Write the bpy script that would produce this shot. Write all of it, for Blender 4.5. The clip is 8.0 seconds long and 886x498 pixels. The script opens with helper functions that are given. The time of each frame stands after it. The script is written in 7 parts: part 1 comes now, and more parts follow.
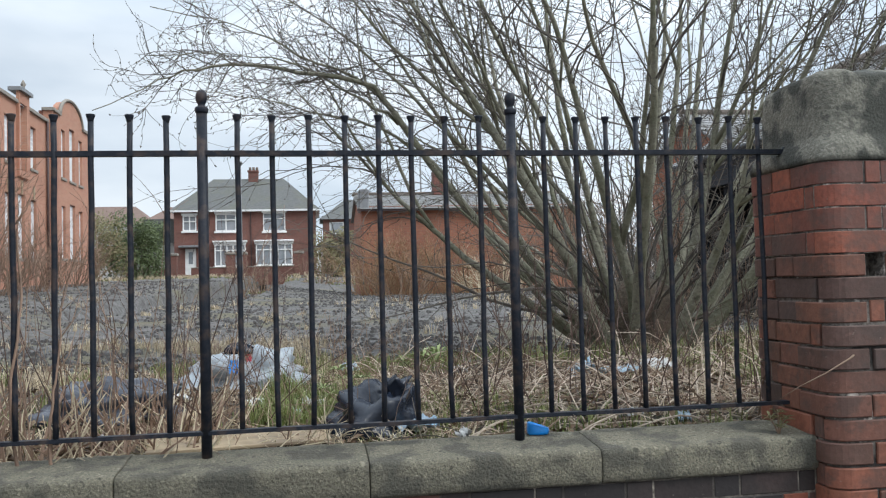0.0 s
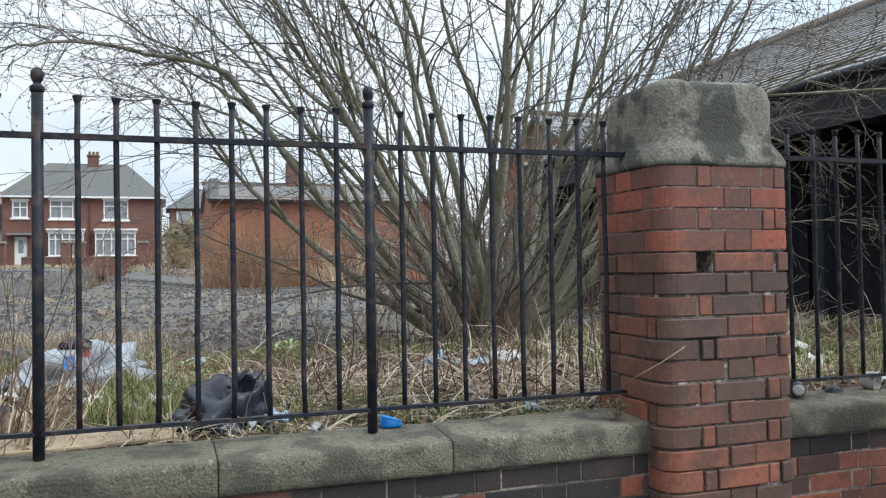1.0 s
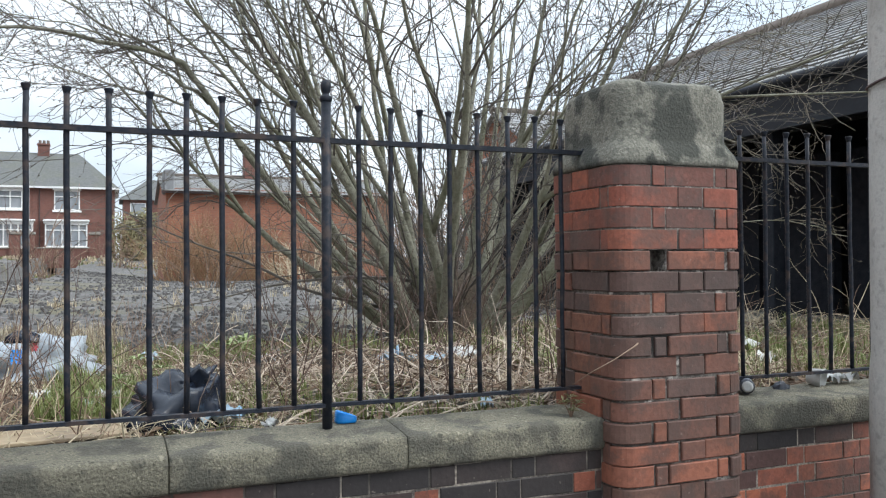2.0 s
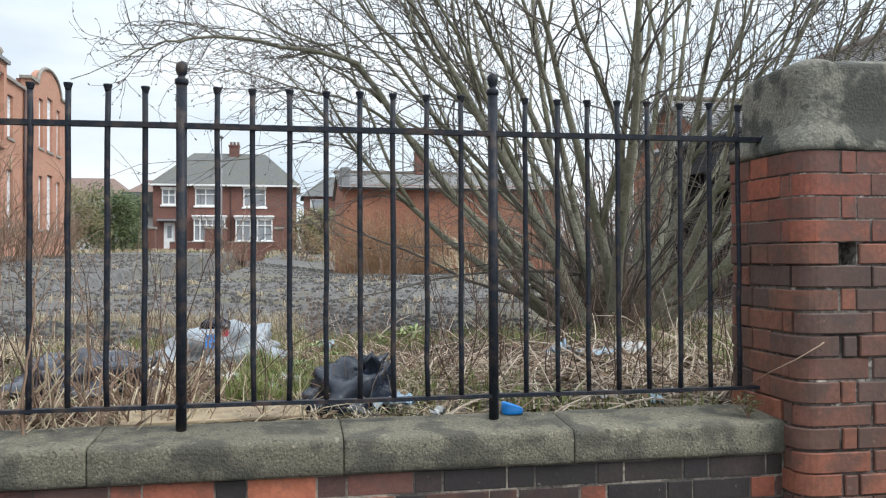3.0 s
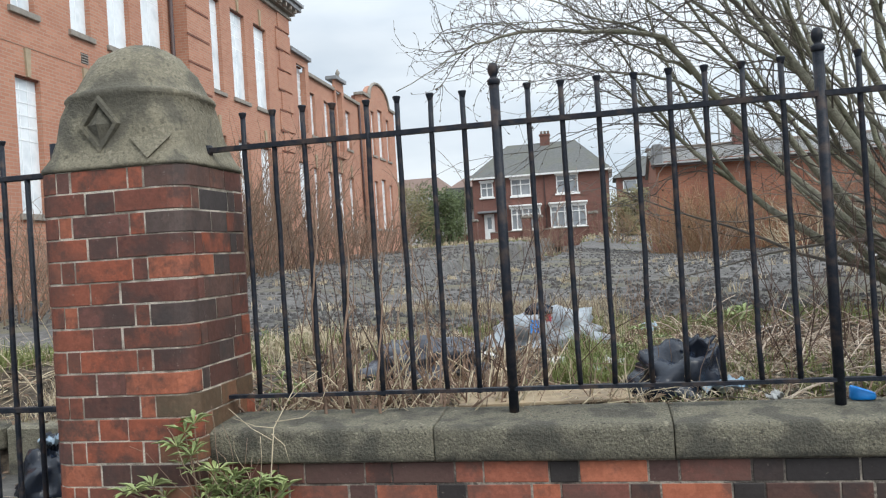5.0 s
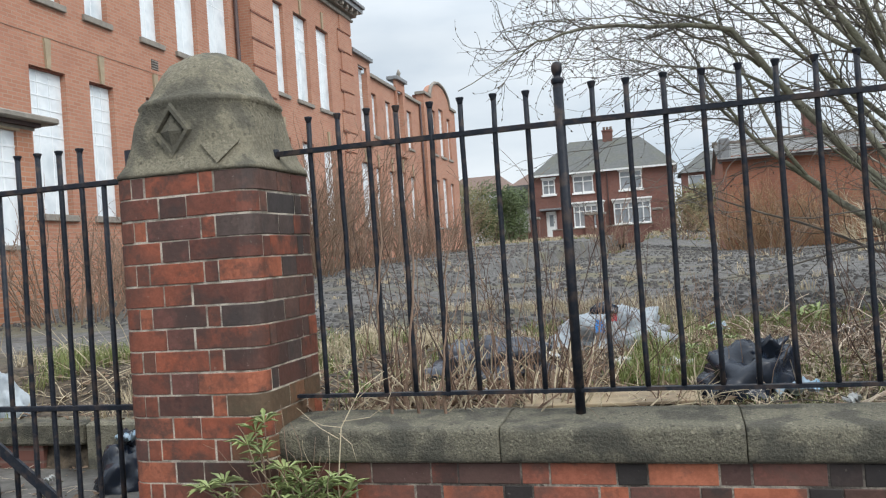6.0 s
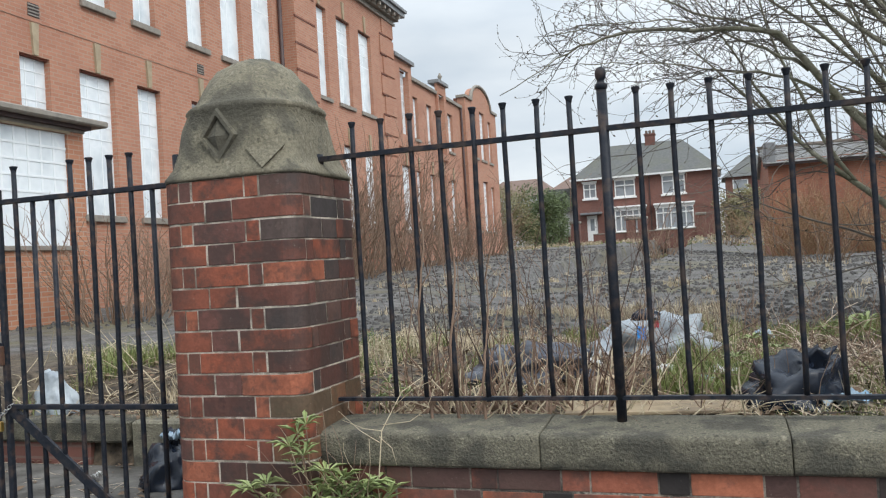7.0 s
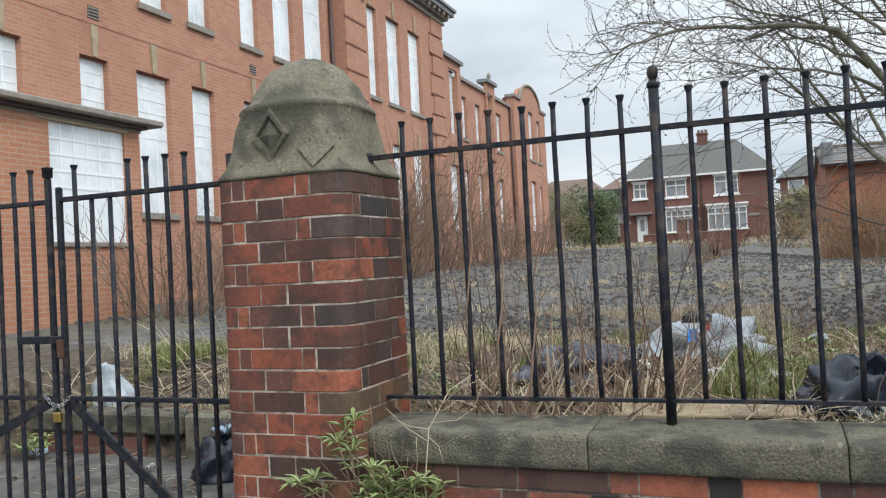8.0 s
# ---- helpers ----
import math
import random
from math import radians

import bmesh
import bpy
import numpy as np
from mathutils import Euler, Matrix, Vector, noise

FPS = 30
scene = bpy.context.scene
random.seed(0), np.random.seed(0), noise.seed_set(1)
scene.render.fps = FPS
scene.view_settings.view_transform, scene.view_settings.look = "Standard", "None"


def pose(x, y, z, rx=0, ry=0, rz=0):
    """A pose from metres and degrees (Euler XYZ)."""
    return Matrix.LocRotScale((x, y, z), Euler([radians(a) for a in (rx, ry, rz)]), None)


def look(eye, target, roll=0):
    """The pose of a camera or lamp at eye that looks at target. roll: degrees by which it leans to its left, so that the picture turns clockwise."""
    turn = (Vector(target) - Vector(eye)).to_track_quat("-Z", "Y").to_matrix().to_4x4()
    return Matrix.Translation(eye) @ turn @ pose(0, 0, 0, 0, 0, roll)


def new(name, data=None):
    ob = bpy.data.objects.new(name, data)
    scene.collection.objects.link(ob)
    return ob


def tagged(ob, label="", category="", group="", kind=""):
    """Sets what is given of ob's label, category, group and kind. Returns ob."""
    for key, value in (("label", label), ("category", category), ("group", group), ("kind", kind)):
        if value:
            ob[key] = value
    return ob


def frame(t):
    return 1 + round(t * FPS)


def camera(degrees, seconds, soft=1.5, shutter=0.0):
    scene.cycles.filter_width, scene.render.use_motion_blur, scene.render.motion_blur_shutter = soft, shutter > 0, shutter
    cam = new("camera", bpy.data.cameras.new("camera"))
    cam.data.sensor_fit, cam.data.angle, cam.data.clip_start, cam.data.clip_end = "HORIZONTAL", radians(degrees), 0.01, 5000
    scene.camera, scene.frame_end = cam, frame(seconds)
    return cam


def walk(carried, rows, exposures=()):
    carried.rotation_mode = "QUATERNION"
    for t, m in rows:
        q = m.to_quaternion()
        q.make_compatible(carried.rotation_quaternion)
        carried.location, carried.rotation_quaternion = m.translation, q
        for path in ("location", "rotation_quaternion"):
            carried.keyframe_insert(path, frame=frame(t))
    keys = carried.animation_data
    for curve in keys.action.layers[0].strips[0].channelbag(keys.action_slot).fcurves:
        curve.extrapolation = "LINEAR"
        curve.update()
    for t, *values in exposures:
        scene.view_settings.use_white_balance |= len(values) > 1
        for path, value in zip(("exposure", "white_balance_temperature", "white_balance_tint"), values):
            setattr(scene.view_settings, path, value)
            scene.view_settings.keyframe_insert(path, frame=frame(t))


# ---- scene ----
cam = camera(56.66, 8.0, soft=1.2)
PATH = [
    (0, (0.356, -2.757, 1.348), (0.6646, -0.7829, 1.4228), -1.54),
    (0.5, (0.349, -2.760, 1.348), (0.8566, -0.8264, 1.4094), -1.42),
    (1, (0.351, -2.759, 1.349), (1.0021, -0.8684, 1.4002), -0.99),
    (1.5, (0.353, -2.757, 1.350), (1.0722, -0.8919, 1.3935), -0.61),
    (1.7, (0.354, -2.757, 1.351), (1.1042, -0.9032, 1.3909), -0.42),
    (2.8, (0.360, -2.763, 1.345), (0.9055, -0.8394, 1.3714), -0.07),
    (3, (0.361, -2.763, 1.344), (0.7156, -0.7948, 1.3704), -0.17),
    (3.5, (0.362, -2.763, 1.346), (0.4265, -0.7643, 1.3653), -1.36),
    (4, (0.361, -2.771, 1.347), (0.2751, -0.7729, 1.3598), -2.22),
    (4.5, (0.358, -2.780, 1.348), (0.1078, -0.7958, 1.3581), -3.10),
    (5, (0.357, -2.788, 1.350), (-0.0435, -0.8280, 1.3607), -3.59),
    (5.2, (0.356, -2.789, 1.351), (-0.0857, -0.8384, 1.3625), -3.70),
    (6.5, (0.346, -2.794, 1.365), (-0.2422, -0.8823, 1.3866), -3.87),
    (7, (0.345, -2.798, 1.367), (-0.2924, -0.9025, 1.3971), -3.47),
    (7.5, (0.344, -2.800, 1.368), (-0.3649, -0.9308, 1.4037), -3.15),
    (8, (0.343, -2.802, 1.366), (-0.4028, -0.9464, 1.4014), -2.95),
]
walk(cam, [(t, look(eye, target, roll)) for t, eye, target, roll in PATH],
     [(0.0, 0.2, 6200, 8), (1.0, 0.36, 6200, 8), (1.6, 0.52, 6200, 8), (3.0, 0.42, 6350, 8), (4.0, 0.32, 6350, 8), (5.0, 0.26, 6350, 8), (6.5, 0.17, 6400, 8), (8.0, 0.15, 6400, 8)])

# ---- world and light: a bright overcast day ----
world = bpy.data.worlds.new("overcast_sky")
scene.world = world
world.use_nodes = True
wn, wl = world.node_tree.nodes, world.node_tree.links
wn.clear()
SUN_EL, SUN_AZ = 44.0, 128.0
w_out = wn.new("ShaderNodeOutputWorld")
w_bg = wn.new("ShaderNodeBackground")
w_sky = wn.new("ShaderNodeTexSky")
w_sky.sky_type = "NISHITA"
w_sky.sun_disc = False
w_sky.sun_elevation = radians(SUN_EL)
w_sky.sun_rotation = radians(SUN_AZ)
w_sky.air_density, w_sky.dust_density, w_sky.ozone_density = 1.0, 4.0, 1.0
w_co = wn.new("ShaderNodeTexCoord")
w_map = wn.new("ShaderNodeMapping")
w_map.inputs["Scale"].default_value = (1.6, 1.6, 5.0)
w_noise = wn.new("ShaderNodeTexNoise")
w_noise.inputs["Scale"].default_value = 1.5
w_noise.inputs["Detail"].default_value = 5.0
w_noise.inputs["Roughness"].default_value = 0.5
w_ramp = wn.new("ShaderNodeValToRGB")
w_ramp.color_ramp.elements[0].position = 0.36
w_ramp.color_ramp.elements[0].color = (5.3, 6.0, 6.8, 1)
w_ramp.color_ramp.elements[1].position = 0.62
w_ramp.color_ramp.elements[1].color = (8.1, 8.5, 8.9, 1)
w_mix = wn.new("ShaderNodeMix")
w_mix.data_type = "RGBA"
w_mix.inputs["Factor"].default_value = 0.9
wl.new(w_co.outputs["Generated"], w_map.inputs["Vector"])
wl.new(w_map.outputs["Vector"], w_noise.inputs["Vector"])
wl.new(w_noise.outputs["Fac"], w_ramp.inputs["Fac"])
wl.new(w_sky.outputs["Color"], w_mix.inputs["A"])
wl.new(w_ramp.outputs["Color"], w_mix.inputs["B"])
w_side = wn.new("ShaderNodeVectorMath")
w_side.operation = "DOT_PRODUCT"
w_side.inputs[1].default_value = (0.95, 0.3, 0.0)
w_glow = wn.new("ShaderNodeMapRange")
w_glow.inputs["From Min"].default_value, w_glow.inputs["From Max"].default_value = -0.6, 0.9
w_glow.inputs["To Min"].default_value, w_glow.inputs["To Max"].default_value = 0.86, 1.24
w_tint = wn.new("ShaderNodeVectorMath")
w_tint.operation = "SCALE"
wl.new(w_co.outputs["Generated"], w_side.inputs[0])
wl.new(w_side.outputs["Value"], w_glow.inputs["Value"])
wl.new(w_mix.outputs["Result"], w_tint.inputs[0])
wl.new(w_glow.outputs["Result"], w_tint.inputs["Scale"])
wl.new(w_tint.outputs["Vector"], w_bg.inputs["Color"])
w_sep = wn.new("ShaderNodeSeparateXYZ")
w_up = wn.new("ShaderNodeMapRange")
w_up.inputs["From Min"].default_value, w_up.inputs["From Max"].default_value = 0.25, 1.0
w_up.inputs["To Min"].default_value, w_up.inputs["To Max"].default_value = 0.1, 0.27
wl.new(w_co.outputs["Generated"], w_sep.inputs[0])
wl.new(w_sep.outputs["Z"], w_up.inputs["Value"])
wl.new(w_up.outputs["Result"], w_bg.inputs["Strength"])
wl.new(w_bg.outputs["Background"], w_out.inputs["Surface"])
sun = new("sun", bpy.data.lights.new("sun", "SUN"))
sun.data.energy, sun.data.angle, sun.data.color = 1.5, radians(25), (1.0, 0.98, 0.95)
sun.matrix_world = look((0, 0, 0), (-math.sin(radians(SUN_AZ)) * math.cos(radians(SUN_EL)), -math.cos(radians(SUN_AZ)) * math.cos(radians(SUN_EL)), -math.sin(radians(SUN_EL))))


# ---- materials ----
def material(name, stops, scale=8.0, detail=6.0, rough=0.85, bump=0.3, bump_scale=None, metal=0.0, vary=0.0, stain=None, stain_scale=1.2, stain_amount=0.5, bump_dist=0.01, spec=0.5, edge=(0.46, 0.66), stain_detail=4.0, span=0.4):
    """Noise-graded colour with a second, larger stain noise, fine relief and a shift of value from piece to piece."""
    m = bpy.data.materials.new(name)
    m.use_nodes = True
    n, l = m.node_tree.nodes, m.node_tree.links
    b = n["Principled BSDF"]
    geo = n.new("ShaderNodeNewGeometry")
    tex = n.new("ShaderNodeTexNoise")
    tex.inputs["Scale"].default_value, tex.inputs["Detail"].default_value = scale, detail
    tex.inputs["Roughness"].default_value = 0.62
    l.new(geo.outputs["Position"], tex.inputs["Vector"])
    ramp = n.new("ShaderNodeValToRGB")
    el = ramp.color_ramp.elements
    for k, c in enumerate(stops):
        p = 0.5 - span / 2 + span * k / max(1, len(stops) - 1)
        e = el[k] if k < 2 else el.new(p)
        e.position, e.color = p, (*c, 1)
    l.new(tex.outputs["Fac"], ramp.inputs["Fac"])
    col = ramp.outputs["Color"]
    if stain:
        t2 = n.new("ShaderNodeTexNoise")
        t2.inputs["Scale"].default_value, t2.inputs["Detail"].default_value = stain_scale, stain_detail
        l.new(geo.outputs["Position"], t2.inputs["Vector"])
        r2 = n.new("ShaderNodeMapRange")
        r2.inputs["From Min"].default_value, r2.inputs["From Max"].default_value = edge
        r2.inputs["To Max"].default_value = stain_amount
        l.new(t2.outputs["Fac"], r2.inputs["Value"])
        mx = n.new("ShaderNodeMix")
        mx.data_type = "RGBA"
        l.new(r2.outputs["Result"], mx.inputs["Factor"])
        l.new(col, mx.inputs["A"])
        mx.inputs["B"].default_value = (*stain, 1)
        col = mx.outputs["Result"]
    if vary:
        inf = n.new("ShaderNodeObjectInfo")
        mr = n.new("ShaderNodeMapRange")
        mr.inputs["To Min"].default_value, mr.inputs["To Max"].default_value = 1 - vary, 1 + vary
        l.new(inf.outputs["Random"], mr.inputs["Value"])
        hs = n.new("ShaderNodeHueSaturation")
        l.new(mr.outputs["Result"], hs.inputs["Value"])
        l.new(col, hs.inputs["Color"])
        col = hs.outputs["Color"]
    l.new(col, b.inputs["Base Color"])
    b.inputs["Roughness"].default_value, b.inputs["Metallic"].default_value = rough, metal
    b.inputs["Specular IOR Level"].default_value = spec
    if bump:
        t3 = n.new("ShaderNodeTexNoise")
        t3.inputs["Scale"].default_value, t3.inputs["Detail"].default_value = bump_scale or scale * 4, 8.0
        l.new(geo.outputs["Position"], t3.inputs["Vector"])
        bp = n.new("ShaderNodeBump")
        bp.inputs["Strength"].default_value, bp.inputs["Distance"].default_value = bump, bump_dist
        l.new(t3.outputs["Fac"], bp.inputs["Height"])
        l.new(bp.outputs["Normal"], b.inputs["Normal"])
    return m


def piece_brick(name, colours, soot, soot_amount):
    """Bricks that are pieces of their own: colour by the piece, drag marks, soot blotches, pits and lime flecks."""
    m = material(name, [(0.55, 0.53, 0.52), (1.0, 1.0, 1.0), (0.74, 0.72, 0.70), (1.2, 1.18, 1.15)], scale=20, detail=10, bump=0.45, bump_scale=60, rough=0.7, bump_dist=0.004, span=0.40)
    n, l = m.node_tree.nodes, m.node_tree.links
    b = n["Principled BSDF"]
    grain = b.inputs["Base Color"].links[0].from_socket
    inf = n.new("ShaderNodeObjectInfo")
    ramp = n.new("ShaderNodeValToRGB")
    ramp.color_ramp.interpolation = "CONSTANT"
    el = ramp.color_ramp.elements
    for k, c in enumerate(colours):
        p = k / len(colours)
        e = el[k] if k < 2 else el.new(p)
        e.position, e.color = p, (*c, 1)
    l.new(inf.outputs["Random"], ramp.inputs["Fac"])
    mul = n.new("ShaderNodeMix")
    mul.data_type, mul.blend_type = "RGBA", "MULTIPLY"
    mul.inputs["Factor"].default_value = 1.0
    l.new(ramp.outputs["Color"], mul.inputs["A"])
    l.new(grain, mul.inputs["B"])
    geo = n.new("ShaderNodeNewGeometry")
    # each brick carries its own blotches
    shift = n.new("ShaderNodeVectorMath")
    shift.operation = "SCALE"
    shift.inputs[0].default_value = (7.0, 3.0, 5.0)
    l.new(inf.outputs["Random"], shift.inputs["Scale"])
    pos = n.new("ShaderNodeVectorMath")
    pos.operation = "ADD"
    l.new(geo.outputs["Position"], pos.inputs[0])
    l.new(shift.outputs["Vector"], pos.inputs[1])

    def layer(source, base, scale, detail, lo, hi, amount, colour):
        t = n.new("ShaderNodeTexNoise")
        t.inputs["Scale"].default_value, t.inputs["Detail"].default_value = scale, detail
        t.inputs["Roughness"].default_value = 0.68
        l.new(source, t.inputs["Vector"])
        mr = n.new("ShaderNodeMapRange")
        mr.inputs["From Min"].default_value, mr.inputs["From Max"].default_value = lo, hi
        mr.inputs["To Max"].default_value = amount
        l.new(t.outputs["Fac"], mr.inputs["Value"])
        mx = n.new("ShaderNodeMix")
        mx.data_type = "RGBA"
        l.new(mr.outputs["Result"], mx.inputs["Factor"])
        l.new(base, mx.inputs["A"])
        mx.inputs["B"].default_value = (*colour, 1)
        return mx.outputs["Result"]

    col = layer(geo.outputs["Position"], mul.outputs["Result"], 2.6, 6.0, 0.46, 0.64, soot_amount, soot)
    col = layer(pos.outputs["Vector"], col, 7.0, 10.0, 0.50, 0.60, soot_amount, soot)
    col = layer(pos.outputs["Vector"], col, 48.0, 4.0, 0.66, 0.74, 0.45, (0.34, 0.29, 0.24))
    l.new(col, b.inputs["Base Color"])
    return m


def course_brick(name, c1, c2, mortar, stain, length=0.225, height=0.075, mortar_size=0.009, bump=0.4):
    """Brickwork of walls that stay far off; runs along both wall directions."""
    m = bpy.data.materials.new(name)
    m.use_nodes = True
    n, l = m.node_tree.nodes, m.node_tree.links
    b = n["Principled BSDF"]
    geo = n.new("ShaderNodeNewGeometry")
    sep = n.new("ShaderNodeSeparateXYZ")
    l.new(geo.outputs["Position"], sep.inputs[0])
    add = n.new("ShaderNodeMath")
    l.new(sep.outputs["X"], add.inputs[0])
    l.new(sep.outputs["Y"], add.inputs[1])
    com = n.new("ShaderNodeCombineXYZ")
    l.new(add.outputs[0], com.inputs["X"])
    l.new(sep.outputs["Z"], com.inputs["Y"])
    bt = n.new("ShaderNodeTexBrick")
    bt.inputs["Scale"].default_value = 1.0
    bt.inputs["Brick Width"].default_value, bt.inputs["Row Height"].default_value = length, height
    bt.inputs["Mortar Size"].default_value, bt.inputs["Mortar Smooth"].default_value = mortar_size, 0.2
    bt.inputs["Color1"].default_value, bt.inputs["Color2"].default_value, bt.inputs["Mortar"].default_value = (*c1, 1), (*c2, 1), (*mortar, 1)
    l.new(com.outputs[0], bt.inputs["Vector"])
    t2 = n.new("ShaderNodeTexNoise")
    t2.inputs["Scale"].default_value, t2.inputs["Detail"].default_value = 0.9, 8.0
    t2.inputs["Roughness"].default_value = 0.65
    l.new(geo.outputs["Position"], t2.inputs["Vector"])
    mr = n.new("ShaderNodeMapRange")
    mr.inputs["From Min"].default_value, mr.inputs["From Max"].default_value = 0.45, 0.7
    mr.inputs["To Max"].default_value = 0.6
    l.new(t2.outputs["Fac"], mr.inputs["Value"])
    mx = n.new("ShaderNodeMix")
    mx.data_type = "RGBA"
    l.new(mr.outputs["Result"], mx.inputs["Factor"])
    l.new(bt.outputs["Color"], mx.inputs["A"])
    mx.inputs["B"].default_value = (*stain, 1)
    l.new(mx.outputs["Result"], b.inputs["Base Color"])
    b.inputs["Roughness"].default_value = 0.88
    bp = n.new("ShaderNodeBump")
    bp.inputs["Strength"].default_value, bp.inputs["Distance"].default_value = bump, 0.01
    bp.invert = True
    l.new(bt.outputs["Fac"], bp.inputs["Height"])
    l.new(bp.outputs["Normal"], b.inputs["Normal"])
    return m


M_PIER_RED = piece_brick("pier_brick_red", [(0.31, 0.090, 0.048), (0.19, 0.062, 0.039), (0.36, 0.115, 0.062), (0.14, 0.050, 0.035), (0.25, 0.076, 0.043), (0.10, 0.042, 0.032), (0.31, 0.088, 0.046), (0.155, 0.064, 0.050)], (0.045, 0.030, 0.026), 0.7)
M_PIER_OLD = piece_brick("pier_brick_weathered", [(0.22, 0.085, 0.052), (0.13, 0.066, 0.048), (0.26, 0.092, 0.054), (0.115, 0.060, 0.046), (0.19, 0.080, 0.054), (0.28, 0.10, 0.058), (0.105, 0.056, 0.044), (0.17, 0.076, 0.053)], (0.062, 0.043, 0.036), 0.6)
M_PIER_TOP = piece_brick("pier_brick_sheltered", [(0.31, 0.088, 0.050), (0.26, 0.077, 0.047), (0.34, 0.10, 0.055), (0.16, 0.062, 0.045), (0.32, 0.092, 0.052), (0.20, 0.068, 0.045)], (0.075, 0.055, 0.046), 0.55)
M_PIER_SOOT = piece_brick("pier_brick_sooty", [(0.075, 0.050, 0.044), (0.115, 0.062, 0.049), (0.15, 0.070, 0.050), (0.055, 0.045, 0.044), (0.20, 0.074, 0.049), (0.088, 0.060, 0.052)], (0.040, 0.033, 0.031), 0.65)
M_PIER_BROWN = piece_brick("pier_brick_brown", [(0.125, 0.066, 0.050), (0.16, 0.078, 0.054), (0.10, 0.060, 0.050), (0.20, 0.085, 0.054), (0.135, 0.074, 0.058)], (0.060, 0.044, 0.038), 0.55)
M_PIER_MOSS = piece_brick("pier_brick_mossy", [(0.21, 0.094, 0.048), (0.135, 0.080, 0.046), (0.25, 0.10, 0.054), (0.115, 0.074, 0.045)], (0.075, 0.060, 0.036), 0.6)
M_WALL_BRICK = piece_brick("wall_brick", [(0.33, 0.098, 0.05), (0.026, 0.02, 0.019), (0.19, 0.063, 0.041), (0.02, 0.016, 0.016), (0.25, 0.075, 0.042), (0.05, 0.03, 0.026), (0.024, 0.019, 0.018), (0.09, 0.043, 0.033)], (0.03, 0.024, 0.022), 0.7)
M_WALL_RED = piece_brick("wall_brick_red", [(0.40, 0.125, 0.066), (0.30, 0.098, 0.06), (0.20, 0.075, 0.055), (0.44, 0.145, 0.078), (0.09, 0.045, 0.038), (0.34, 0.108, 0.062), (0.16, 0.064, 0.048)], (0.09, 0.05, 0.04), 0.7)
M_WALL_DARK = piece_brick("blue_brick", [(0.024, 0.019, 0.019), (0.036, 0.026, 0.024), (0.018, 0.015, 0.016), (0.05, 0.033, 0.03)], (0.02, 0.017, 0.016), 0.5)
M_MORTAR = material("mortar", [(0.36, 0.32, 0.26), (0.62, 0.56, 0.47), (0.44, 0.39, 0.32)], scale=38, bump=0.9, stain=(0.13, 0.11, 0.085), stain_scale=12, stain_amount=0.75, edge=(0.46, 0.60), stain_detail=10.0)
M_MORTAR_WALL = material("mortar_wall", [(0.10, 0.085, 0.07), (0.34, 0.295, 0.24), (0.17, 0.145, 0.12), (0.46, 0.40, 0.33)], scale=20, span=0.32, bump=0.9, stain=(0.035, 0.03, 0.027), stain_scale=5, stain_amount=0.85, edge=(0.46, 0.58))
M_MORTAR_OLD = material("mortar_weathered", [(0.05, 0.043, 0.038), (0.20, 0.175, 0.15), (0.08, 0.068, 0.06), (0.56, 0.50, 0.44)], scale=17, span=0.34, bump=0.9, stain=(0.025, 0.022, 0.02), stain_scale=6, stain_amount=0.85, edge=(0.50, 0.60))
M_STONE = material("coping_stone", [(0.070, 0.065, 0.049), (0.21, 0.192, 0.140), (0.12, 0.11, 0.081), (0.285, 0.26, 0.19)], span=0.30, scale=46, detail=12, bump=1.0, bump_scale=110, stain=(0.048, 0.047, 0.040), stain_scale=9.0, stain_amount=0.68, edge=(0.47, 0.60), stain_detail=13.0, bump_dist=0.008, vary=0.3, rough=0.95)
M_CAP = material("pier_cap_stone", span=0.32, stops=[(0.10, 0.09, 0.064), (0.22, 0.197, 0.14), (0.14, 0.126, 0.09), (0.25, 0.223, 0.163)], scale=30, detail=12, bump=0.7, bump_scale=90, stain=(0.062, 0.059, 0.048), stain_scale=6.5, stain_amount=0.7, edge=(0.48, 0.60), stain_detail=13.0, bump_dist=0.008, rough=0.95)
M_CAP_OLD = material("pier_cap_stone_weathered", span=0.30, stops=[(0.095, 0.092, 0.076), (0.22, 0.21, 0.17), (0.13, 0.124, 0.102), (0.25, 0.236, 0.192)], scale=30, detail=12, bump=0.7, bump_scale=90, stain=(0.036, 0.038, 0.032), stain_scale=6.0, stain_amount=0.85, edge=(0.47, 0.55), stain_detail=14.0, bump_dist=0.009, rough=0.95)
M_IRON = material("black_iron_paint", [(0.009, 0.012, 0.018), (0.017, 0.020, 0.028), (0.030, 0.030, 0.034)], scale=40, bump=0.5, bump_scale=90, rough=0.5, spec=0.2, stain=(0.075, 0.052, 0.042), stain_scale=20, stain_amount=0.6, edge=(0.52, 0.66), bump_dist=0.003)
M_RUST = material("rusty_iron", [(0.06, 0.03, 0.02), (0.12, 0.055, 0.03)], scale=40, rough=0.8)
M_FACADE = course_brick("school_brick", (0.46, 0.222, 0.142), (0.385, 0.172, 0.107), (0.40, 0.275, 0.205), (0.33, 0.15, 0.10))
M_FACADE_DARK = course_brick("school_brick_dark", (0.22, 0.075, 0.045), (0.16, 0.055, 0.035), (0.17, 0.10, 0.075), (0.12, 0.05, 0.035))
M_PORCH = course_brick("porch_brick", (0.47, 0.22, 0.125), (0.40, 0.17, 0.095), (0.42, 0.31, 0.24), (0.34, 0.155, 0.095))
M_HOUSE_BRICK = course_brick("house_brick", (0.20, 0.084, 0.062), (0.155, 0.066, 0.052), (0.18, 0.115, 0.095), (0.12, 0.058, 0.047))
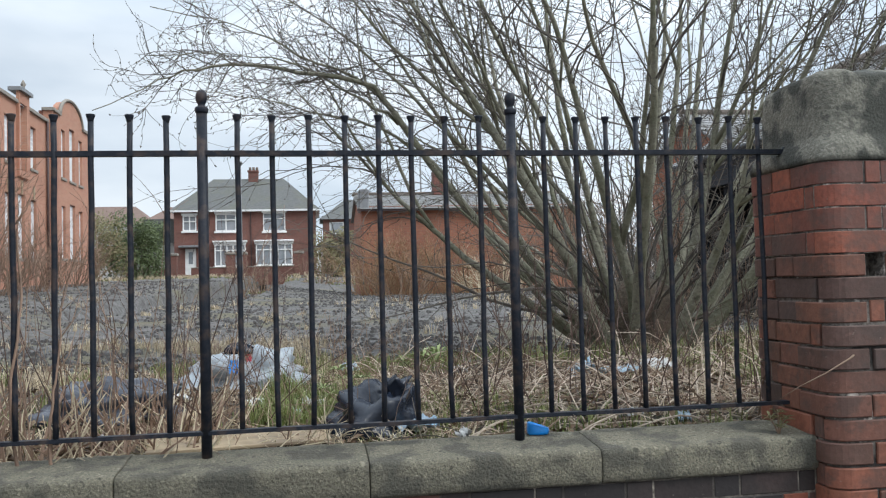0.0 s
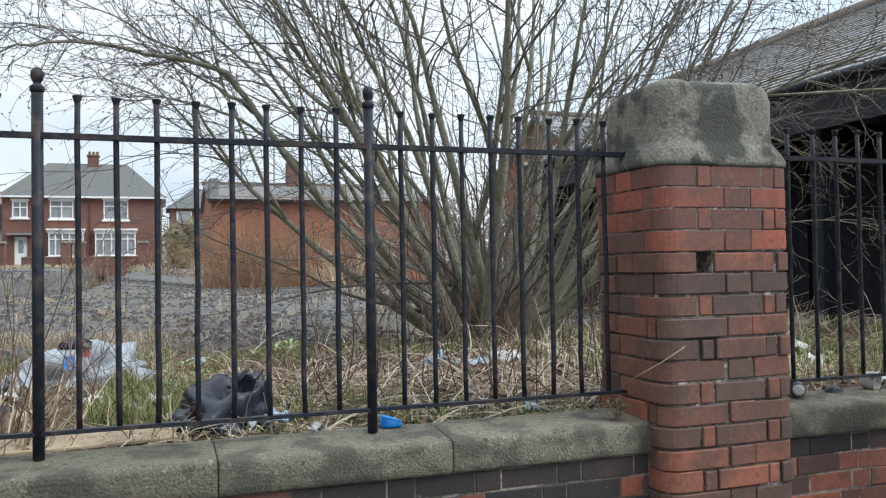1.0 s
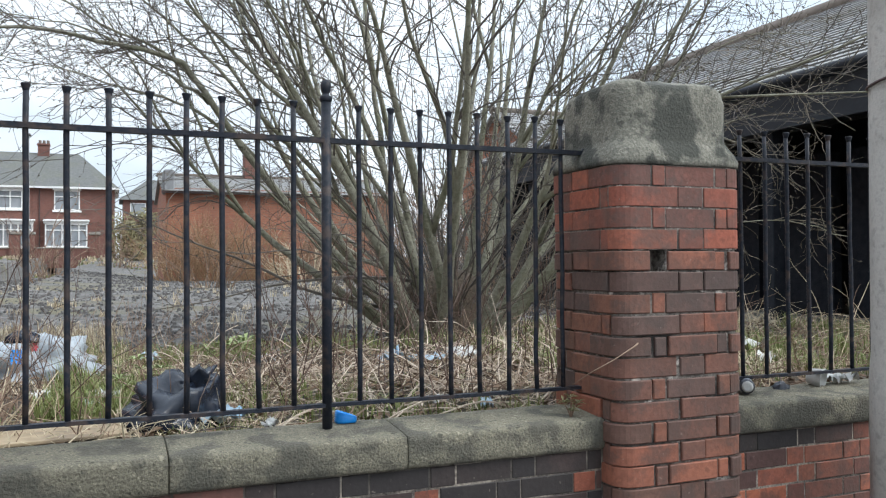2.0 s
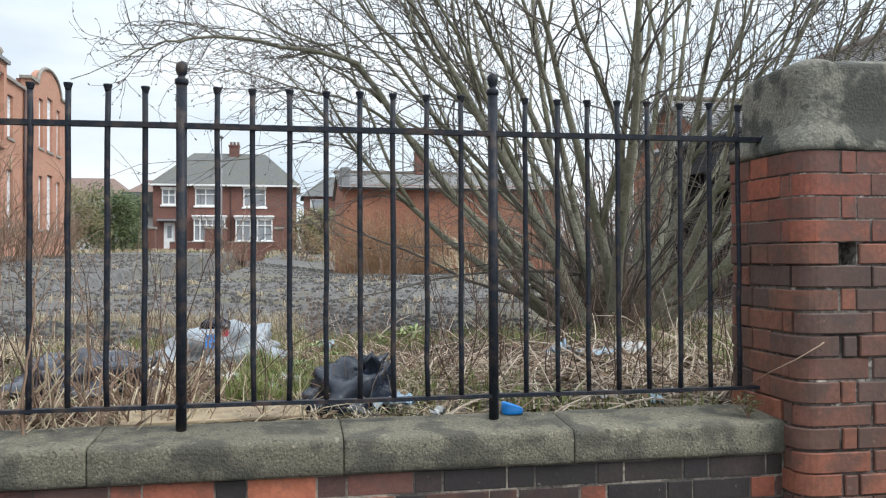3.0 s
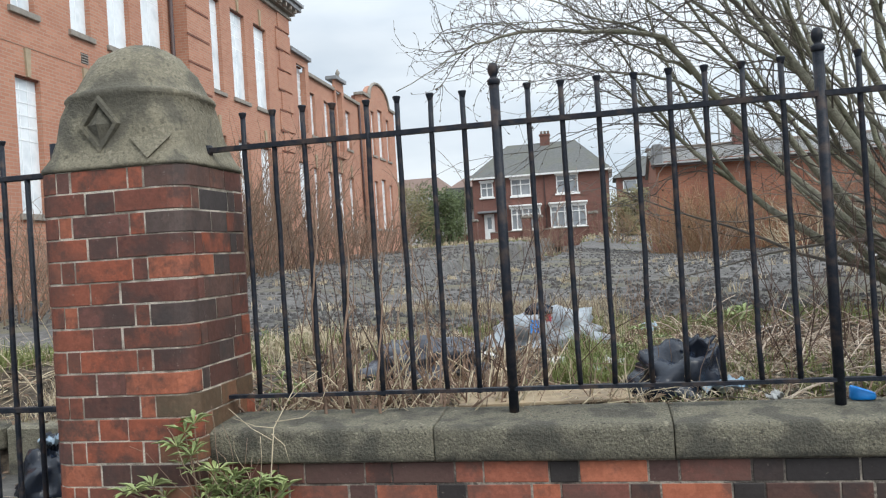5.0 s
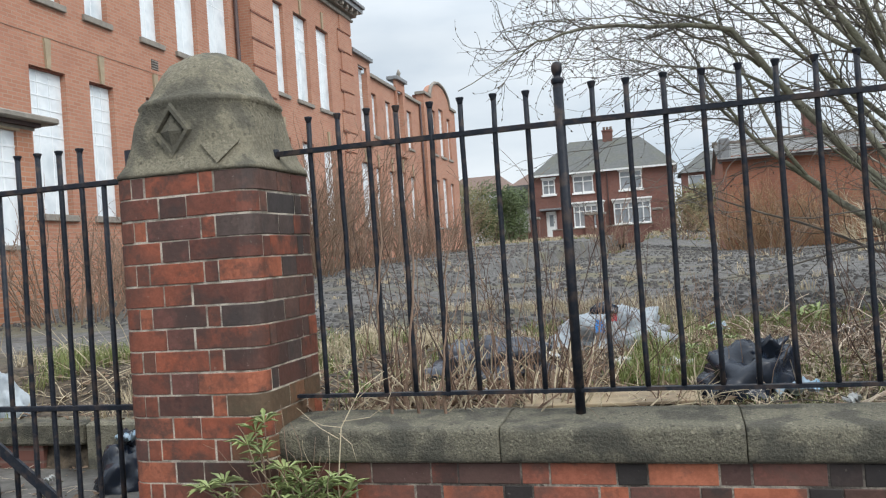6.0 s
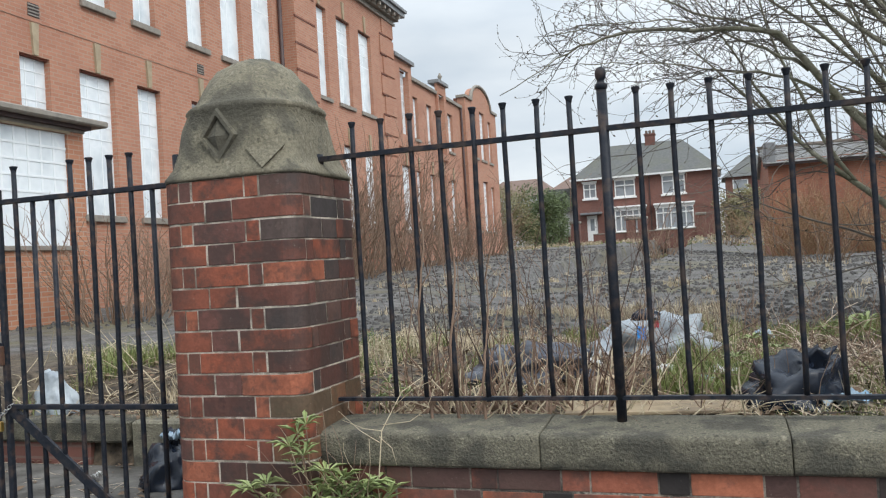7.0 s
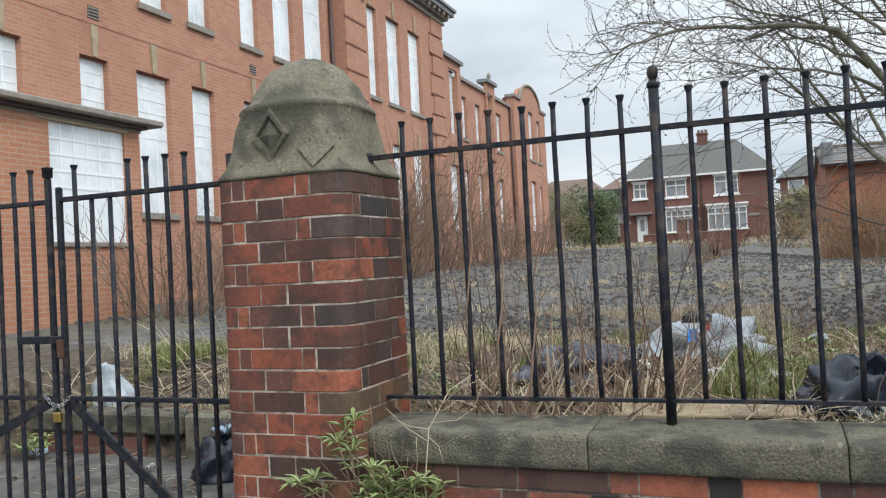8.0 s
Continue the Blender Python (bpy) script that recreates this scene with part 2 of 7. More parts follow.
M_SHED_BRICK = course_brick("outbuilding_brick", (0.36, 0.14, 0.08), (0.28, 0.105, 0.065), (0.28, 0.18, 0.13), (0.21, 0.10, 0.07))
M_BUFF = material("buff_stone", [(0.30, 0.24, 0.16), (0.42, 0.34, 0.23)], scale=6, bump=0.4)
M_SILL = material("grey_stone_sill", [(0.20, 0.18, 0.155), (0.30, 0.27, 0.23)], scale=8, bump=0.4)
M_SHEET = material("pale_window_sheet", [(0.60, 0.65, 0.68), (0.80, 0.84, 0.86), (0.54, 0.60, 0.64)], scale=0.9, detail=4, bump=0.08, bump_scale=2.0, rough=0.22)
M_BAR = material("white_glazing_bar", [(0.76, 0.80, 0.82), (0.84, 0.87, 0.88)], scale=5, bump=0, rough=0.5)
M_WHITE = material("white_paint", [(0.74, 0.74, 0.72), (0.84, 0.84, 0.82)], scale=4, bump=0.1, rough=0.5)
# timber made near-black: the shade inside the open shed is in its colour
M_SHADED_TIMBER = material("shaded_shed_timber", [(0.012, 0.014, 0.02), (0.027, 0.03, 0.038)], scale=12, bump=0.3, rough=0.75, spec=0.2)
M_FASCIA = material("dark_blue_fascia", [(0.010, 0.012, 0.018), (0.019, 0.022, 0.030)], scale=6, bump=0.2, rough=0.65)
M_SLATE = material("roof_slate", [(0.15, 0.155, 0.16), (0.27, 0.27, 0.265), (0.19, 0.19, 0.185)], scale=9, bump=0.5, stain=(0.16, 0.14, 0.10), stain_scale=1.5, stain_amount=0.5, rough=0.7)
M_RIDGE = material("ridge_tile", [(0.15, 0.125, 0.105), (0.23, 0.19, 0.16)], scale=10, bump=0.4)
M_TILE = material("house_roof_tile", [(0.085, 0.088, 0.086), (0.135, 0.135, 0.128)], scale=5, bump=0.5, stain=(0.12, 0.12, 0.08), stain_scale=0.8, stain_amount=0.4, bump_dist=0.03)
M_TILE_RED = material("red_roof_tile", [(0.15, 0.10, 0.082), (0.21, 0.145, 0.118)], scale=4, bump=0.4)
M_RENDER = material("pale_render", [(0.42, 0.41, 0.39), (0.54, 0.53, 0.50)], scale=2, bump=0.1)
M_LEAD = material("lead_grey", [(0.16, 0.165, 0.17), (0.24, 0.245, 0.25)], scale=5, bump=0.2, rough=0.6)
M_PIPE = material("cast_iron_pipe", [(0.05, 0.03, 0.03), (0.08, 0.05, 0.045)], scale=6, bump=0.2, rough=0.6)
M_BARK = material("willow_bark", [(0.10, 0.095, 0.07), (0.27, 0.258, 0.195), (0.165, 0.157, 0.117)], scale=14, bump=1.0, bump_scale=38, stain=(0.13, 0.135, 0.075), stain_scale=2.6, stain_amount=0.6, bump_dist=0.016)
M_STOOL = material("rotten_stool_wood", [(0.035, 0.026, 0.018), (0.10, 0.075, 0.05), (0.06, 0.045, 0.03)], scale=14, bump=0.9, bump_scale=40, bump_dist=0.015)
M_TWIG = material("bare_twig", [(0.065, 0.057, 0.049), (0.15, 0.13, 0.108)], scale=9, bump=0, rough=0.8)
M_TWIG_PALE = material("pale_budding_twig", [(0.16, 0.135, 0.10), (0.30, 0.26, 0.20)], scale=9, bump=0, rough=0.8)
M_BUD = material("twig_bud", [(0.065, 0.052, 0.036), (0.12, 0.10, 0.065)], scale=9, bump=0)
M_STALK = material("dead_brown_stalk", [(0.13, 0.083, 0.06), (0.27, 0.18, 0.127), (0.19, 0.13, 0.092)], scale=12, bump=0)
M_CANE = material("pale_dead_cane", [(0.30, 0.23, 0.17), (0.56, 0.47, 0.37), (0.40, 0.31, 0.235)], scale=9, bump=0, rough=0.75)
M_THORN = material("dark_bramble_stem", [(0.055, 0.033, 0.026), (0.13, 0.078, 0.058)], scale=9, bump=0, rough=0.7)
M_STRAW = material("dead_straw", [(0.32, 0.255, 0.165), (0.55, 0.465, 0.325), (0.41, 0.33, 0.225)], scale=12, bump=0, rough=0.8)
M_BRAMBLE = material("bramble_stem", [(0.16, 0.10, 0.07), (0.28, 0.20, 0.14)], scale=10, bump=0)
M_GRASS = material("green_grass", [(0.085, 0.118, 0.030), (0.165, 0.195, 0.055), (0.25, 0.245, 0.10)], scale=7, bump=0, rough=0.65)
M_LEAF = material("green_leaf", [(0.15, 0.20, 0.07), (0.33, 0.38, 0.16)], scale=14, bump=0.2, rough=0.5)
M_DEADLEAF = material("dead_leaf", [(0.055, 0.034, 0.022), (0.19, 0.125, 0.078), (0.085, 0.056, 0.038)], scale=15, bump=0, rough=0.85)
M_HEDGE = material("hedge_leaf", [(0.05, 0.075, 0.025), (0.11, 0.14, 0.05)], scale=3, bump=0, rough=0.6)
M_HEDGE_PALE = material("hedge_leaf_olive", [(0.13, 0.125, 0.055), (0.22, 0.19, 0.09)], scale=3, bump=0, rough=0.6)
M_ORANGE = material("rusty_bramble", [(0.24, 0.145, 0.08), (0.38, 0.25, 0.145)], scale=5, bump=0)
M_RUBBLE = material("rubble", [(0.03, 0.027, 0.026), (0.11, 0.105, 0.10), (0.05, 0.044, 0.04)], scale=11, bump=0.5)
M_BAG_BLACK = material("black_bin_bag", spec=0.5, stops=[(0.008, 0.012, 0.022), (0.016, 0.022, 0.036)], scale=8, bump=0.35, bump_scale=11, rough=0.24, bump_dist=0.02)
M_BAG_GREY = material("grey_tarpaulin", [(0.022, 0.026, 0.038), (0.085, 0.092, 0.112)], scale=6, bump=0.8, bump_scale=12, rough=0.28, bump_dist=0.03)
M_BAG_WHITE = material("white_rubble_sack", [(0.21, 0.245, 0.28), (0.37, 0.41, 0.44), (0.27, 0.305, 0.34)], scale=7, bump=0.9, bump_scale=14, rough=0.4, stain=(0.26, 0.28, 0.29), stain_scale=5, stain_amount=0.5, bump_dist=0.02)
M_BLUE = material("blue_plastic", [(0.01, 0.20, 0.62), (0.02, 0.28, 0.75)], scale=12, bump=0.2, rough=0.35)
M_BLUE_PALE = material("pale_blue_plastic", [(0.10, 0.26, 0.42), (0.36, 0.45, 0.52), (0.2, 0.36, 0.5)], scale=9, bump=0.5, rough=0.4)
M_RED = material("red_print", [(0.42, 0.03, 0.05), (0.50, 0.05, 0.07)], scale=9, bump=0, rough=0.5)
M_BOARD = material("plywood_board", [(0.33, 0.25, 0.155), (0.44, 0.345, 0.225)], scale=6, bump=0.3, stain=(0.17, 0.13, 0.09), stain_scale=8, stain_amount=0.75)
M_PALE = material("pale_litter", [(0.36, 0.36, 0.35), (0.54, 0.54, 0.52)], scale=9, bump=0.3)
M_BRASS = material("brass", [(0.42, 0.29, 0.08), (0.5, 0.36, 0.12)], scale=20, bump=0.1, rough=0.35, metal=0.9)
M_STEEL = material("steel_chain", [(0.3, 0.3, 0.3), (0.45, 0.45, 0.45)], scale=20, bump=0, rough=0.35, metal=0.9)
M_COLUMN = material("column_concrete", [(0.30, 0.29, 0.27), (0.46, 0.44, 0.41), (0.36, 0.345, 0.32)], scale=26, bump=0.5, bump_scale=90, stain=(0.22, 0.21, 0.19), stain_scale=2.5, stain_amount=0.6, rough=0.9, bump_dist=0.004)
M_CONCRETE = material("path_concrete", [(0.075, 0.070, 0.062), (0.165, 0.153, 0.136)], scale=9, bump=0.8, stain=(0.045, 0.040, 0.033), stain_scale=4.0, stain_amount=0.8, stain_detail=9.0)


def ground_material():
    """Soil and litter by the railings, broken tarmac with moss farther in, paving outside."""
    m = material("waste_ground", [(0.062, 0.059, 0.056), (0.165, 0.158, 0.15), (0.08, 0.075, 0.07), (0.20, 0.192, 0.182)], scale=5, detail=10, bump=1.0, bump_scale=14, rough=0.95, stain=(0.055, 0.048, 0.042), stain_scale=2.6, stain_amount=0.75, bump_dist=0.05)
    n, l = m.node_tree.nodes, m.node_tree.links
    b = n["Principled BSDF"]
    tar = b.inputs["Base Color"].links[0].from_socket
    geo = n.new("ShaderNodeNewGeometry")
    soil = n.new("ShaderNodeValToRGB")
    t = n.new("ShaderNodeTexNoise")
    t.inputs["Scale"].default_value, t.inputs["Detail"].default_value = 17, 8
    l.new(geo.outputs["Position"], t.inputs["Vector"])
    l.new(t.outputs["Fac"], soil.inputs["Fac"])
    for e, (p, c) in zip(soil.color_ramp.elements, ((0.35, (0.030, 0.023, 0.017)), (0.65, (0.125, 0.095, 0.064)))):
        e.position, e.color = p, (*c, 1)
    moss = n.new("ShaderNodeTexNoise")
    moss.inputs["Scale"].default_value, moss.inputs["Detail"].default_value = 0.55, 8
    l.new(geo.outputs["Position"], moss.inputs["Vector"])
    mr = n.new("ShaderNodeMapRange")
    mr.inputs["From Min"].default_value, mr.inputs["From Max"].default_value, mr.inputs["To Max"].default_value = 0.52, 0.66, 0.8
    l.new(moss.outputs["Fac"], mr.inputs["Value"])
    m1 = n.new("ShaderNodeMix")
    m1.data_type = "RGBA"
    l.new(mr.outputs["Result"], m1.inputs["Factor"])
    l.new(tar, m1.inputs["A"])
    m1.inputs["B"].default_value = (0.13, 0.115, 0.065, 1)
    sep = n.new("ShaderNodeSeparateXYZ")
    l.new(geo.outputs["Position"], sep.inputs[0])
    wob = n.new("ShaderNodeTexNoise")
    wob.inputs["Scale"].default_value, wob.inputs["Detail"].default_value = 0.8, 6
    l.new(geo.outputs["Position"], wob.inputs["Vector"])
    ad = n.new("ShaderNodeMath")
    ad.operation = "MULTIPLY_ADD"
    ad.inputs[1].default_value = 3.0
    l.new(wob.outputs["Fac"], ad.inputs[0])
    l.new(sep.outputs["Y"], ad.inputs[2])
    edge = n.new("ShaderNodeMapRange")
    edge.inputs["From Min"].default_value, edge.inputs["From Max"].default_value = 4.2, 5.4
    l.new(ad.outputs[0], edge.inputs["Value"])
    m2 = n.new("ShaderNodeMix")
    m2.data_type = "RGBA"
    l.new(edge.outputs["Result"], m2.inputs["Factor"])
    l.new(soil.outputs["Color"], m2.inputs["A"])
    l.new(m1.outputs["Result"], m2.inputs["B"])
    out = n.new("ShaderNodeMapRange")
    out.inputs["From Min"].default_value, out.inputs["From Max"].default_value = -0.12, -0.1
    l.new(sep.outputs["Y"], out.inputs["Value"])
    m3 = n.new("ShaderNodeMix")
    m3.data_type = "RGBA"
    l.new(out.outputs["Result"], m3.inputs["Factor"])
    l.new(tar, m3.inputs["A"])
    l.new(m2.outputs["Result"], m3.inputs["B"])
    l.new(m3.outputs["Result"], b.inputs["Base Color"])
    return m


M_GROUND = ground_material()


# ---- mesh builder ----
class Shape:
    def __init__(self):
        self.v, self.f, self.smooth = [], [], False

    def add(self, verts, faces):
        o = len(self.v)
        self.v += [tuple(p) for p in verts]
        self.f += [tuple(i + o for i in f) for f in faces]
        return self

    def box(self, x0, y0, z0, x1, y1, z1, c=0.0):
        """A box with its long edges chamfered by c."""
        if not c:
            return self.add([(x0, y0, z0), (x1, y0, z0), (x1, y1, z0), (x0, y1, z0), (x0, y0, z1), (x1, y0, z1), (x1, y1, z1), (x0, y1, z1)],
                            [(3, 2, 1, 0), (4, 5, 6, 7), (0, 1, 5, 4), (1, 2, 6, 5), (2, 3, 7, 6), (3, 0, 4, 7)])
        rings = []
        for z, i in ((z0, c), (z0 + c, 0), (z1 - c, 0), (z1, c)):
            a = c + i
            rings.append([(x0 + a, y0 + i, z), (x1 - a, y0 + i, z), (x1 - i, y0 + a, z), (x1 - i, y1 - a, z), (x1 - a, y1 - i, z), (x0 + a, y1 - i, z), (x0 + i, y1 - a, z), (x0 + i, y0 + a, z)])
        return self.loft(rings)

    def loft(self, rings, caps=True, closed=True):
        n = len(rings[0])
        verts = [p for r in rings for p in r]
        faces = []
        for k in range(len(rings) - 1):
            for i in range(n if closed else n - 1):
                j = (i + 1) % n
                faces.append((k * n + i, k * n + j, (k + 1) * n + j, (k + 1) * n + i))
        if caps:
            faces.append(tuple(range(n - 1, -1, -1)))
            faces.append(tuple((len(rings) - 1) * n + i for i in range(n)))
        return self.add(verts, faces)

    def tube(self, pts, radii, n=6, caps=True):
        pts = [Vector(p) for p in pts]
        rings, up = [], None
        for k, p in enumerate(pts):
            d = (pts[min(k + 1, len(pts) - 1)] - pts[max(k - 1, 0)])
            d = d.normalized() if d.length > 1e-9 else Vector((0, 0, 1))
            if up is None:
                up = d.orthogonal().normalized()
            else:
                up = (up - d * up.dot(d))
                up = up.normalized() if up.length > 1e-6 else d.orthogonal().normalized()
            side = d.cross(up)
            r = radii[k] if hasattr(radii, "__len__") else radii
            rings.append([p + (up * math.cos(2 * math.pi * i / n) + side * math.sin(2 * math.pi * i / n)) * r for i in range(n)])
        return self.loft(rings, caps)

    def turned(self, profile, centre=(0, 0, 0), n=16):
        """A solid of revolution about z from (radius, z) pairs."""
        cx, cy, cz = centre
        return self.loft([[(cx + r * math.cos(2 * math.pi * i / n), cy + r * math.sin(2 * math.pi * i / n), cz + z) for i in range(n)] for r, z in profile])

    def mesh(self, name):
        me = bpy.data.meshes.new(name)
        me.from_pydata(self.v, [], self.f)
        me.update()
        if self.smooth:
            me.polygons.foreach_set("use_smooth", [True] * len(me.polygons))
        return me


def soft(shape):
    shape.smooth = True
    return shape


def part(name, shape, mat, parent=None, label="", place=None):
    """One mesh object, under a thing or a part, from a Shape or a mesh that pieces share."""
    me = shape.mesh(name) if isinstance(shape, Shape) else shape
    if mat and not me.materials:
        me.materials.append(mat)
    ob = new(name, me)
    if parent:
        ob.parent = parent
    if place is not None:
        ob.matrix_basis = place
    return tagged(ob, label=label)


def thing(name, label, category, group="", kind="", at=(0, 0, 0)):
    ob = new(name)
    ob.empty_display_size = 0.1
    ob.location = at
    return tagged(ob, label, category, group, kind)


def smooth(a, b, x):
    t = max(0.0, min(1.0, (x - a) / (b - a)))
    return t * t * (3 - 2 * t)


# ---- ground ----
def ground_z(x, y):
    """Pavement outside, a retained plateau inside that climbs towards the houses, a sunk path behind the gate."""
    if y < 0.0:
        return 0.0
    far = smooth(40, 66, y)
    w = 1 - smooth(-6.0, 3.5, x)
    w = w + (1 - w) * far
    rise = 0.15 * smooth(5, 12, y) + 0.33 * smooth(11, 25, y) + 0.40 * smooth(24, 40, y) + 0.45 * smooth(40, 66, y)
    z = 0.74 + rise * w
    z += (0.035 * noise.noise((x * 0.9, y * 0.9, 3.1)) + (0.05 * noise.noise((x * 0.35, y * 0.35, 7.0)) if y > 4 else 0)) * (1 - smooth(22, 36, y))
    if -4.4 < x < -1.58:
        edge = min(smooth(0.0, 0.14, -1.58 - x), smooth(0.0, 0.2, x + 4.4))
        step = 0.04 + 0.22 * smooth(0.05, 0.6, y) + 0.26 * smooth(1.26, 1.32, y) + 0.24 * smooth(1.42, 2.4, y)
        z = z + (min(z, step) - z) * edge
    return z


def axis_cuts(knots):
    out = []
    for (a, b, n) in knots:
        out += [a + (b - a) * k / n for k in range(n)]
    return out + [knots[-1][1]]


gx = axis_cuts([(-420, -60, 12), (-60, -14, 23), (-14, -4.6, 30), (-4.6, 6.5, 120), (6.5, 14, 24), (14, 60, 20), (60, 420, 12)])
gy = axis_cuts([(-300, -30, 8), (-30, -0.2, 10), (-0.2, 0.0, 1), (0.0, 0.02, 1), (0.02, 4.0, 80), (4.0, 14.0, 60), (14, 50, 72), (50, 90, 40), (90, 700, 14)])
gs = soft(Shape())
gs.add([(x, y, ground_z(x, y)) for y in gy for x in gx],
       [(j * len(gx) + i, j * len(gx) + i + 1, (j + 1) * len(gx) + i + 1, (j + 1) * len(gx) + i) for j in range(len(gy) - 1) for i in range(len(gx) - 1)])
tagged(part("ground", gs, M_GROUND), "broken tarmac and weedy soil of a vacant lot", "ground", kind="structure")


px = [-4.22 + 0.1 * k for k in range(26)]
py = [0.02 + 0.1 * k for k in range(13)]
ps = soft(Shape())
ps.add([(x, y, ground_z(x, y) + 0.008) for y in py for x in px],
       [(j * 26 + i, j * 26 + i + 1, (j + 1) * 26 + i + 1, (j + 1) * 26 + i) for j in range(12) for i in range(25)])
tagged(part("path", ps, M_CONCRETE), "stained concrete path inside the iron gate", "path", kind="structure")


# ---- walls with openings ----
def pierced_wall(us, vs, openings, thick, to_world, bow=None):
    """A wall over [u0, u1] x [v0, v1] with rectangular openings (u0, u1, v0, v1) that go right through."""
    cu = sorted({us[0], us[1], *[o[0] for o in openings], *[o[1] for o in openings]})
    cv = sorted({vs[0], vs[1], *[o[2] for o in openings], *[o[3] for o in openings]})
    s = Shape()

    def solid(i, j):
        if not (0 <= i < len(cu) - 1 and 0 <= j < len(cv) - 1):
            return False
        u, v = (cu[i] + cu[i + 1]) / 2, (cv[j] + cv[j + 1]) / 2
        return not any(o[0] < u < o[1] and o[2] < v < o[3] for o in openings)

    for i in range(len(cu) - 1):
        for j in range(len(cv) - 1):
            if not solid(i, j):
                continue
            a, b, c, d = cu[i], cu[i + 1], cv[j], cv[j + 1]
            quads = [[(a, 0, c), (b, 0, c), (b, 0, d), (a, 0, d)], [(b, thick, c), (a, thick, c), (a, thick, d), (b, thick, d)]]
            if not solid(i - 1, j):
                quads.append([(a, thick, c), (a, 0, c), (a, 0, d), (a, thick, d)])
            if not solid(i + 1, j):
                quads.append([(b, 0, c), (b, thick, c), (b, thick, d), (b, 0, d)])
            if not solid(i, j - 1):
                quads.append([(a, thick, c), (b, thick, c), (b, 0, c), (a, 0, c)])
            if not solid(i, j + 1):
                quads.append([(a, 0, d), (b, 0, d), (b, thick, d), (a, thick, d)])
            for q in quads:
                s.add([to_world(*p) for p in q], [(0, 1, 2, 3)])
    return s


# ---- brick pieces ----
def ring_point(s, half, r):
    """A point and outward normal at length s along a square with rounded corners; s = 0 is the middle of the front left corner."""
    straight, arc = 2 * (half - r), math.pi * r / 2
    side = straight + arc
    k, t = int(s // side) % 4, s % side
    if t < arc / 2:
        a, base, run = t / r, (-half + r, -half + r), 0
        n = (-math.sin(math.pi / 4 - a), -math.cos(math.pi / 4 - a))
        p = (base[0] + n[0] * r, base[1] + n[1] * r)
    elif t > arc / 2 + straight:
        a = (t - arc / 2 - straight) / r
        n = (math.sin(a), -math.cos(a))
        p = (half - r + n[0] * r, -half + r + n[1] * r)
    else:
        n = (0.0, -1.0)
        p = (-half + r + t - arc / 2, -half)
    c, s_ = ((1, 0), (0, 1), (-1, 0), (0, -1))[k]
    return (p[0] * c - p[1] * s_, p[0] * s_ + p[1] * c), (n[0] * c - n[1] * s_, n[0] * s_ + n[1] * c)


def brick_piece(path, s0, s1, height, depth, cuts, e=0.0026):
    """A brick along a path, with worn arrises, between s0 and s1."""
    marks = [s0, s0 + e] + [c for c in cuts if s0 + 2 * e < c < s1 - 2 * e] + [s1 - e, s1]
    rings = []
    for i, s in enumerate(marks):
        p, n = path(s)
        back = e if i in (0, len(marks) - 1) else 0
        prof = [(-depth, 0), (-e - back, 0), (-back, e), (-back, height - e), (-e - back, height), (-depth, height)]
        rings.append([(p[0] + n[0] * d, p[1] + n[1] * d, z) for d, z in prof])
    s = Shape()
    s.loft(rings)
    return s.mesh("brick")


HALF, ROUND, COURSE = 0.280, 0.075, 0.078
SIDE = 2 * (HALF - ROUND) + math.pi * ROUND / 2


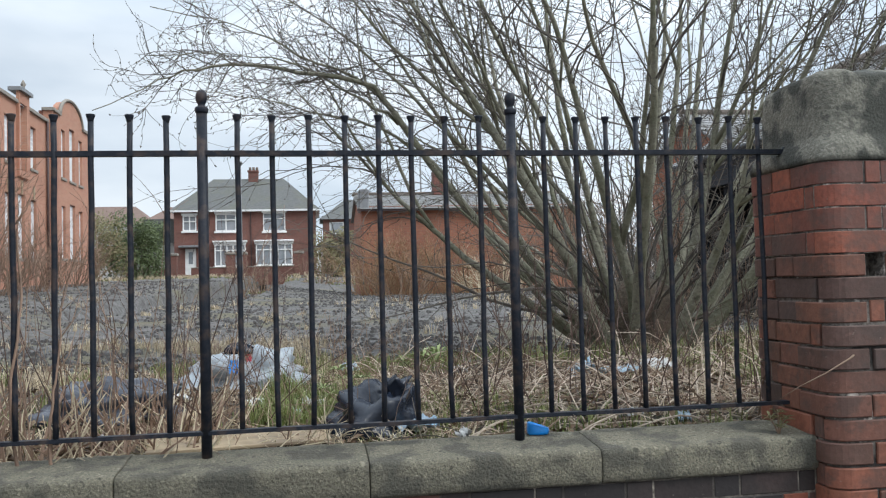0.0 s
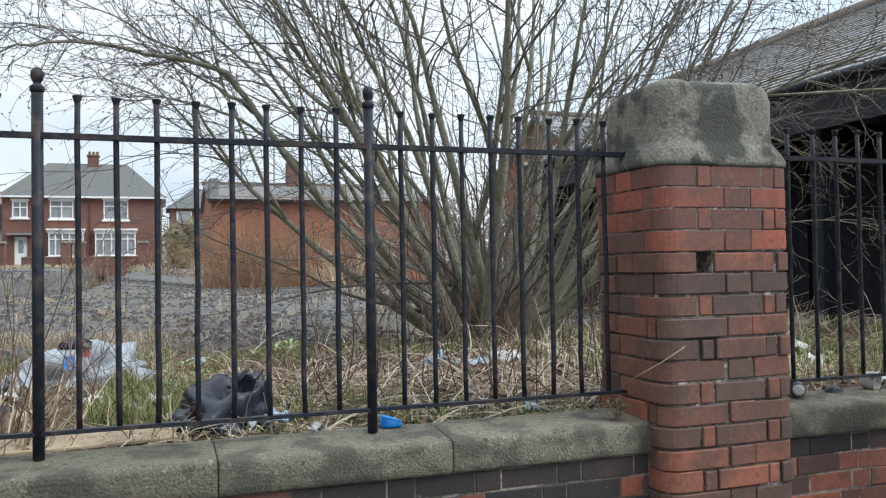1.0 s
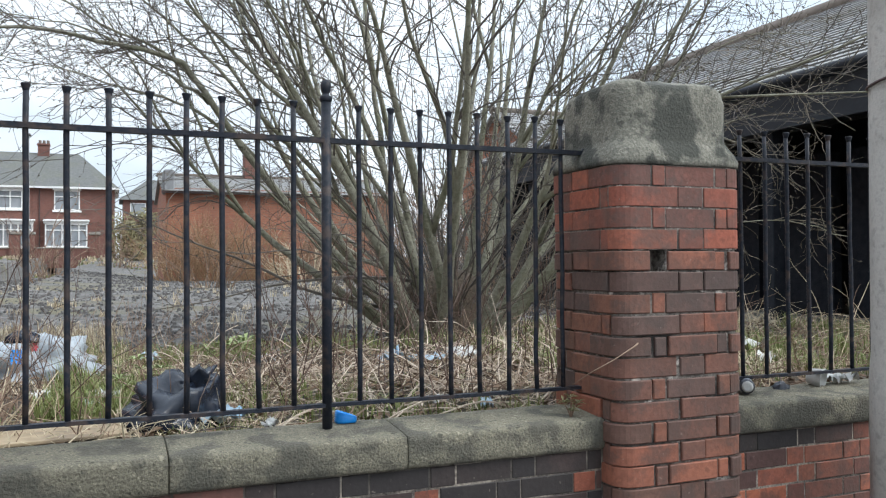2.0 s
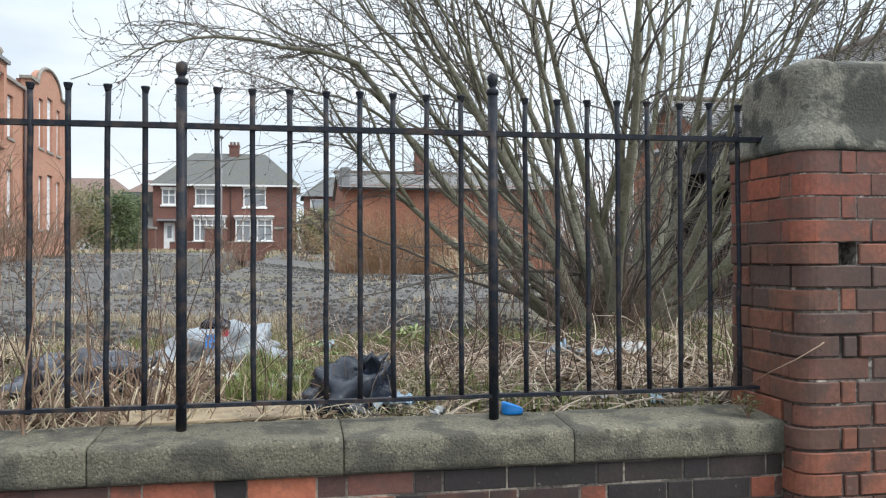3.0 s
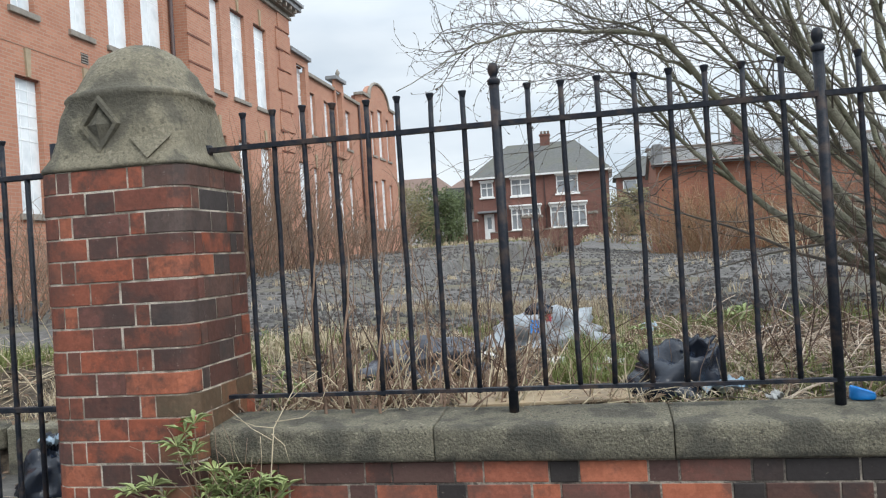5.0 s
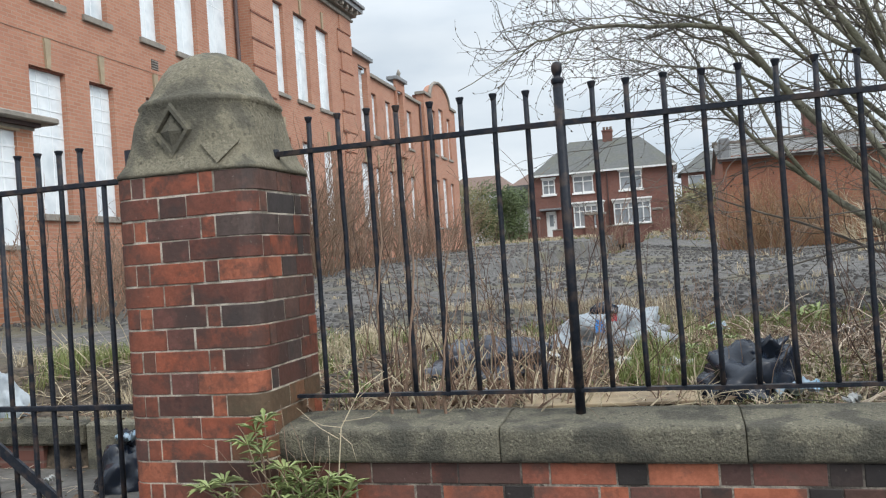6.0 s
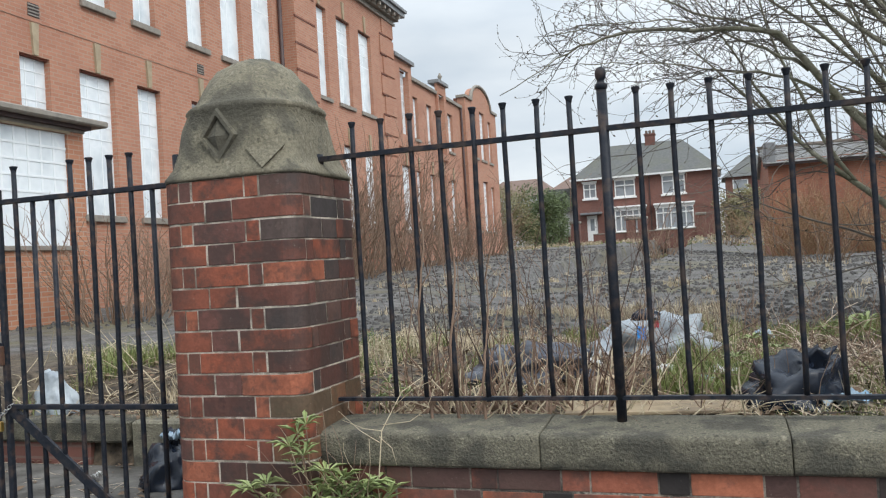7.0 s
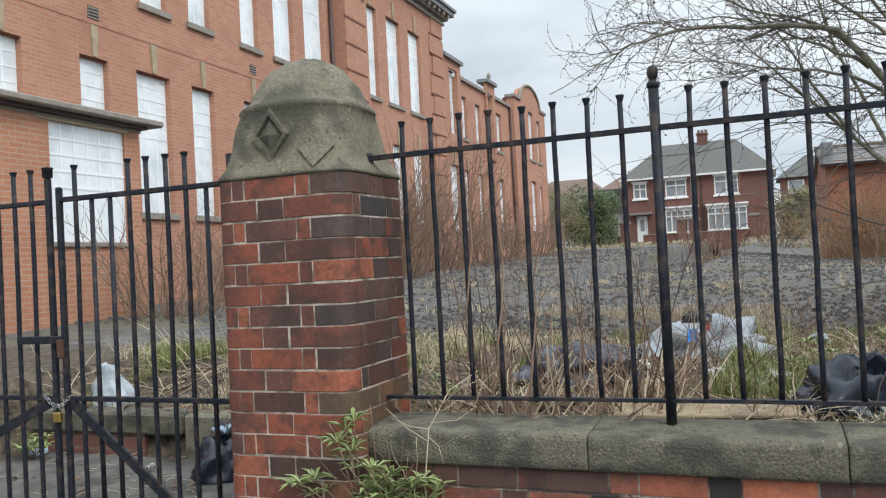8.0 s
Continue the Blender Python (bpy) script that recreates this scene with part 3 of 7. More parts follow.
def gate_pillar(label, at, mats, gaps, seed, dome):
    brick_mat, mortar_mat, cap_mat = mats
    rnd = random.Random(seed)
    pier = thing("gate_pillar", label, "pillar", at=at)
    pier.scale = (1, 0.92, 1) if dome else (1.03, 0.90, 1)
    top = 1.712
    # joints round the square, front side first: bullnosed corner bricks, headers and closers
    even = [0.070, 0.124, 0.343, 0.400, SIDE + 0.200, SIDE + 0.330, 2 * SIDE + 0.070, 2 * SIDE + 0.124, 2 * SIDE + 0.343, 2 * SIDE + 0.400, 3 * SIDE + 0.200, 3 * SIDE + 0.330]
    odd = [0.178, 0.290, SIDE + 0.059, SIDE + 0.115, SIDE + 0.352, SIDE + 0.410, 2 * SIDE + 0.178, 2 * SIDE + 0.290, 3 * SIDE + 0.059, 3 * SIDE + 0.115, 3 * SIDE + 0.352, 3 * SIDE + 0.410]
    rows = {0: even, 1: odd}
    if not dome:
        rows = {k: sorted((SIDE - m) % (4 * SIDE) for m in v) for k, v in rows.items()}

    def inset(s, c):
        # the core draws back where a brick has fallen out
        for (gc, gi) in gaps:
            if gc == c and rows[gc % 2][gi] - 0.001 < s < rows[gc % 2][gi + 1] + 0.001:
                return 0.085
        return 0.0032 if dome or c < 4 else 0.011
    stations = sorted([k * SIDE / 14 for k in range(56)] + [rows[gc % 2][gi + j] + e for gc, gi in gaps for j in (0, 1) for e in (-0.004, 0.004)])
    core = Shape()
    levels = []
    for c in range(21, -1, -1):
        levels += [(top - (c + 1) * COURSE + 0.001, c), (top - c * COURSE - 0.001, c)]
    levels[0] = (0.0, 21)
    rings = []
    for z, c in levels:
        ring = []
        for st in stations:
            p, nn = ring_point(st, HALF, ROUND)
            dd = inset(st, c)
            ring.append((p[0] - nn[0] * dd, p[1] - nn[1] * dd, z))
        rings.append(ring)
    core.loft(rings)
    part("mortar_core", core, mortar_mat, pier)
    made = {}
    cuts = [k * SIDE + c for k in range(-1, 6) for c in (-0.059, -0.04, -0.02, 0.0, 0.02, 0.04, 0.059)]
    for c in range(22):
        z = top - (c + 1) * COURSE
        if z < 0:
            break
        marks = list(rows[c % 2])
        marks.append(marks[0] + 4 * SIDE)
        for i in range(len(marks) - 1):
            if (c, i) in gaps:
                continue
            sheltered = dome or c < 4
            lot = rnd.randrange(3)
            gap = 0.0030 if sheltered else (0.0026, 0.0034, 0.0046)[lot]
            sooty = dome and c < 10 and SIDE * 0.98 < (marks[i] + marks[i + 1]) / 2 < SIDE * 1.8 and rnd.random() < 0.75 or not dome and 4 < c < 11 and rnd.random() < 0.5
            mossy = dome and 9 < c < 16 and (marks[i] + marks[i + 1]) / 2 > SIDE * 0.9 and (marks[i] + marks[i + 1]) / 2 < SIDE * 1.9
            key = (c % 2, i, sheltered, gap, sooty, mossy)
            if key not in made:
                made[key] = brick_piece(lambda s: ring_point(s, HALF, ROUND), marks[i] + gap, marks[i + 1] - gap, COURSE - 2.1 * gap, 0.085, cuts, 0.0018 if sheltered else 0.0036)
                made[key].materials.append((M_PIER_SOOT if dome else M_PIER_BROWN) if sooty else M_PIER_MOSS if mossy else M_PIER_TOP if sheltered and not dome else brick_mat)
            j = 1.0 if sheltered else 2.6
            part("brick", made[key], None, pier, place=pose(rnd.uniform(-0.002, 0.002) * j, rnd.uniform(-0.002, 0.002) * j, z + 0.0035 + rnd.uniform(-0.0015, 0.0015), 0, 0, rnd.uniform(-0.35, 0.35) * j))
    # the capstone: flared foot, upright drum with softened corners, low dome
    cap = soft(Shape())
    if dome:
        prof = [(0.0, 0.284, 0.075), (0.012, 0.284, 0.078), (0.03, 0.272, 0.08), (0.055, 0.259, 0.08), (0.085, 0.252, 0.085), (0.12, 0.247, 0.10), (0.20, 0.241, 0.125), (0.250, 0.234, 0.15), (0.255, 0.241, 0.16), (0.268, 0.240, 0.165), (0.276, 0.235, 0.17), (0.280, 0.225, 0.175), (0.305, 0.217, 0.18), (0.345, 0.201, 0.185), (0.385, 0.177, 0.17), (0.425, 0.147, 0.144), (0.455, 0.102, 0.101), (0.472, 0.056, 0.0555), (0.478, 0.012, 0.0119)]
    else:
        prof = [(0.0, 0.284, 0.075), (0.018, 0.284, 0.078), (0.045, 0.278, 0.08), (0.07, 0.266, 0.085), (0.085, 0.256, 0.086), (0.098, 0.250, 0.088), (0.18, 0.251, 0.09), (0.255, 0.251, 0.090), (0.285, 0.249, 0.092), (0.302, 0.242, 0.095), (0.312, 0.228, 0.10), (0.322, 0.195, 0.10), (0.334, 0.13, 0.09), (0.348, 0.05, 0.0495), (0.35, 0.012, 0.0119)]
    rings = []
    for k, (z, h, r) in enumerate(prof):
        ring = []
        side = 2 * (h - r) + math.pi * r / 2
        for i in range(64):
            p, n = ring_point(i * side / 16, h, r)
            worn = 0.008 * noise.noise((p[0] * 7 + at[0], p[1] * 7, z * 9)) + 0.004 * noise.noise((p[0] * 22, p[1] * 22 + at[0], z * 25))
            if not dome:
                worn *= 1.25
            if k == 0:
                worn = 0
            zz = 1.714 + z + (worn if z > 0.25 else 0)
            ring.append((p[0] + n[0] * worn, p[1] + n[1] * worn, zz))
        rings.append(ring)
    cap.loft(rings)
    cap_ob = part("capstone", cap, cap_mat, pier, "weathered sandstone cap" if not dome else "domed sandstone cap")
    if dome:
        for (cx, face) in ((-0.03, 0),):
            # a sunk lozenge panel: raised rim and a pyramid boss
            rim = Shape()
            y, cz, w, h = -0.256, 1.868, 0.080, 0.106
            outer = [(cx - w, y + 0.012, cz), (cx, y + 0.012, cz - h), (cx + w, y + 0.012, cz), (cx, y + 0.012, cz + h)]
            mid = [(cx + (p[0] - cx) * 0.92, y - 0.006, cz + (p[2] - cz) * 0.92) for p in outer]
            inn = [(cx + (p[0] - cx) * 0.72, y - 0.006, cz + (p[2] - cz) * 0.72) for p in outer]
            bot = [(cx + (p[0] - cx) * 0.66, y + 0.010, cz + (p[2] - cz) * 0.66) for p in outer]
            rim.loft([outer, mid, inn, bot], caps=False)
            part("lozenge_rim", rim, cap_mat, cap_ob)
            boss = Shape()
            boss.add([(cx - w * 0.6, y + 0.008, cz), (cx, y + 0.008, cz - h * 0.6), (cx + w * 0.6, y + 0.008, cz), (cx, y + 0.008, cz + h * 0.6), (cx, y - 0.016, cz)],
                     [(0, 1, 4), (1, 2, 4), (2, 3, 4), (3, 0, 4)])
            part("lozenge_boss", boss, cap_mat, cap_ob)
        br = Shape()
        br.add([(0.085, -0.258, 1.815), (0.232, -0.236, 1.815), (0.165, -0.290, 1.735), (0.15, -0.19, 1.818), (0.15, -0.19, 1.735)],
               [(0, 2, 1), (0, 1, 3), (0, 4, 2), (1, 2, 4)])
        part("corner_broach", br, cap_mat, cap_ob)
    return pier


AX, BX = -1.320, 2.318
gate_pillar("red brick gate pillar with a domed carved stone cap", (AX, -0.003, 0), (M_PIER_RED, M_MORTAR, M_CAP), set(), 4, True)
gate_pillar("sooty weathered brick pillar with a worn stone cap", (BX, -0.018, 0), (M_PIER_OLD, M_MORTAR_OLD, M_CAP_OLD), {(4, 0)}, 9, False)


# ---- low wall with coping ----
def low_wall(name, x0, x1, label, joints, seed, first):
    rnd = random.Random(seed)
    wall = thing(name, label, "wall", kind="structure")
    body = Shape().box(x0, -0.1475, 0, x1, 0.16, 0.668)
    part("mortar_core", body, M_MORTAR_WALL, wall)
    made = {}
    row_h = 0.0745
    for c in range(9):
        z = 0.668 - (c + 1) * row_h
        x = x0 + (first if c % 2 == 0 else first + 0.154) - 0.616
        k = c % 2
        while x < x1 - 0.01:
            w = 0.2135 if k % 2 == 0 else 0.0945
            a, b = max(x, x0 + 0.002), min(x + w, x1 - 0.002)
            if b - a > 0.02:
                dark = c == 0 and 0.6 < a < 3.0
                red = (name == "wall_south" and a < 0.62 and (w > 0.1 or rnd.random() < 0.25)) or (name != "wall_south" and c > 0)
                key = (round(b - a, 3), dark, red)
                if key not in made:
                    made[key] = brick_piece(lambda s: ((s, 0.0), (0.0, -1.0)), 0.0, key[0] - 0.0055, row_h - 0.006, 0.08, [])
                    made[key].materials.append(M_WALL_DARK if dark else M_WALL_RED if red else M_WALL_BRICK)
                part("brick", made[key], None, wall, place=pose(a, -0.150 + rnd.uniform(-0.002, 0.002), z + 0.004 + rnd.uniform(-0.001, 0.001)))
            x += w
            k += 1
    for a, b in zip([x0] + joints, joints + [x1]):
        stone = soft(Shape())
        prof = [(0.19, 0.672), (-0.165, 0.672), (-0.172, 0.680), (-0.174, 0.705), (-0.174, 0.758), (-0.172, 0.772), (-0.166, 0.781), (-0.152, 0.786), (-0.09, 0.790), (0.0, 0.797), (0.06, 0.80), (0.13, 0.792), (0.17, 0.77), (0.19, 0.72)]
        n = max(3, int((b - a) / 0.035))
        xs = [a + 0.0018, a + 0.0045] + [a + (b - a) * i / n for i in range(1, n)] + [b - 0.0045, b - 0.0018]
        drop, lean = rnd.uniform(-0.003, 0.003), rnd.uniform(-0.004, 0.004)
        rings = []
        for x in xs:
            end = 0.0025 if x in (xs[0], xs[-1]) else 0
            rings.append([(x, y + (end if y < 0 else -end) + lean + 0.003 * noise.noise((x * 9, y * 20, z * 20)) + 0.005 * noise.noise((x * 33, y * 40, z * 50)), z - (end if z > 0.69 else 0) + (drop if z > 0.69 else 0) + (0.003 * noise.noise((x * 6, y * 14, 4.0)) + 0.003 * noise.noise((x * 40, y * 40, 9.0)) if z > 0.69 else 0)) for y, z in prof])
        stone.loft([r[::-1] for r in rings])
        part("coping_stone", stone, M_STONE, wall)
    return wall


low_wall("wall_south", -1.05, 2.035, "low dark red brick wall with rounded stone coping", [-0.248, 0.511, 1.266], 3, 0.034)
low_wall("wall_south_2", 2.56, 6.6, "low red brick wall with mossy stone coping", [3.9, 5.2], 8, 0.2)


# ---- railings ----
STEP = 0.115
RAIL_TOP, RAIL_LOW = 1.78, 0.875


def bar_shape(top, low, r, seed):
    rnd = random.Random(seed)
    s = soft(Shape())
    k = 7
    pts = [(rnd.uniform(-0.0018, 0.0018), rnd.uniform(-0.0018, 0.0018), low + (top - low) * i / k) for i in range(k + 1)]
    s.tube(pts, r, 8)
    s.turned([(r, -0.016), (r * 1.12, -0.010), (r * 1.4, -0.002), (r * 1.6, 0.003), (r * 1.6, 0.006), (r * 1.45, 0.0075), (r * 0.3, 0.008)], (0, 0, top), 10)
    return s


def railing(label, x0, x1, bars, posts, z_top, z_low, group):
    rail = thing("railing", label, "railing", group)
    for z in (z_top, z_low):
        h = 0.0085 if z > 1.5 else 0.0062
        s = Shape()
        n = 24
        rings = []
        for i in range(n + 1):
            x = x0 + (x1 - x0) * i / n
            dz = 0.002 * noise.noise((x * 2.2, z, 0))
            rings.append([(x, -0.014, z - h + dz), (x, 0.014, z - h + dz), (x, 0.014, z + h + dz), (x, -0.014, z + h + dz)])
        s.loft(rings)
        part("rail", s, M_IRON, rail)
    bar_meshes = [bar_shape(1.900 - 1.78 + z_top, z_low - 0.008, 0.0092, k).mesh("bar") for k in range(4)]
    for me in bar_meshes:
        me.materials.append(M_IRON)
    rnd = random.Random(int(x0 * 10) + 40)
    for i, x in enumerate(bars):
        part("bar", bar_meshes[i % 4], None, rail, place=pose(x + rnd.uniform(-0.002, 0.002), 0, rnd.uniform(-0.003, 0.003), rnd.uniform(-0.25, 0.25), rnd.uniform(-0.2, 0.2), rnd.uniform(0, 360)))
    for x in posts:
        s = soft(Shape())
        s.tube([(0, 0, 0.785), (0, 0, 1.3), (0, 0, 1.925)], 0.0172, 12)
        p = part("post", s, M_IRON, rail, place=pose(x, 0, 0))
        f = soft(Shape())
        f.turned([(0.0175, 1.912), (0.0215, 1.917), (0.0222, 1.927), (0.0205, 1.932), (0.0125, 1.936), (0.0115, 1.942), (0.0155, 1.949), (0.0185, 1.959), (0.0190, 1.967), (0.0178, 1.977), (0.0125, 1.986), (0.003, 1.990)], (0, 0, 0), 14)
        part("ball_finial", f, M_IRON, p)
    return rail


main_rail = railing("black painted iron railings with two ball-topped posts", -1.07, 2.07, [k * STEP for k in range(-8, 18) if k not in (0, 9)], [0.0, 9 * STEP], RAIL_TOP, RAIL_LOW, "iron railings")
for x, z in ((-1.068, RAIL_TOP), (2.066, RAIL_TOP)):
    part("rail_end", soft(Shape().turned([(0.004, -0.02), (0.016, -0.018), (0.018, 0), (0.016, 0.018), (0.004, 0.02)], (x, 0, z), 10)), M_IRON, main_rail)
railing("black painted iron railings beyond the sooty pillar", 2.55, 6.5, [2.83 + 0.123 * k for k in range(30)], [], 1.79, 0.865, "iron railings")


# ---- gate, two leaves chained together ----
def strut(a, b, w, d):
    """A flat bar between two points of the gate's plane."""
    a, b = Vector(a), Vector(b)
    u = (b - a).normalized()
    side = Vector((-u.z, 0, u.x)) * w / 2
    out = Vector((0, d / 2, 0))
    return Shape().loft([[p - side - out, p + side - out, p + side + out, p - side + out] for p in (a, b)])


def gate_leaf(label, hinge, meet, tall, stub, zr, brace):
    leaf = thing("gate_leaf", label, "gate", "double iron gate")
    lo, hi = min(hinge, meet), max(hinge, meet)
    for z, h in ((zr, 0.011), (0.847, 0.011), (0.10, 0.015)):
        part("rail", Shape().box(lo, -0.012, z - h, hi, 0.012, z + h, 0.003), M_IRON, leaf)
    for x in tall:
        s = bar_shape(1.885, 0.10, 0.0105, 3)
        part("bar", s, M_IRON, leaf, place=pose(x, 0, 0))
    for x in stub:
        part("bar", soft(Shape().tube([(0, 0, 0.1), (0, 0, zr)], 0.0105, 8)), M_IRON, leaf, place=pose(x, 0, 0))
    part("stile", Shape().box(meet - 0.0125, -0.014, 0.06, meet + 0.0125, 0.014, 1.845 if meet < -2.68 else 1.80, 0.005), M_IRON, leaf)
    part("stile", soft(Shape().tube([(hinge, 0, 0.02), (hinge, 0, 1.86)], 0.02, 10)), M_IRON, leaf)
    part("brace", strut(*brace, 0.042, 0.014), M_IRON, leaf)
    return leaf


right_leaf = gate_leaf("black iron gate leaf chained shut beside the brick pillar", -1.70, -2.640, [-1.935, -2.035, -2.14, -2.24, -2.545], [-2.345, -2.45, -1.83], 1.742, ((-2.62, -0.004, 0.835), (-1.74, -0.004, 0.16)))
left_leaf = gate_leaf("black iron gate leaf with a capped meeting stile", -3.72, -2.705, [-2.81 - 0.107 * k for k in range(8)], [], 1.738, ((-2.72, -0.004, 0.835), (-3.68, -0.004, 0.42)))
cap_s = soft(Shape())
cap_s.turned([(0.014, 1.845), (0.023, 1.850), (0.023, 1.885), (0.026, 1.888), (0.026, 1.894), (0.006, 1.897)], (-2.705, 0, 0), 10)
part("stile_cap", cap_s, M_IRON, left_leaf)
part("latch_plate", Shape().box(-2.90, -0.034, 1.095, -2.63, -0.02, 1.13, 0.003), M_IRON, left_leaf)
part("slide_bolt", Shape().box(-2.655, -0.04, 1.03, -2.625, -0.019, 1.115, 0.004), M_RUST, right_leaf)
chain = thing("chain", "steel chain looped round the gate stiles", "chain")
for k in range(14):
    a = k / 13
    px, pz = -2.745 + 0.15 * a, 0.862 - 0.05 * math.sin(math.pi * a) * (1 if k % 2 else 0.9)
    loop = [(0.011 * math.cos(t), 0.0, 0.0075 * math.sin(t)) for t in [2 * math.pi * i / 10 for i in range(11)]]
    part("link", soft(Shape().tube(loop, 0.0022, 5, False)), M_STEEL, chain, place=pose(px, -0.03, pz, 90 * (k % 2) + 10, 20 * math.cos(math.pi * a), 0))
lock = thing("padlock", "brass padlock hanging from the gate chain", "padlock", at=(-2.665, -0.036, 0.0))
part("lock_body", Shape().box(-0.022, -0.011, 0.745, 0.022, 0.011, 0.79, 0.004), M_BRASS, lock)
part("shackle", soft(Shape().tube([(0.014 * math.cos(t), 0, 0.79 + 0.03 * math.sin(t) + 0.006) for t in [math.pi * i / 8 for i in range(9)]], 0.0035, 6)), M_STEEL, lock)


# ---- the boarded school ----
def on_x(x):
    """A wall that faces +x: u runs along y, depth goes to -x."""
    return lambda u, d, v: (x - d, u, v)


def on_y(y):
    return lambda u, d, v: (u, y + d, v)


def box_between(to_world, u0, u1, d0, d1, v0, v1, c=0.0):
    a, b = to_world(u0, d0, v0), to_world(u1, d1, v1)
    lo, hi = [min(p, q) for p, q in zip(a, b)], [max(p, q) for p, q in zip(a, b)]
    return Shape().box(*lo, *hi, c)


def sheeted_window(parent, tw, u0, u1, v0, v1, cols, rows, key=True):
    """A deep-set window covered by a pale sheet through which the glazing grid shows."""
    w = part("window", box_between(tw, u0 - 0.02, u1 + 0.02, 0.13, 0.16, v0 - 0.02, v1 + 0.02), M_SHEET, parent, "tall window under a pale sheet")
    t = 0.011
    for k in range(1, cols):
        u = u0 + (u1 - u0) * k / cols
        part("glazing_bar", box_between(tw, u - t, u + t, 0.124, 0.135, v0, v1), M_BAR, w)
    for k in range(1, rows):
        v = v1 - (v1 - v0) * 0.55 * k / rows * 1.0
        part("glazing_bar", box_between(tw, u0, u1, 0.122, 0.135, v - t, v + t), M_BAR, w)
    part("sill", box_between(tw, u0 - 0.1, u1 + 0.1, -0.07, 0.12, v0 - 0.13, v0, 0.01), M_SILL, w)
    # dark strip in the reveal stands for the shadow under the window head
    part("head_band", box_between(tw, u0 - 0.02, u1 + 0.02, 0.05, 0.14, v1 - 0.03, v1 + 0.02), M_FACADE_DARK, w)
    if key:
        um, s = (u0 + u1) / 2, Shape()
        pts = [(um - 0.05, v1 + 0.004), (um + 0.05, v1 + 0.004), (um + 0.085, v1 + 0.58), (um - 0.085, v1 + 0.58)]
        s.loft([[tw(u, 0.02, v) for u, v in pts], [tw(u, -0.05, v) for u, v in pts]])
        part("keystone", s, M_BUFF, w)


school = thing("school_building", "derelict two-storey red brick school with sheeted windows", "building")
SX = -11.0


def askew(pivot, degrees, shift=0.0):
    """The school stands a little out of square with the street wall."""
    c = Matrix.Translation((*pivot, 0))
    return Matrix.Translation((0, shift, 0)) @ c @ Matrix.Rotation(radians(degrees), 4, "Z") @ c.inverted()


school.matrix_basis = askew((-11.0, 10.0), 1.2, -0.14)
upper = [(4.6, 5.4), (6.5, 7.3), (8.55, 9.25), (10.2, 10.97), (11.69, 12.42), (13.62, 14.37), (15.08, 16.05), (16.62, 17.75), (20.25, 21.35), (22.12, 23.22), (23.98, 25.1)]
lower = [(4.6, 5.4), (6.45, 7.3), (8.55, 9.25), (10.0, 10.98), (11.69, 12.46), (13.62, 14.4), (15.1, 16.0), (16.7, 17.6), (20.4, 21.3), (22.2, 23.1), (24.0, 24.95)]
ops = [(a, b, 6.82, 9.75) for a, b in upper] + [(a, b, 2.66, 5.46) for a, b in lower]
part("wall", pierced_wall((1.5, 27.4), (0.3, 10.75), ops, 0.4, on_x(SX)), M_FACADE, school)
part("wall", Shape().box(-25, 1.5, 0.3, -11.4, 1.9, 10.75), M_FACADE, school)
part("wall", Shape().box(-25, 27.0, 0.3, -11.4, 27.4, 10.75), M_FACADE, school)
part("wall", Shape().box(-25.4, 1.5, 0.3, -25, 27.4, 10.75), M_FACADE, school)
for a, b in upper:
    sheeted_window(school, on_x(SX), a, b, 6.82, 9.75, 2, 4)
for a, b in lower:
    sheeted_window(school, on_x(SX), a, b, 2.66, 5.46, 3, 6)
# string course, plinth, cornice with brackets, parapet
part("string_course", box_between(on_x(SX), 1.5, 18.2, -0.012, 0.02, 6.07, 6.12), M_FACADE, school)
part("plinth", box_between(on_x(SX), 1.5, 27.4, -0.06, 0.02, 0.3, 1.78), M_FACADE, school)
for d, z0, z1 in ((-0.10, 10.75, 10.85), (-0.22, 10.95, 11.10), (-0.42, 11.12, 11.30), (-0.5, 11.30, 11.42)):
    part("cornice", box_between(on_x(SX), 1.4 + d * 0.2, 27.5 - d, d, 0.4, z0, z1, 0.01), M_LEAD if z0 > 11 else M_SILL, school)
part("cornice", box_between(on_x(SX), 1.5, 27.4, -0.05, 0.4, 10.85, 10.95), M_SILL, school)
bracket = box_between(on_x(0), -0.06, 0.06, -0.38, -0.05, 10.97, 11.12).mesh("bracket")
bracket.materials.append(M_SILL)
for k in range(52):
    part("bracket", bracket, None, school, place=pose(SX, 1.9 + 0.5 * k, 0))
part("roof", Shape().box(-25.3, 1.6, 10.75, -11.3, 27.3, 11.25), M_LEAD, school)
# projecting brick pier with banded joints, corner quoins, rainwater pipe, air bricks
part("pier", box_between(on_x(SX), 18.3, 19.75, -0.42, 0.02, 0.3, 10.75), M_FACADE, school, "projecting pier with banded brick joints")
for k in range(12):
    z = 1.7 + 0.77 * k
    part("pier_band", box_between(on_x(SX), 18.28, 19.6, -0.435, -0.40, z, z + 0.06), M_FACADE_DARK, school)
    part("quoin", box_between(on_x(SX), 26.0 + 0.25 * (k % 2), 27.42, -0.05, 0.02, z, z + 0.68, 0.012), M_FACADE, school)
    part("quoin_joint", box_between(on_x(SX), 26.0, 26.6, -0.055, -0.02, z - 0.07, z - 0.012), M_FACADE_DARK, school)
part("rainwater_pipe", soft(Shape().tube([(SX + 0.09, 18.05, 0.8), (SX + 0.09, 18.05, 10.7)], 0.06, 10)), M_PIPE, school)
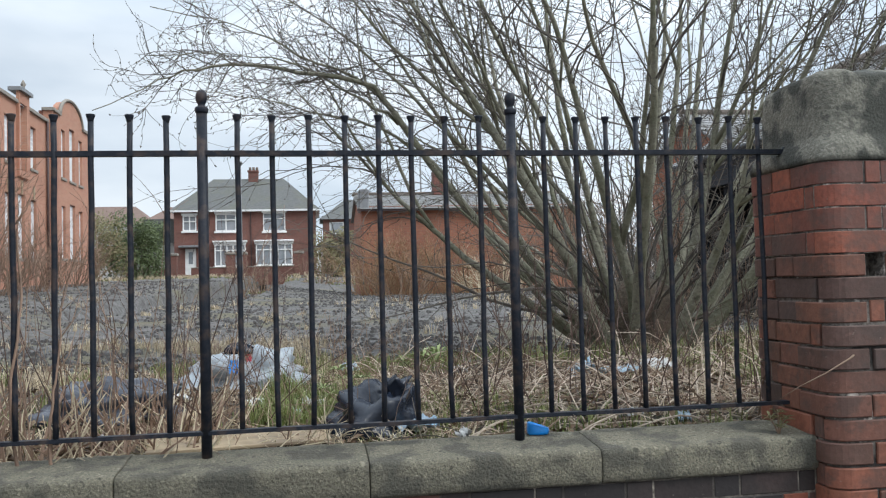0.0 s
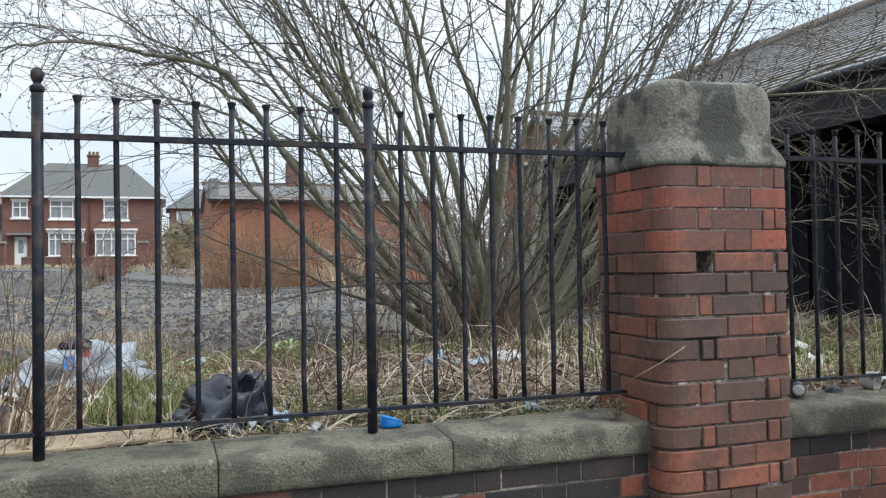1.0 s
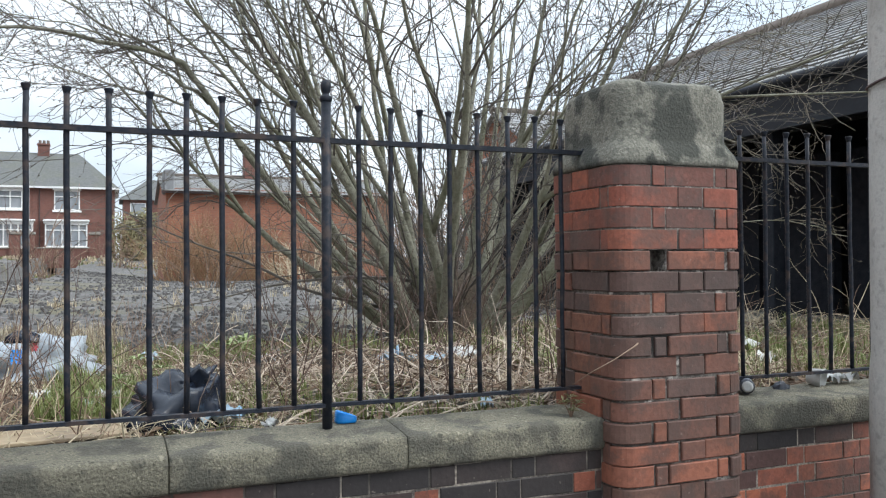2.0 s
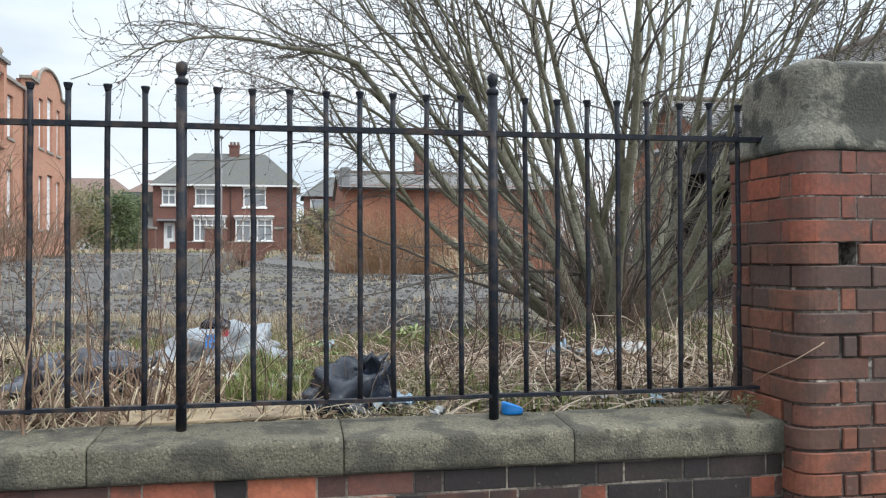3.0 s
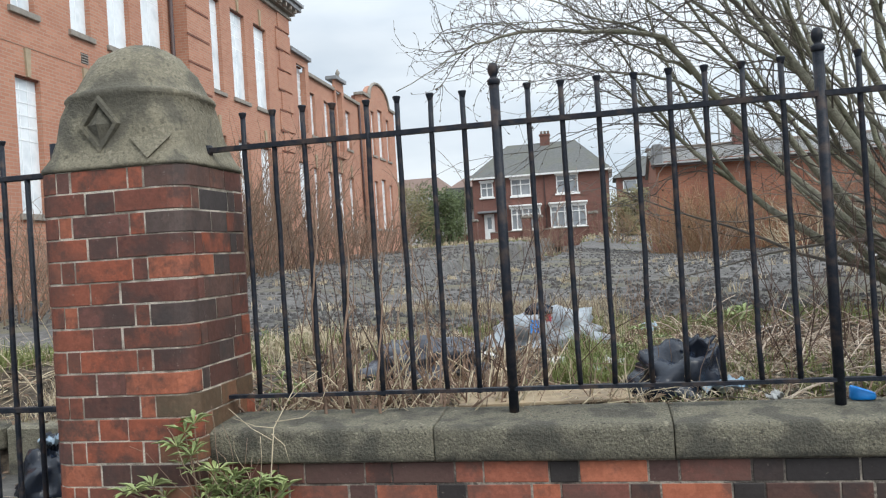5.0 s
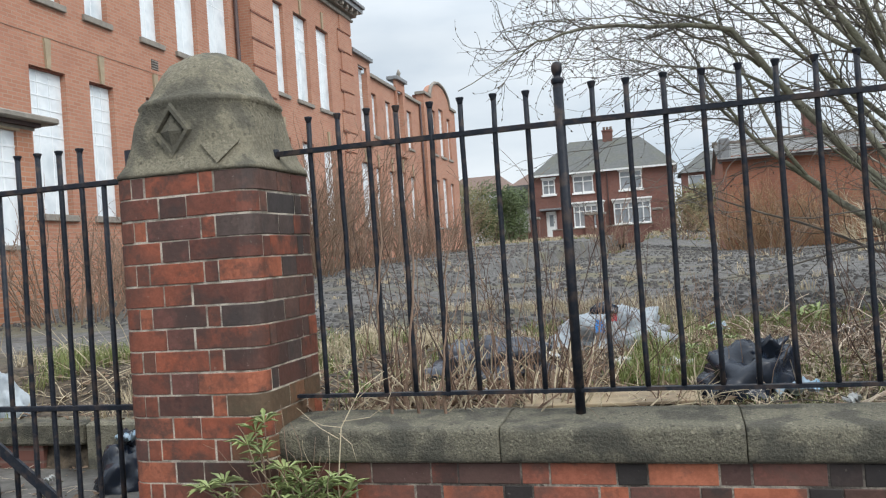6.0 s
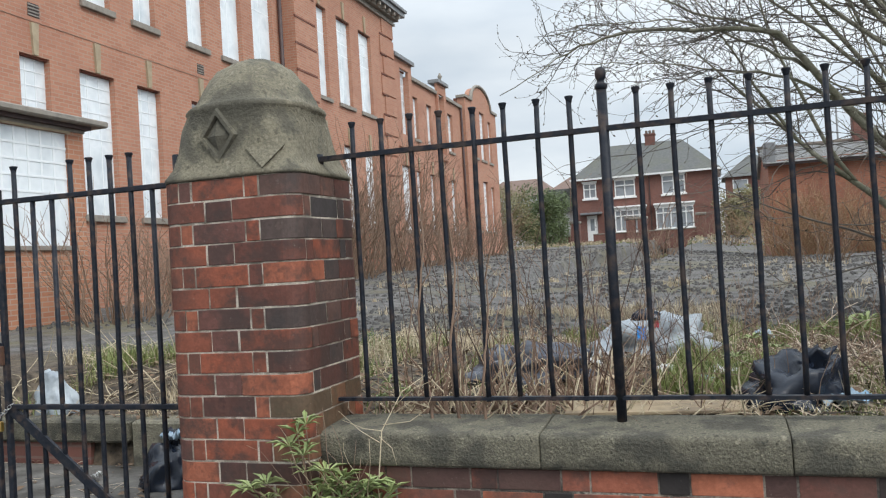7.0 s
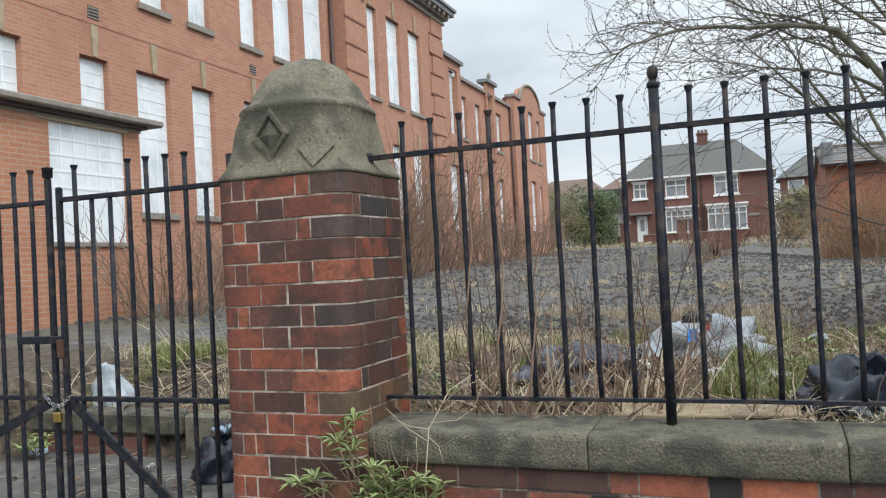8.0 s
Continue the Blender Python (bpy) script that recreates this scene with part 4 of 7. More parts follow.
for y in (8.79, 13.93, 26.2):
    grid = part("air_brick", box_between(on_x(SX), y, y + 0.26, -0.006, 0.02, 6.16, 6.40), M_PIPE, school)
    for k in range(4):
        part("slat", box_between(on_x(SX), y - 0.01, y + 0.27, -0.02, -0.004, 6.17 + 0.06 * k, 6.195 + 0.06 * k), M_SILL, grid)
# lower wing with raised window bays and a shaped gable
WX = -11.5
wing_up = [(29.15, 30.2, 6.76, 9.52), (30.95, 31.6, 6.8, 8.66), (32.85, 33.55, 6.7, 8.62), (34.45, 35.3, 6.5, 9.38), (36.15, 36.95, 6.8, 8.7)]
wing_low = [(29.15, 30.2, 2.75, 5.5), (30.95, 31.6, 2.75, 5.4), (32.85, 33.55, 2.75, 5.4), (34.45, 35.3, 2.75, 5.5), (36.15, 36.95, 2.75, 5.4)]
tall_ops = [o for o in wing_up if o[3] > 9]
part("wall", pierced_wall((27.4, 38.6), (0.5, 9.3), [(a, b, c, min(d, 9.3)) for a, b, c, d in wing_up] + wing_low, 0.35, on_x(WX)), M_FACADE, school)
part("parapet", box_between(on_x(WX), 30.65, 34.25, -0.12, 0.4, 9.3, 9.46, 0.01), M_SILL, school)
part("parapet", box_between(on_x(WX), 35.7, 38.6, -0.12, 0.4, 9.3, 9.46, 0.01), M_SILL, school)
for a, b in ((28.45, 30.62), (34.28, 35.66)):
    o = [w for w in tall_ops if a < w[0] < b][0]
    part("raised_bay", pierced_wall((a, b), (6.2, 9.85), [(o[0], o[1], o[2], o[3])], 0.12, on_x(WX + 0.121)), M_FACADE, school)
    part("bay_coping", box_between(on_x(WX), a - 0.1, b + 0.1, -0.26, 0.3, 9.85, 10.02, 0.01), M_LEAD, school)
for o in wing_up:
    sheeted_window(school, on_x(WX), *o, 2, 5, False)
for o in wing_low:
    sheeted_window(school, on_x(WX), *o, 2, 5)
part("finial", soft(Shape().turned([(0.1, 0), (0.06, 0.12), (0.12, 0.22), (0.03, 0.42)], (WX + 0.1, 34.9, 10.02), 8)), M_SILL, school)
part("roof", Shape().box(-25, 27.41, 9.0, -11.9, 38.6, 9.25), M_LEAD, school)
GXW = -11.25
gab_ops = [(40.05, 40.75, 6.9, 9.3), (41.55, 42.55, 6.9, 9.6), (43.35, 44.05, 6.9, 9.3), (40.05, 40.75, 2.9, 5.5), (41.55, 42.55, 2.9, 5.7), (43.35, 44.05, 2.9, 5.5)]
part("wall", pierced_wall((38.6, 45.4), (0.8, 9.9), gab_ops, 0.4, on_x(GXW)), M_FACADE, school)
arch = Shape()
pts = [(39.9, 9.9), (44.1, 9.9)] + [(42.0 + 2.1 * math.cos(math.pi * k / 16), 9.9 + 1.05 * math.sin(math.pi * k / 16)) for k in range(1, 16)]
arch.loft([[(GXW, y, z) for y, z in pts], [(GXW - 0.4, y, z) for y, z in pts]])
part("shaped_gable", arch, M_FACADE, school)
rim = soft(Shape())
rim.tube([(GXW + 0.02, 42.0 + 2.15 * math.cos(math.pi * k / 20), 9.95 + 1.08 * math.sin(math.pi * k / 20)) for k in range(21)], 0.09, 6)
part("gable_coping", rim, M_SILL, school)
for a, b in ((38.5, 39.9), (44.1, 45.5)):
    part("gable_coping", box_between(on_x(GXW), a, b, -0.1, 0.45, 9.9, 10.05, 0.01), M_SILL, school)
for o in gab_ops:
    sheeted_window(school, on_x(GXW), *o, 2, 5, False)
part("wall", Shape().box(-25, 45.0, 0.8, GXW - 0.4, 45.4, 9.9), M_FACADE, school)
part("wall", Shape().box(GXW - 0.6, 38.58, 0.8, GXW - 0.4, 38.98, 9.9), M_FACADE_DARK, school)
part("roof", Shape().box(-25, 38.61, 9.4, GXW - 0.4, 45.0, 9.7), M_LEAD, school)
part("rainwater_pipe", soft(Shape().tube([(WX + 0.09, 38.4, 1.6), (WX + 0.09, 38.4, 9.3)], 0.06, 8)), M_PIPE, school)

# flat-roofed porch in front of it
porch = thing("porch_block", "flat-roofed brick porch with a large sheeted window", "porch")
porch.matrix_basis = askew((0.35, -2.79), 0.4)
PXW = -9.0
part("wall", pierced_wall((2.2, 7.75), (0.3, 3.72), [(5.96, 7.44, 1.95, 3.68)], 0.22, on_x(PXW)), M_PORCH, porch)
part("wall", Shape().box(-10.99, 7.53, 0.3, PXW - 0.22, 7.75, 3.72), M_PORCH, porch)
part("wall", Shape().box(-10.99, 2.2, 0.3, PXW - 0.22, 2.42, 3.72), M_PORCH, porch)
part("roof_slab", Shape().box(-10.98, 1.9, 3.83, PXW + 0.24, 8.1, 3.93, 0.02), M_SILL, porch)
# solid dark strip: rotten fascia, with the gap's shade in its colour
part("fascia_gap_shade", Shape().box(-10.98, 2.0, 3.77, PXW + 0.10, 7.85, 3.83), M_PIPE, porch)
part("head_course", Shape().box(-10.98, 2.15, 3.72, PXW + 0.02, 7.8, 3.77, 0.006), M_SILL, porch)
pw = part("window", box_between(on_x(PXW), 5.94, 7.46, 0.05, 0.08, 1.93, 3.70), M_SHEET, porch, "large window under a pale sheet")
for k in range(1, 6):
    u = 5.96 + 1.48 * k / 6
    part("glazing_bar", box_between(on_x(PXW), u - 0.018, u + 0.018, 0.044, 0.055, 2.75, 3.68), M_BAR, pw)
for k in range(1, 5):
    v = 3.68 - 0.93 * k / 4
    part("glazing_bar", box_between(on_x(PXW), 5.96, 7.44, 0.042, 0.055, v - 0.018, v + 0.018), M_BAR, pw)
# pale lintel over the porch window
part("head_band", box_between(on_x(PXW), 5.75, 7.5, -0.012, 0.04, 3.685, 3.76), M_BUFF, pw)
part("sill", box_between(on_x(PXW), 5.9, 7.5, -0.05, 0.05, 1.88, 1.95, 0.008), M_SILL, pw)


# ---- houses across the lot ----
def framed_window(parent, y, x0, x1, z0, z1, lights, sill=True, label="white-framed window"):
    w = part("window", Shape().box(x0, y + 0.09, z0, x1, y + 0.10, z1), M_GLASS, parent, label)
    t = 0.09
    for a, b, c, d in ((x0, x0 + t, z0, z1), (x1 - t, x1, z0, z1), (x0 + t, x1 - t, z0, z0 + t), (x0 + t, x1 - t, z1 - t, z1)):
        part("frame", Shape().box(a, y - 0.01, c, b, y + 0.085, d), M_WHITE, w)
    for k in range(1, lights):
        x = x0 + (x1 - x0) * k / lights
        part("mullion", Shape().box(x - 0.045, y - 0.005, z0 + t, x + 0.045, y + 0.08, z1 - t), M_WHITE, w)
    part("transom", Shape().box(x0 + t, y - 0.003, z1 - 0.52, x1 - t, y + 0.078, z1 - 0.44), M_WHITE, w)
    if sill:
        part("sill", Shape().box(x0 - 0.12, y - 0.12, z0 - 0.14, x1 + 0.12, y + 0.08, z0, 0.01), M_WHITE, w)
        part("head", Shape().box(x0 - 0.1, y - 0.04, z1, x1 + 0.1, y + 0.02, z1 + 0.16), M_WHITE, w)
    return w


M_GLASS = material("window_glass", [(0.20, 0.22, 0.24), (0.34, 0.36, 0.38)], scale=0.8, bump=0, rough=0.08)


def hip_roof(x0, x1, y0, y1, ze, zr, inset):
    s = Shape()
    ym = (y0 + y1) / 2
    s.add([(x0, y0, ze), (x1, y0, ze), (x1, y1, ze), (x0, y1, ze), (x0 + inset, ym, zr), (x1 - inset, ym, zr)],
          [(0, 1, 5, 4), (1, 2, 5), (2, 3, 4, 5), (3, 0, 4), (3, 2, 1, 0)])
    return s


house = thing("semi_detached_house", "pair of red brick semi-detached houses with white bay windows", "house")
HY = 68.0
house.matrix_basis = Matrix.Translation((0, 0, 2.9)) @ Matrix.Diagonal((1, 1, 1.05, 1)) @ Matrix.Translation((0, 0, -2.9))
h_ops = [(-10.45, -9.35, 5.82, 7.06), (-7.8, -6.1, 5.76, 7.15), (-3.9, -2.05, 5.7, 7.2), (-10.3, -9.4, 2.35, 4.42), (-7.6, -5.6, 2.95, 4.65), (-4.25, -1.75, 2.95, 4.65)]
part("wall", pierced_wall((-11.15, 0.5), (1.4, 7.35), h_ops, 0.3, on_y(HY)), M_HOUSE_BRICK, house)
part("wall", Shape().box(-11.15, HY + 0.3, 1.4, -10.85, HY + 8.5, 7.35), M_HOUSE_BRICK, house)
part("wall", Shape().box(0.2, HY + 0.3, 1.4, 0.5, HY + 8.5, 7.35), M_HOUSE_BRICK, house)
part("wall", Shape().box(-11.15, HY + 8.5, 1.4, 0.5, HY + 8.8, 7.35), M_HOUSE_BRICK, house)
part("roof", hip_roof(-11.5, 0.85, HY - 0.35, HY + 9.1, 7.42, 10.45, 3.1), M_TILE, house)
part("gutter", Shape().box(-11.5, HY - 0.42, 7.3, 0.85, HY - 0.3, 7.44), M_WHITE, house)
part("soffit", Shape().box(-11.45, HY - 0.3, 7.36, 0.8, HY + 9.0, 7.415), M_WHITE, house)
ch = part("chimney", Shape().box(-5.35, HY + 3.9, 9.4, -4.5, HY + 4.7, 11.15), M_HOUSE_BRICK, house)
part("chimney_cap", Shape().box(-5.42, HY + 3.83, 11.0, -4.43, HY + 4.77, 11.14, 0.02), M_HOUSE_BRICK, ch)
for x in (-5.2, -4.9, -4.6):
    part("chimney_pot", soft(Shape().turned([(0.13, 0), (0.11, 0.2), (0.13, 0.28), (0.1, 0.3)], (x, HY + 4.3, 11.14), 8)), M_RIDGE, ch)
for o, n in zip(h_ops[:3], (2, 2, 2)):
    framed_window(house, HY, *o, n)
for a, b in ((-7.85, -5.35), (-4.5, -1.5)):
    part("bay_wall", Shape().box(a, HY - 0.55, 1.4, b, HY, 2.95), M_HOUSE_BRICK, house)
    framed_window(house, HY - 0.55, a, b, 2.95, 4.68, 5, True, "white bay window with small top lights")
    part("bay_side", Shape().box(a, HY - 0.45, 2.95, a + 0.09, HY, 4.68), M_WHITE, house)
    part("bay_side", Shape().box(b - 0.09, HY - 0.45, 2.95, b, HY, 4.68), M_WHITE, house)
    part("bay_roof", Shape().box(a - 0.15, HY - 0.75, 4.84, b + 0.15, HY, 4.98, 0.02), M_WHITE, house)
dr = part("door", Shape().box(-10.3, HY + 0.1, 2.35, -9.4, HY + 0.16, 4.42), M_WHITE, house, "white front door with dark glass")
part("door_glass", Shape().box(-10.02, HY + 0.085, 3.2, -9.68, HY + 0.1, 4.15), M_GLASS, dr)
part("door_canopy", Shape().box(-10.75, HY - 0.6, 4.5, -8.95, HY, 4.66, 0.02), M_LEAD, house)
part("rainwater_pipe", Shape().box(-4.95, HY - 0.09, 2.2, -4.87, HY - 0.01, 7.3), M_PIPE, house)
part("side_garage", Shape().box(-13.6, HY + 1.5, 1.4, -11.16, HY + 6, 5.0), M_RENDER, house)
part("side_roof", Shape().box(-13.8, HY + 1.2, 5.0, -11.16, HY + 6.2, 6.9), M_TILE, house)


def far_house(x0, x1, y, z0, ze, zr, roof_mat, wall_mat, label):
    h = thing("distant_house", label, "house", "distant houses")
    part("wall", Shape().box(x0, y, z0, x1, y + 7, ze), wall_mat, h)
    part("roof", hip_roof(x0 - 0.4, x1 + 0.4, y - 0.4, y + 7.4, ze, zr, 3.0), roof_mat, h)
    n = max(1, int((x1 - x0) / 3))
    for k in range(n):
        x = x0 + (k + 0.5) * (x1 - x0) / n
        part("window", Shape().box(x - 0.7, y - 0.04, ze - 1.6, x + 0.7, y + 0.02, ze - 0.4), M_GLASS, h)
        part("window_frame", Shape().box(x - 0.8, y - 0.03, ze - 1.72, x + 0.8, y + 0.01, ze - 0.32), M_WHITE, h)


far_house(-31, -20.5, 108, 1.5, 9.6, 12.2, M_TILE_RED, M_RENDER, "distant house with a brown tiled roof")
far_house(-20, -12.5, 100, 1.5, 9.0, 11.3, M_TILE_RED, M_RENDER, "distant pale house with a red tiled roof")
far_house(1.4, 7.4, 92, 1.5, 8.6, 11.2, M_TILE, M_HOUSE_BRICK, "distant brick house with a grey roof")

# garden walls and stumpy brick piers before the house
for x0, x1 in ((-13.5, -10.9), (-9.2, -6.4), (-5.2, -1.0)):
    gw = thing("garden_wall", "low brick garden wall before the house", "wall", "garden walls")
    part("wall_body", Shape().box(x0, 63.6, 1.6, x1, 63.85, 2.75), M_HOUSE_BRICK, gw)
    part("wall_coping", Shape().box(x0, 63.55, 2.75, x1, 63.9, 2.83, 0.01), M_SILL, gw)
for x in (-13.7, -10.6, -6.2, -5.3, -0.9):
    gp = thing("garden_pier", "square brick garden pier with stone cap", "pillar", "garden piers")
    part("pier_shaft", Shape().box(x - 0.35, 63.4, 1.6, x + 0.35, 64.1, 3.75), M_HOUSE_BRICK, gp)
    part("pier_cap", Shape().box(x - 0.42, 63.33, 3.75, x + 0.42, 64.17, 3.95, 0.04), M_SILL, gp)

# street lamps
for x, y, h in ((-5.0, 60.0, 8.4), (6.6, 45.0, 8.2)):
    lamp = thing("street_lamp", "slim grey street lamp column", "street lamp", "street lamps", at=(x, y, ground_z(x, y)))
    part("column", soft(Shape().tube([(0, 0, 0), (0, 0, 2.0), (0, 0, h)], [0.09, 0.06, 0.045], 8)), M_LEAD, lamp)
    part("lantern", Shape().box(-0.16, -0.5, h - 0.02, 0.16, 0.16, h + 0.14, 0.04), M_LEAD, lamp)


# concrete lighting column on the pavement, with a cable bound round it
col = thing("concrete_column", "tall pale concrete lighting column on the pavement", "column", at=(3.225, -0.45, 0))
shaft = soft(Shape())
shaft.loft([[(r * math.cos(2 * math.pi * (i + 0.5) / 16) * (1.0 if i % 2 else 0.965), r * math.sin(2 * math.pi * (i + 0.5) / 16) * (1.0 if i % 2 else 0.965), z) for i in range(16)] for r, z in ((0.135, 0.0), (0.130, 0.9), (0.122, 1.0), (0.112, 2.6), (0.085, 7.0))])
part("shaft", shaft, M_COLUMN, col)
part("cable_band", soft(Shape().tube([(0.121 * math.cos(2 * math.pi * i / 24), 0.121 * math.sin(2 * math.pi * i / 24), 2.05 + 0.012 * math.sin(4 * math.pi * i / 24)) for i in range(25)], 0.006, 6)), M_PIPE, col)
part("lantern_arm", soft(Shape().tube([(0, 0, 6.9), (0, -0.3, 7.5), (0, -1.3, 7.8)], [0.07, 0.05, 0.04], 8)), M_COLUMN, col)
part("lantern", Shape().box(-0.14, -2.0, 7.72, 0.14, -1.3, 7.9, 0.04), M_LEAD, col)


# ---- slate roofs ----
def slates(p0, along, down, n_along, n_rows, w, drop, rnd):
    """Overlapping slates as one sheet of small tilted plates."""
    s = Shape()
    u, d = Vector(along).normalized(), Vector(down).normalized()
    nrm = u.cross(d).normalized()
    if nrm.z < 0:
        nrm = -nrm
    p0 = Vector(p0)
    for r in range(n_rows):
        for c in range(n_along):
            off = (0.5 if r % 2 else 0.0)
            a = p0 + u * (w * (c + off) + 0.004) + d * (drop * r) + nrm * rnd.uniform(0, 0.005)
            q = a + u * (w - 0.008)
            e = d * (drop * 1.12 + rnd.uniform(-0.008, 0.008))
            lo, hi = nrm * 0.004, nrm * 0.022
            s.add([a + lo, q + lo, q + e + hi, a + e + hi, a + e, q + e], [(0, 1, 2, 3), (3, 2, 5, 4)])
    return s


# long open-fronted shed beside the tree
shed = thing("open_shed", "dark open-fronted shed with a mossy slate roof", "shed")
EX, EZ, RX, RZ, S0, S1 = 6.7, 3.24, 9.75, 4.92, 1.2, 10.8
slope = Vector((EX - RX, 0, EZ - RZ))
# the deck's dark underside has the shade under the roof in its colour
part("roof_deck", Shape().loft([[(EX, y, EZ - 0.03), (RX, y, RZ - 0.03), (RX, y, RZ - 0.12), (EX, y, EZ - 0.12)] for y in (S0, S1)]), M_SHADED_TIMBER, shed)
part("roof_deck", Shape().loft([[(RX, y, RZ - 0.03), (2 * RX - EX, y, EZ - 0.03), (2 * RX - EX, y, EZ - 0.12), (RX, y, RZ - 0.12)] for y in (S0, S1)]), M_SLATE, shed)
tagged(part("slate_cover", slates((RX, S0 - 0.1, RZ), (0, 1, 0), tuple(slope), 40, 23, 0.255, 0.152, random.Random(5)), M_SLATE, shed), kind="stuff")
part("ridge", soft(Shape().tube([(RX, S0 - 0.1, RZ + 0.02), (RX, S1 + 0.1, RZ + 0.02)], 0.11, 8)), M_RIDGE, shed)
part("gutter", soft(Shape().tube([(EX - 0.08, S0 - 0.1, EZ - 0.06), (EX - 0.08, S1 + 0.1, EZ - 0.06)], 0.05, 8)), M_FASCIA, shed)
part("fascia", Shape().box(EX + 0.0, S0, EZ - 0.52, EX + 0.08, S1, EZ - 0.13), M_FASCIA, shed)
for k in range(8):
    y = S0 + 0.1 + (S1 - S0 - 0.3) * k / 7
    part("shed_post", Shape().box(EX + 0.1, y, 0.6, EX + 0.26, y + 0.16, EZ - 0.1, 0.01), M_SHADED_TIMBER, shed)
# back and end walls coloured near-black for the shade of the interior
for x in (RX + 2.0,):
    part("back_wall", Shape().box(x, S0, 0.5, x + 0.2, S1, 4.0), M_SHADED_TIMBER, shed)
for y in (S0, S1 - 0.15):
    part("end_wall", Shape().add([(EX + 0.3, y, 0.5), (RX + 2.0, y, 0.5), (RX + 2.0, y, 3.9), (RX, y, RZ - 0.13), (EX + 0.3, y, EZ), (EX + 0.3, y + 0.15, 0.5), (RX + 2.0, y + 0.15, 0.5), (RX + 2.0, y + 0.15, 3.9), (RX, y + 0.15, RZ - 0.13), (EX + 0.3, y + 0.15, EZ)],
         [(0, 1, 2, 3, 4), (9, 8, 7, 6, 5), (0, 5, 6, 1), (1, 6, 7, 2), (2, 7, 8, 3), (3, 8, 9, 4), (4, 9, 5, 0)]), M_SHADED_TIMBER, shed)
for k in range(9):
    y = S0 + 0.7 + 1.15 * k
    part("stacked_timber", Shape().box(EX + 1.2, y, 0.7, EX + 1.32, y + 0.9, 2.6), M_SHADED_TIMBER, shed)


def outbuilding(name, label, x0, x1, y0, y1, ze, zr, z0, wall_mat):
    b = thing(name, label, "building", "brick outbuildings")
    t = 0.25
    ym = (y0 + y1) / 2
    part("wall", Shape().box(x0, y0, z0, x1, y0 + t, ze), wall_mat, b)
    part("wall", Shape().box(x0, y1 - t, z0, x1, y1, ze), wall_mat, b)
    for x in (x0, x1 - t):
        part("gable_wall", Shape().add([(x, y0 + t, z0), (x, y1 - t, z0), (x, y1 - t, ze), (x, ym, zr - 0.1), (x, y0 + t, ze), (x + t, y0 + t, z0), (x + t, y1 - t, z0), (x + t, y1 - t, ze), (x + t, ym, zr - 0.1), (x + t, y0 + t, ze)],
             [(4, 3, 2, 1, 0), (5, 6, 7, 8, 9), (0, 1, 6, 5), (1, 2, 7, 6), (2, 3, 8, 7), (3, 4, 9, 8), (4, 0, 5, 9)]), wall_mat, b)
    down = Vector((0, y0 - 0.25 - ym, ze - 0.12 - zr))
    rows = int(down.length / 0.2) + 1
    for sgn, yy in ((1, y0 - 0.25), (-1, y1 + 0.25)):
        part("roof_slope", Shape().loft([[(x, ym, zr - 0.03), (x, yy, ze - 0.15), (x, yy, ze - 0.22), (x, ym, zr - 0.10)] for x in (x0 - 0.15, x1 + 0.15)]), M_SLATE, b)
    tagged(part("slate_cover", slates((x0 - 0.2, ym, zr), (1, 0, 0), tuple(down), int((x1 - x0 + 0.3) / 0.28), rows, 0.28, 0.2, random.Random(3)), M_SLATE, b), kind="stuff")
    part("ridge", soft(Shape().tube([(x0 - 0.2, ym, zr + 0.02), (x1 + 0.2, ym, zr + 0.02)], 0.11, 8)), M_RIDGE, b)
    part("gutter", Shape().box(x0 - 0.2, y0 - 0.33, ze - 0.24, x1 + 0.2, y0 - 0.22, ze - 0.14), M_PIPE, b)
    return b


ob = outbuilding("outbuilding", "long red brick outbuilding with a patched slate roof", 2.45, 12.5, 34.0, 41.0, 4.72, 5.6, 0.4, M_SHED_BRICK)
part("chimney", Shape().box(6.2, 37.1, 5.0, 6.85, 37.8, 6.75, 0.03), M_HOUSE_BRICK, ob)
part("end_parapet", Shape().box(2.36, 33.9, 4.5, 2.8, 35.2, 5.5, 0.05), M_LEAD, ob)
outbuilding("outbuilding", "orange brick outbuilding with a grey slate roof behind the tree", 10.6, 19.0, 16.0, 21.0, 4.35, 5.75, 0.4, M_SHED_BRICK)


# ---- plants ----
def grow(rnd, p, d, length, steps, lift, wander):
    """A wandering shoot from p along d that bends upwards by lift."""
    pts, p, d = [Vector(p)], Vector(p), Vector(d).normalized()
    for _ in range(steps):
        d = (d + Vector((rnd.gauss(0, wander), rnd.gauss(0, wander), rnd.gauss(0, wander) + lift))).normalized()
        p = p + d * (length / steps)
        pts.append(p.copy())
    return pts


def along(pts, t):
    f = t * (len(pts) - 1)
    k = min(int(f), len(pts) - 2)
    return pts[k].lerp(pts[k + 1], f - k), (pts[k + 1] - pts[k]).normalized()


def splay(rnd, d, angle, outward=None):
    side = d.orthogonal().normalized()
    side = Matrix.Rotation(rnd.uniform(0, 2 * math.pi), 3, d) @ side
    if outward is not None:
        side = (side + outward * 0.6).normalized()
    return (d * math.cos(angle) + side * math.sin(angle)).normalized()


def taper(r0, r1, n):
    return [r0 + (r1 - r0) * k / (n - 1) for k in range(n)]


def bud(shape, p, d, r):
    a = d.orthogonal().normalized() * r
    b = d.cross(a).normalized() * r
    shape.add([p, p + d * r * 2 + a, p + d * r * 2 + b, p + d * r * 2 - a - b, p + d * r * 5], [(0, 1, 2), (0, 2, 3), (0, 3, 1), (4, 2, 1), (4, 3, 2), (4, 1, 3)])


